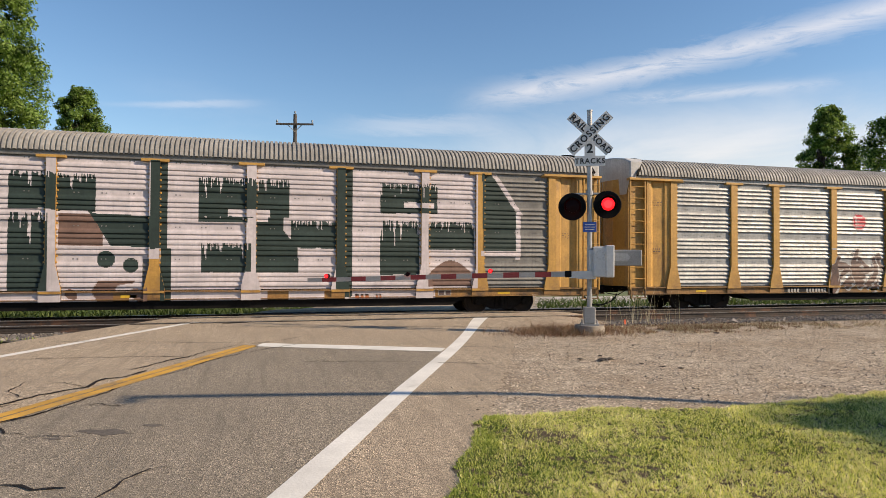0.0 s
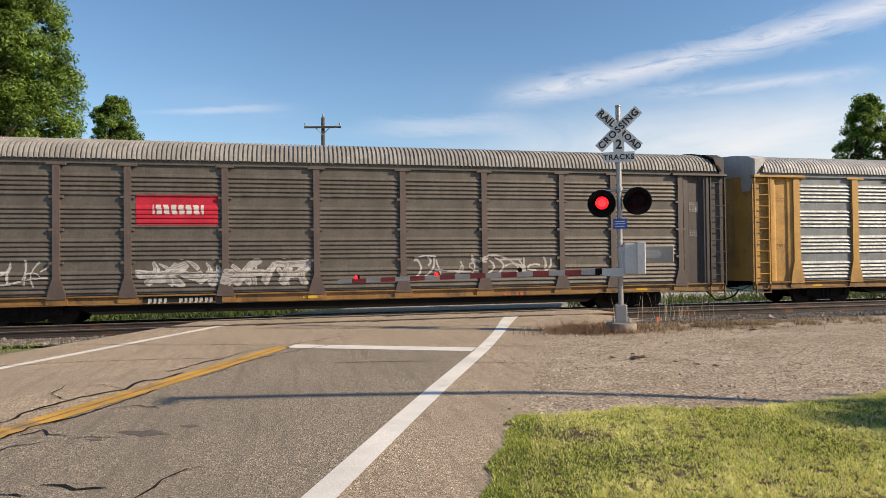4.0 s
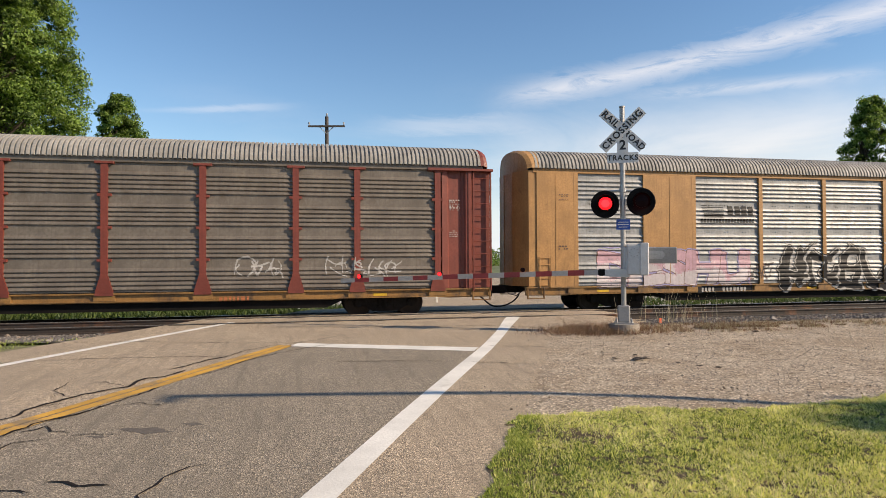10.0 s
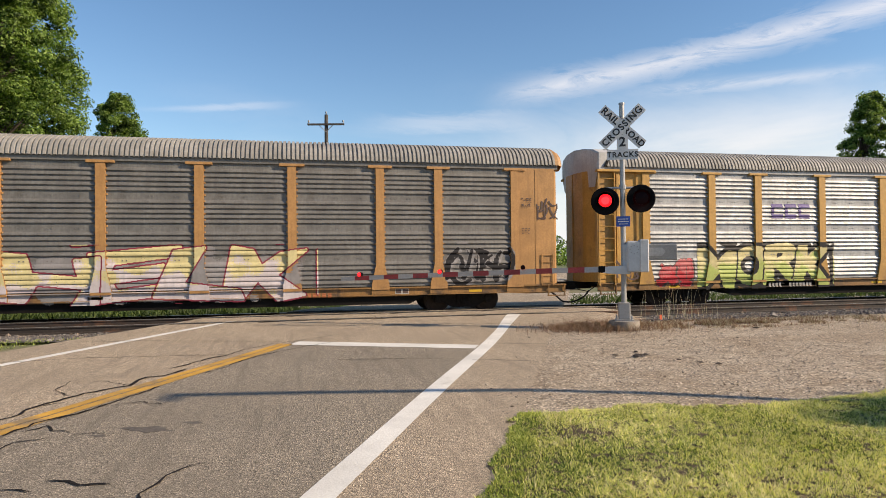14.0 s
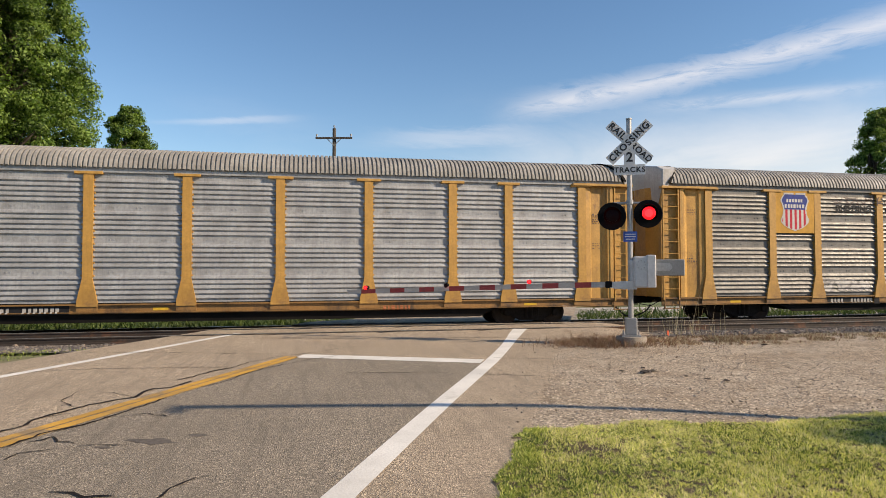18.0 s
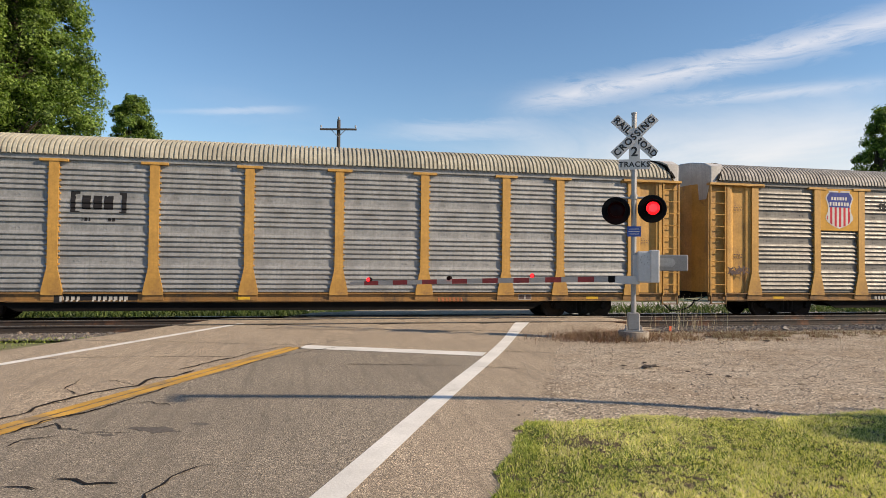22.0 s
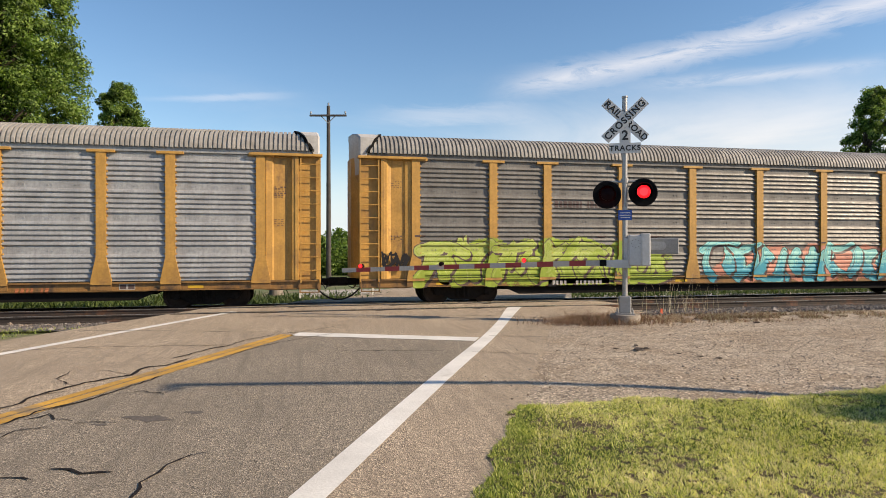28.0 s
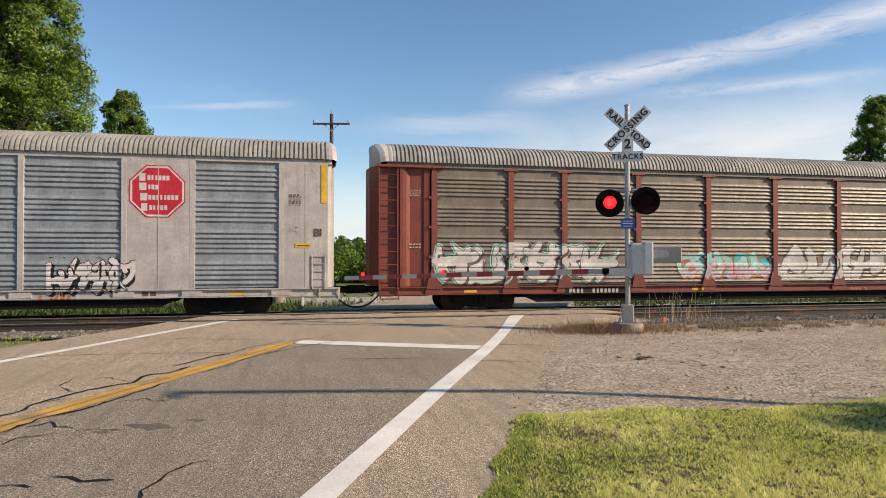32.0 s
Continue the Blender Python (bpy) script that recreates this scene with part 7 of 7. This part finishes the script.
    for n in (14, 17):
        for text, x in (("BUILDING", -5.42), ("AMERICA", -3.18)):
            words(text, 0.37, spray("black"), TRAIN[n], (x, -1.556, 4.31), 0, 0.98)
    for n in (5, 23):
        decal(TRAIN[n], CARS[n], "placard", "small yellow placard", 12.24, 2.24, 0.02, rect(0.48, 0.14, lambda u, v: 2 if 0.35 < v < 0.6 and 0.08 < u < 0.92 else 1), ("gold", "umber"))
        decal(TRAIN[n], CARS[n], "corner_mark", "yellow paint on the end corner", 13.06, 3.7, 0.02, np.ones((62, 9), np.int8), ("gold",))
        words("BI", 0.34, spray("umber"), TRAIN[n], (12.95, -1.592, 2.72), 0, 1.0)
    # stencilled marks: on the sill, on the end sheets, and yellow inspection squares
    for n, car in enumerate(TRAIN):
        spec = CARS[n]
        flush = spec[3] != "ladder"
        if n:
            x = -6.85 + 0.25 * math.sin(n * 2.3)
            plate = decal(car, spec, "stencil_patch", "black stencil patch on the sill", x, 0.615, 0.03, np.ones((9, 78), np.int8), ("black",))
            ob = decal(car, spec, "stencil", "white bars of stencilled marks", x + 0.16, 0.665, 0.02, rect(1.96, 0.16, lambda u, v: 1 if (u * 13) % 1 < 0.62 and not 0.30 < u < 0.45 and (v > 0.25 or (u * 13) % 1 < 0.4) else 0), ("offwhite",))
            ob.location.y = -0.006
        decal(car, spec, "stencil", "dull red bars of stencilled marks", 4.75, 0.63, 0.03, bars(0.9, 0.24, 1, n + 9), ("rust",))
        dark = "offwhite" if spec[0] in ("red", "black") else "umber"
        ox = 12.05 if flush else 12.22
        for x, z, w, h, rows in ((-ox - 0.42, 2.25, 0.4, 0.2, 2), (-ox - 0.40, 4.0, 0.36, 0.24, 4), (ox, 3.6, 0.36, 0.40, 6), (ox, 2.7, 0.30, 0.24, 4)):
            decal(car, spec, "stencil", "small bars of stencilled data", x, z, 0.02, bars(w, h, rows, n * 7 + rows, 0.02, 0.5), (dark,)).location.y = 0.11 if not flush else 0.0
        if n % 2 == 0 or flush:
            decal(car, spec, "inspection_mark", "yellow and white inspection squares on the sill", 7.6, 0.70, 0.02, rect(0.46, 0.18, lambda u, v: 2 if u < 0.06 or u > 0.94 or v < 0.15 or v > 0.85 or abs(u - 0.5) < 0.05 else 1), ("umber", "offwhite"))
        for x in (-10.9, -2.1, 9.9):
            decal(car, spec, "reflector", "yellow reflector strip on the sill", x + 0.3 * math.sin(n + x), 0.72, 0.03, np.ones((3, 15), np.int8), ("gold",))


paint_cars()


# ---- what moves ----
def car_x(n, t):
    """Centre of the n-th car along the track."""
    return 6.89 + LEN * (n - 1) - 20.417 * t - 0.01518 * t * t + LEN / 2


def motions():
    for n, car in enumerate(TRAIN):
        walk(car, [(t, pose(car_x(n, t), FAR_Y, FAR_RAIL)) for t in range(0, 33, 2)])
        # wheels roll while the car is near; before and after that they rest
        near = [f for f in range(0, 961) if -47 < car_x(n, f / FPS) < 47]
        for axle in [o for o in car.children if "axle" in o]:
            x, y, z = axle.location
            rows = [(f / FPS, pose(x, y, z, 0, math.degrees(car_x(n, f / FPS) / WHEEL_R), 0)) for f in near]
            rows = ([(0.0, rows[0][1])] if near[0] > 0 else []) + rows + ([(32.0, rows[-1][1])] if near[-1] < 960 else [])
            walk(axle, rows)
    # the lamps flash by turns: each lens swings round within a tenth of a second
    beats = [round((0.044 + 0.6098 * k) * FPS) for k in range(53)]
    beats = [f if f % FPS == 0 else f - 2 if f % FPS == 29 else f - 1 for f in beats]
    for ob, beat in FLASHERS:
        x, y, z = ob.location
        turn = math.degrees(ob.rotation_euler.z) + (180 if beat == "right" else 0)
        rows = []
        for f in beats:
            rows += [((f + k) / FPS, pose(x, y, z, 0, 0, turn + 60 * k)) for k in range(4)]
            turn += 180
        if rows[0][0] > 0:
            rows.insert(0, (0.0, rows[0][1]))
        if beats[-1] < 957:
            rows.append((32.0, pose(x, y, z, 0, 0, turn)))
        walk(ob, [r for r in rows if r[0] <= 32.0])


motions()
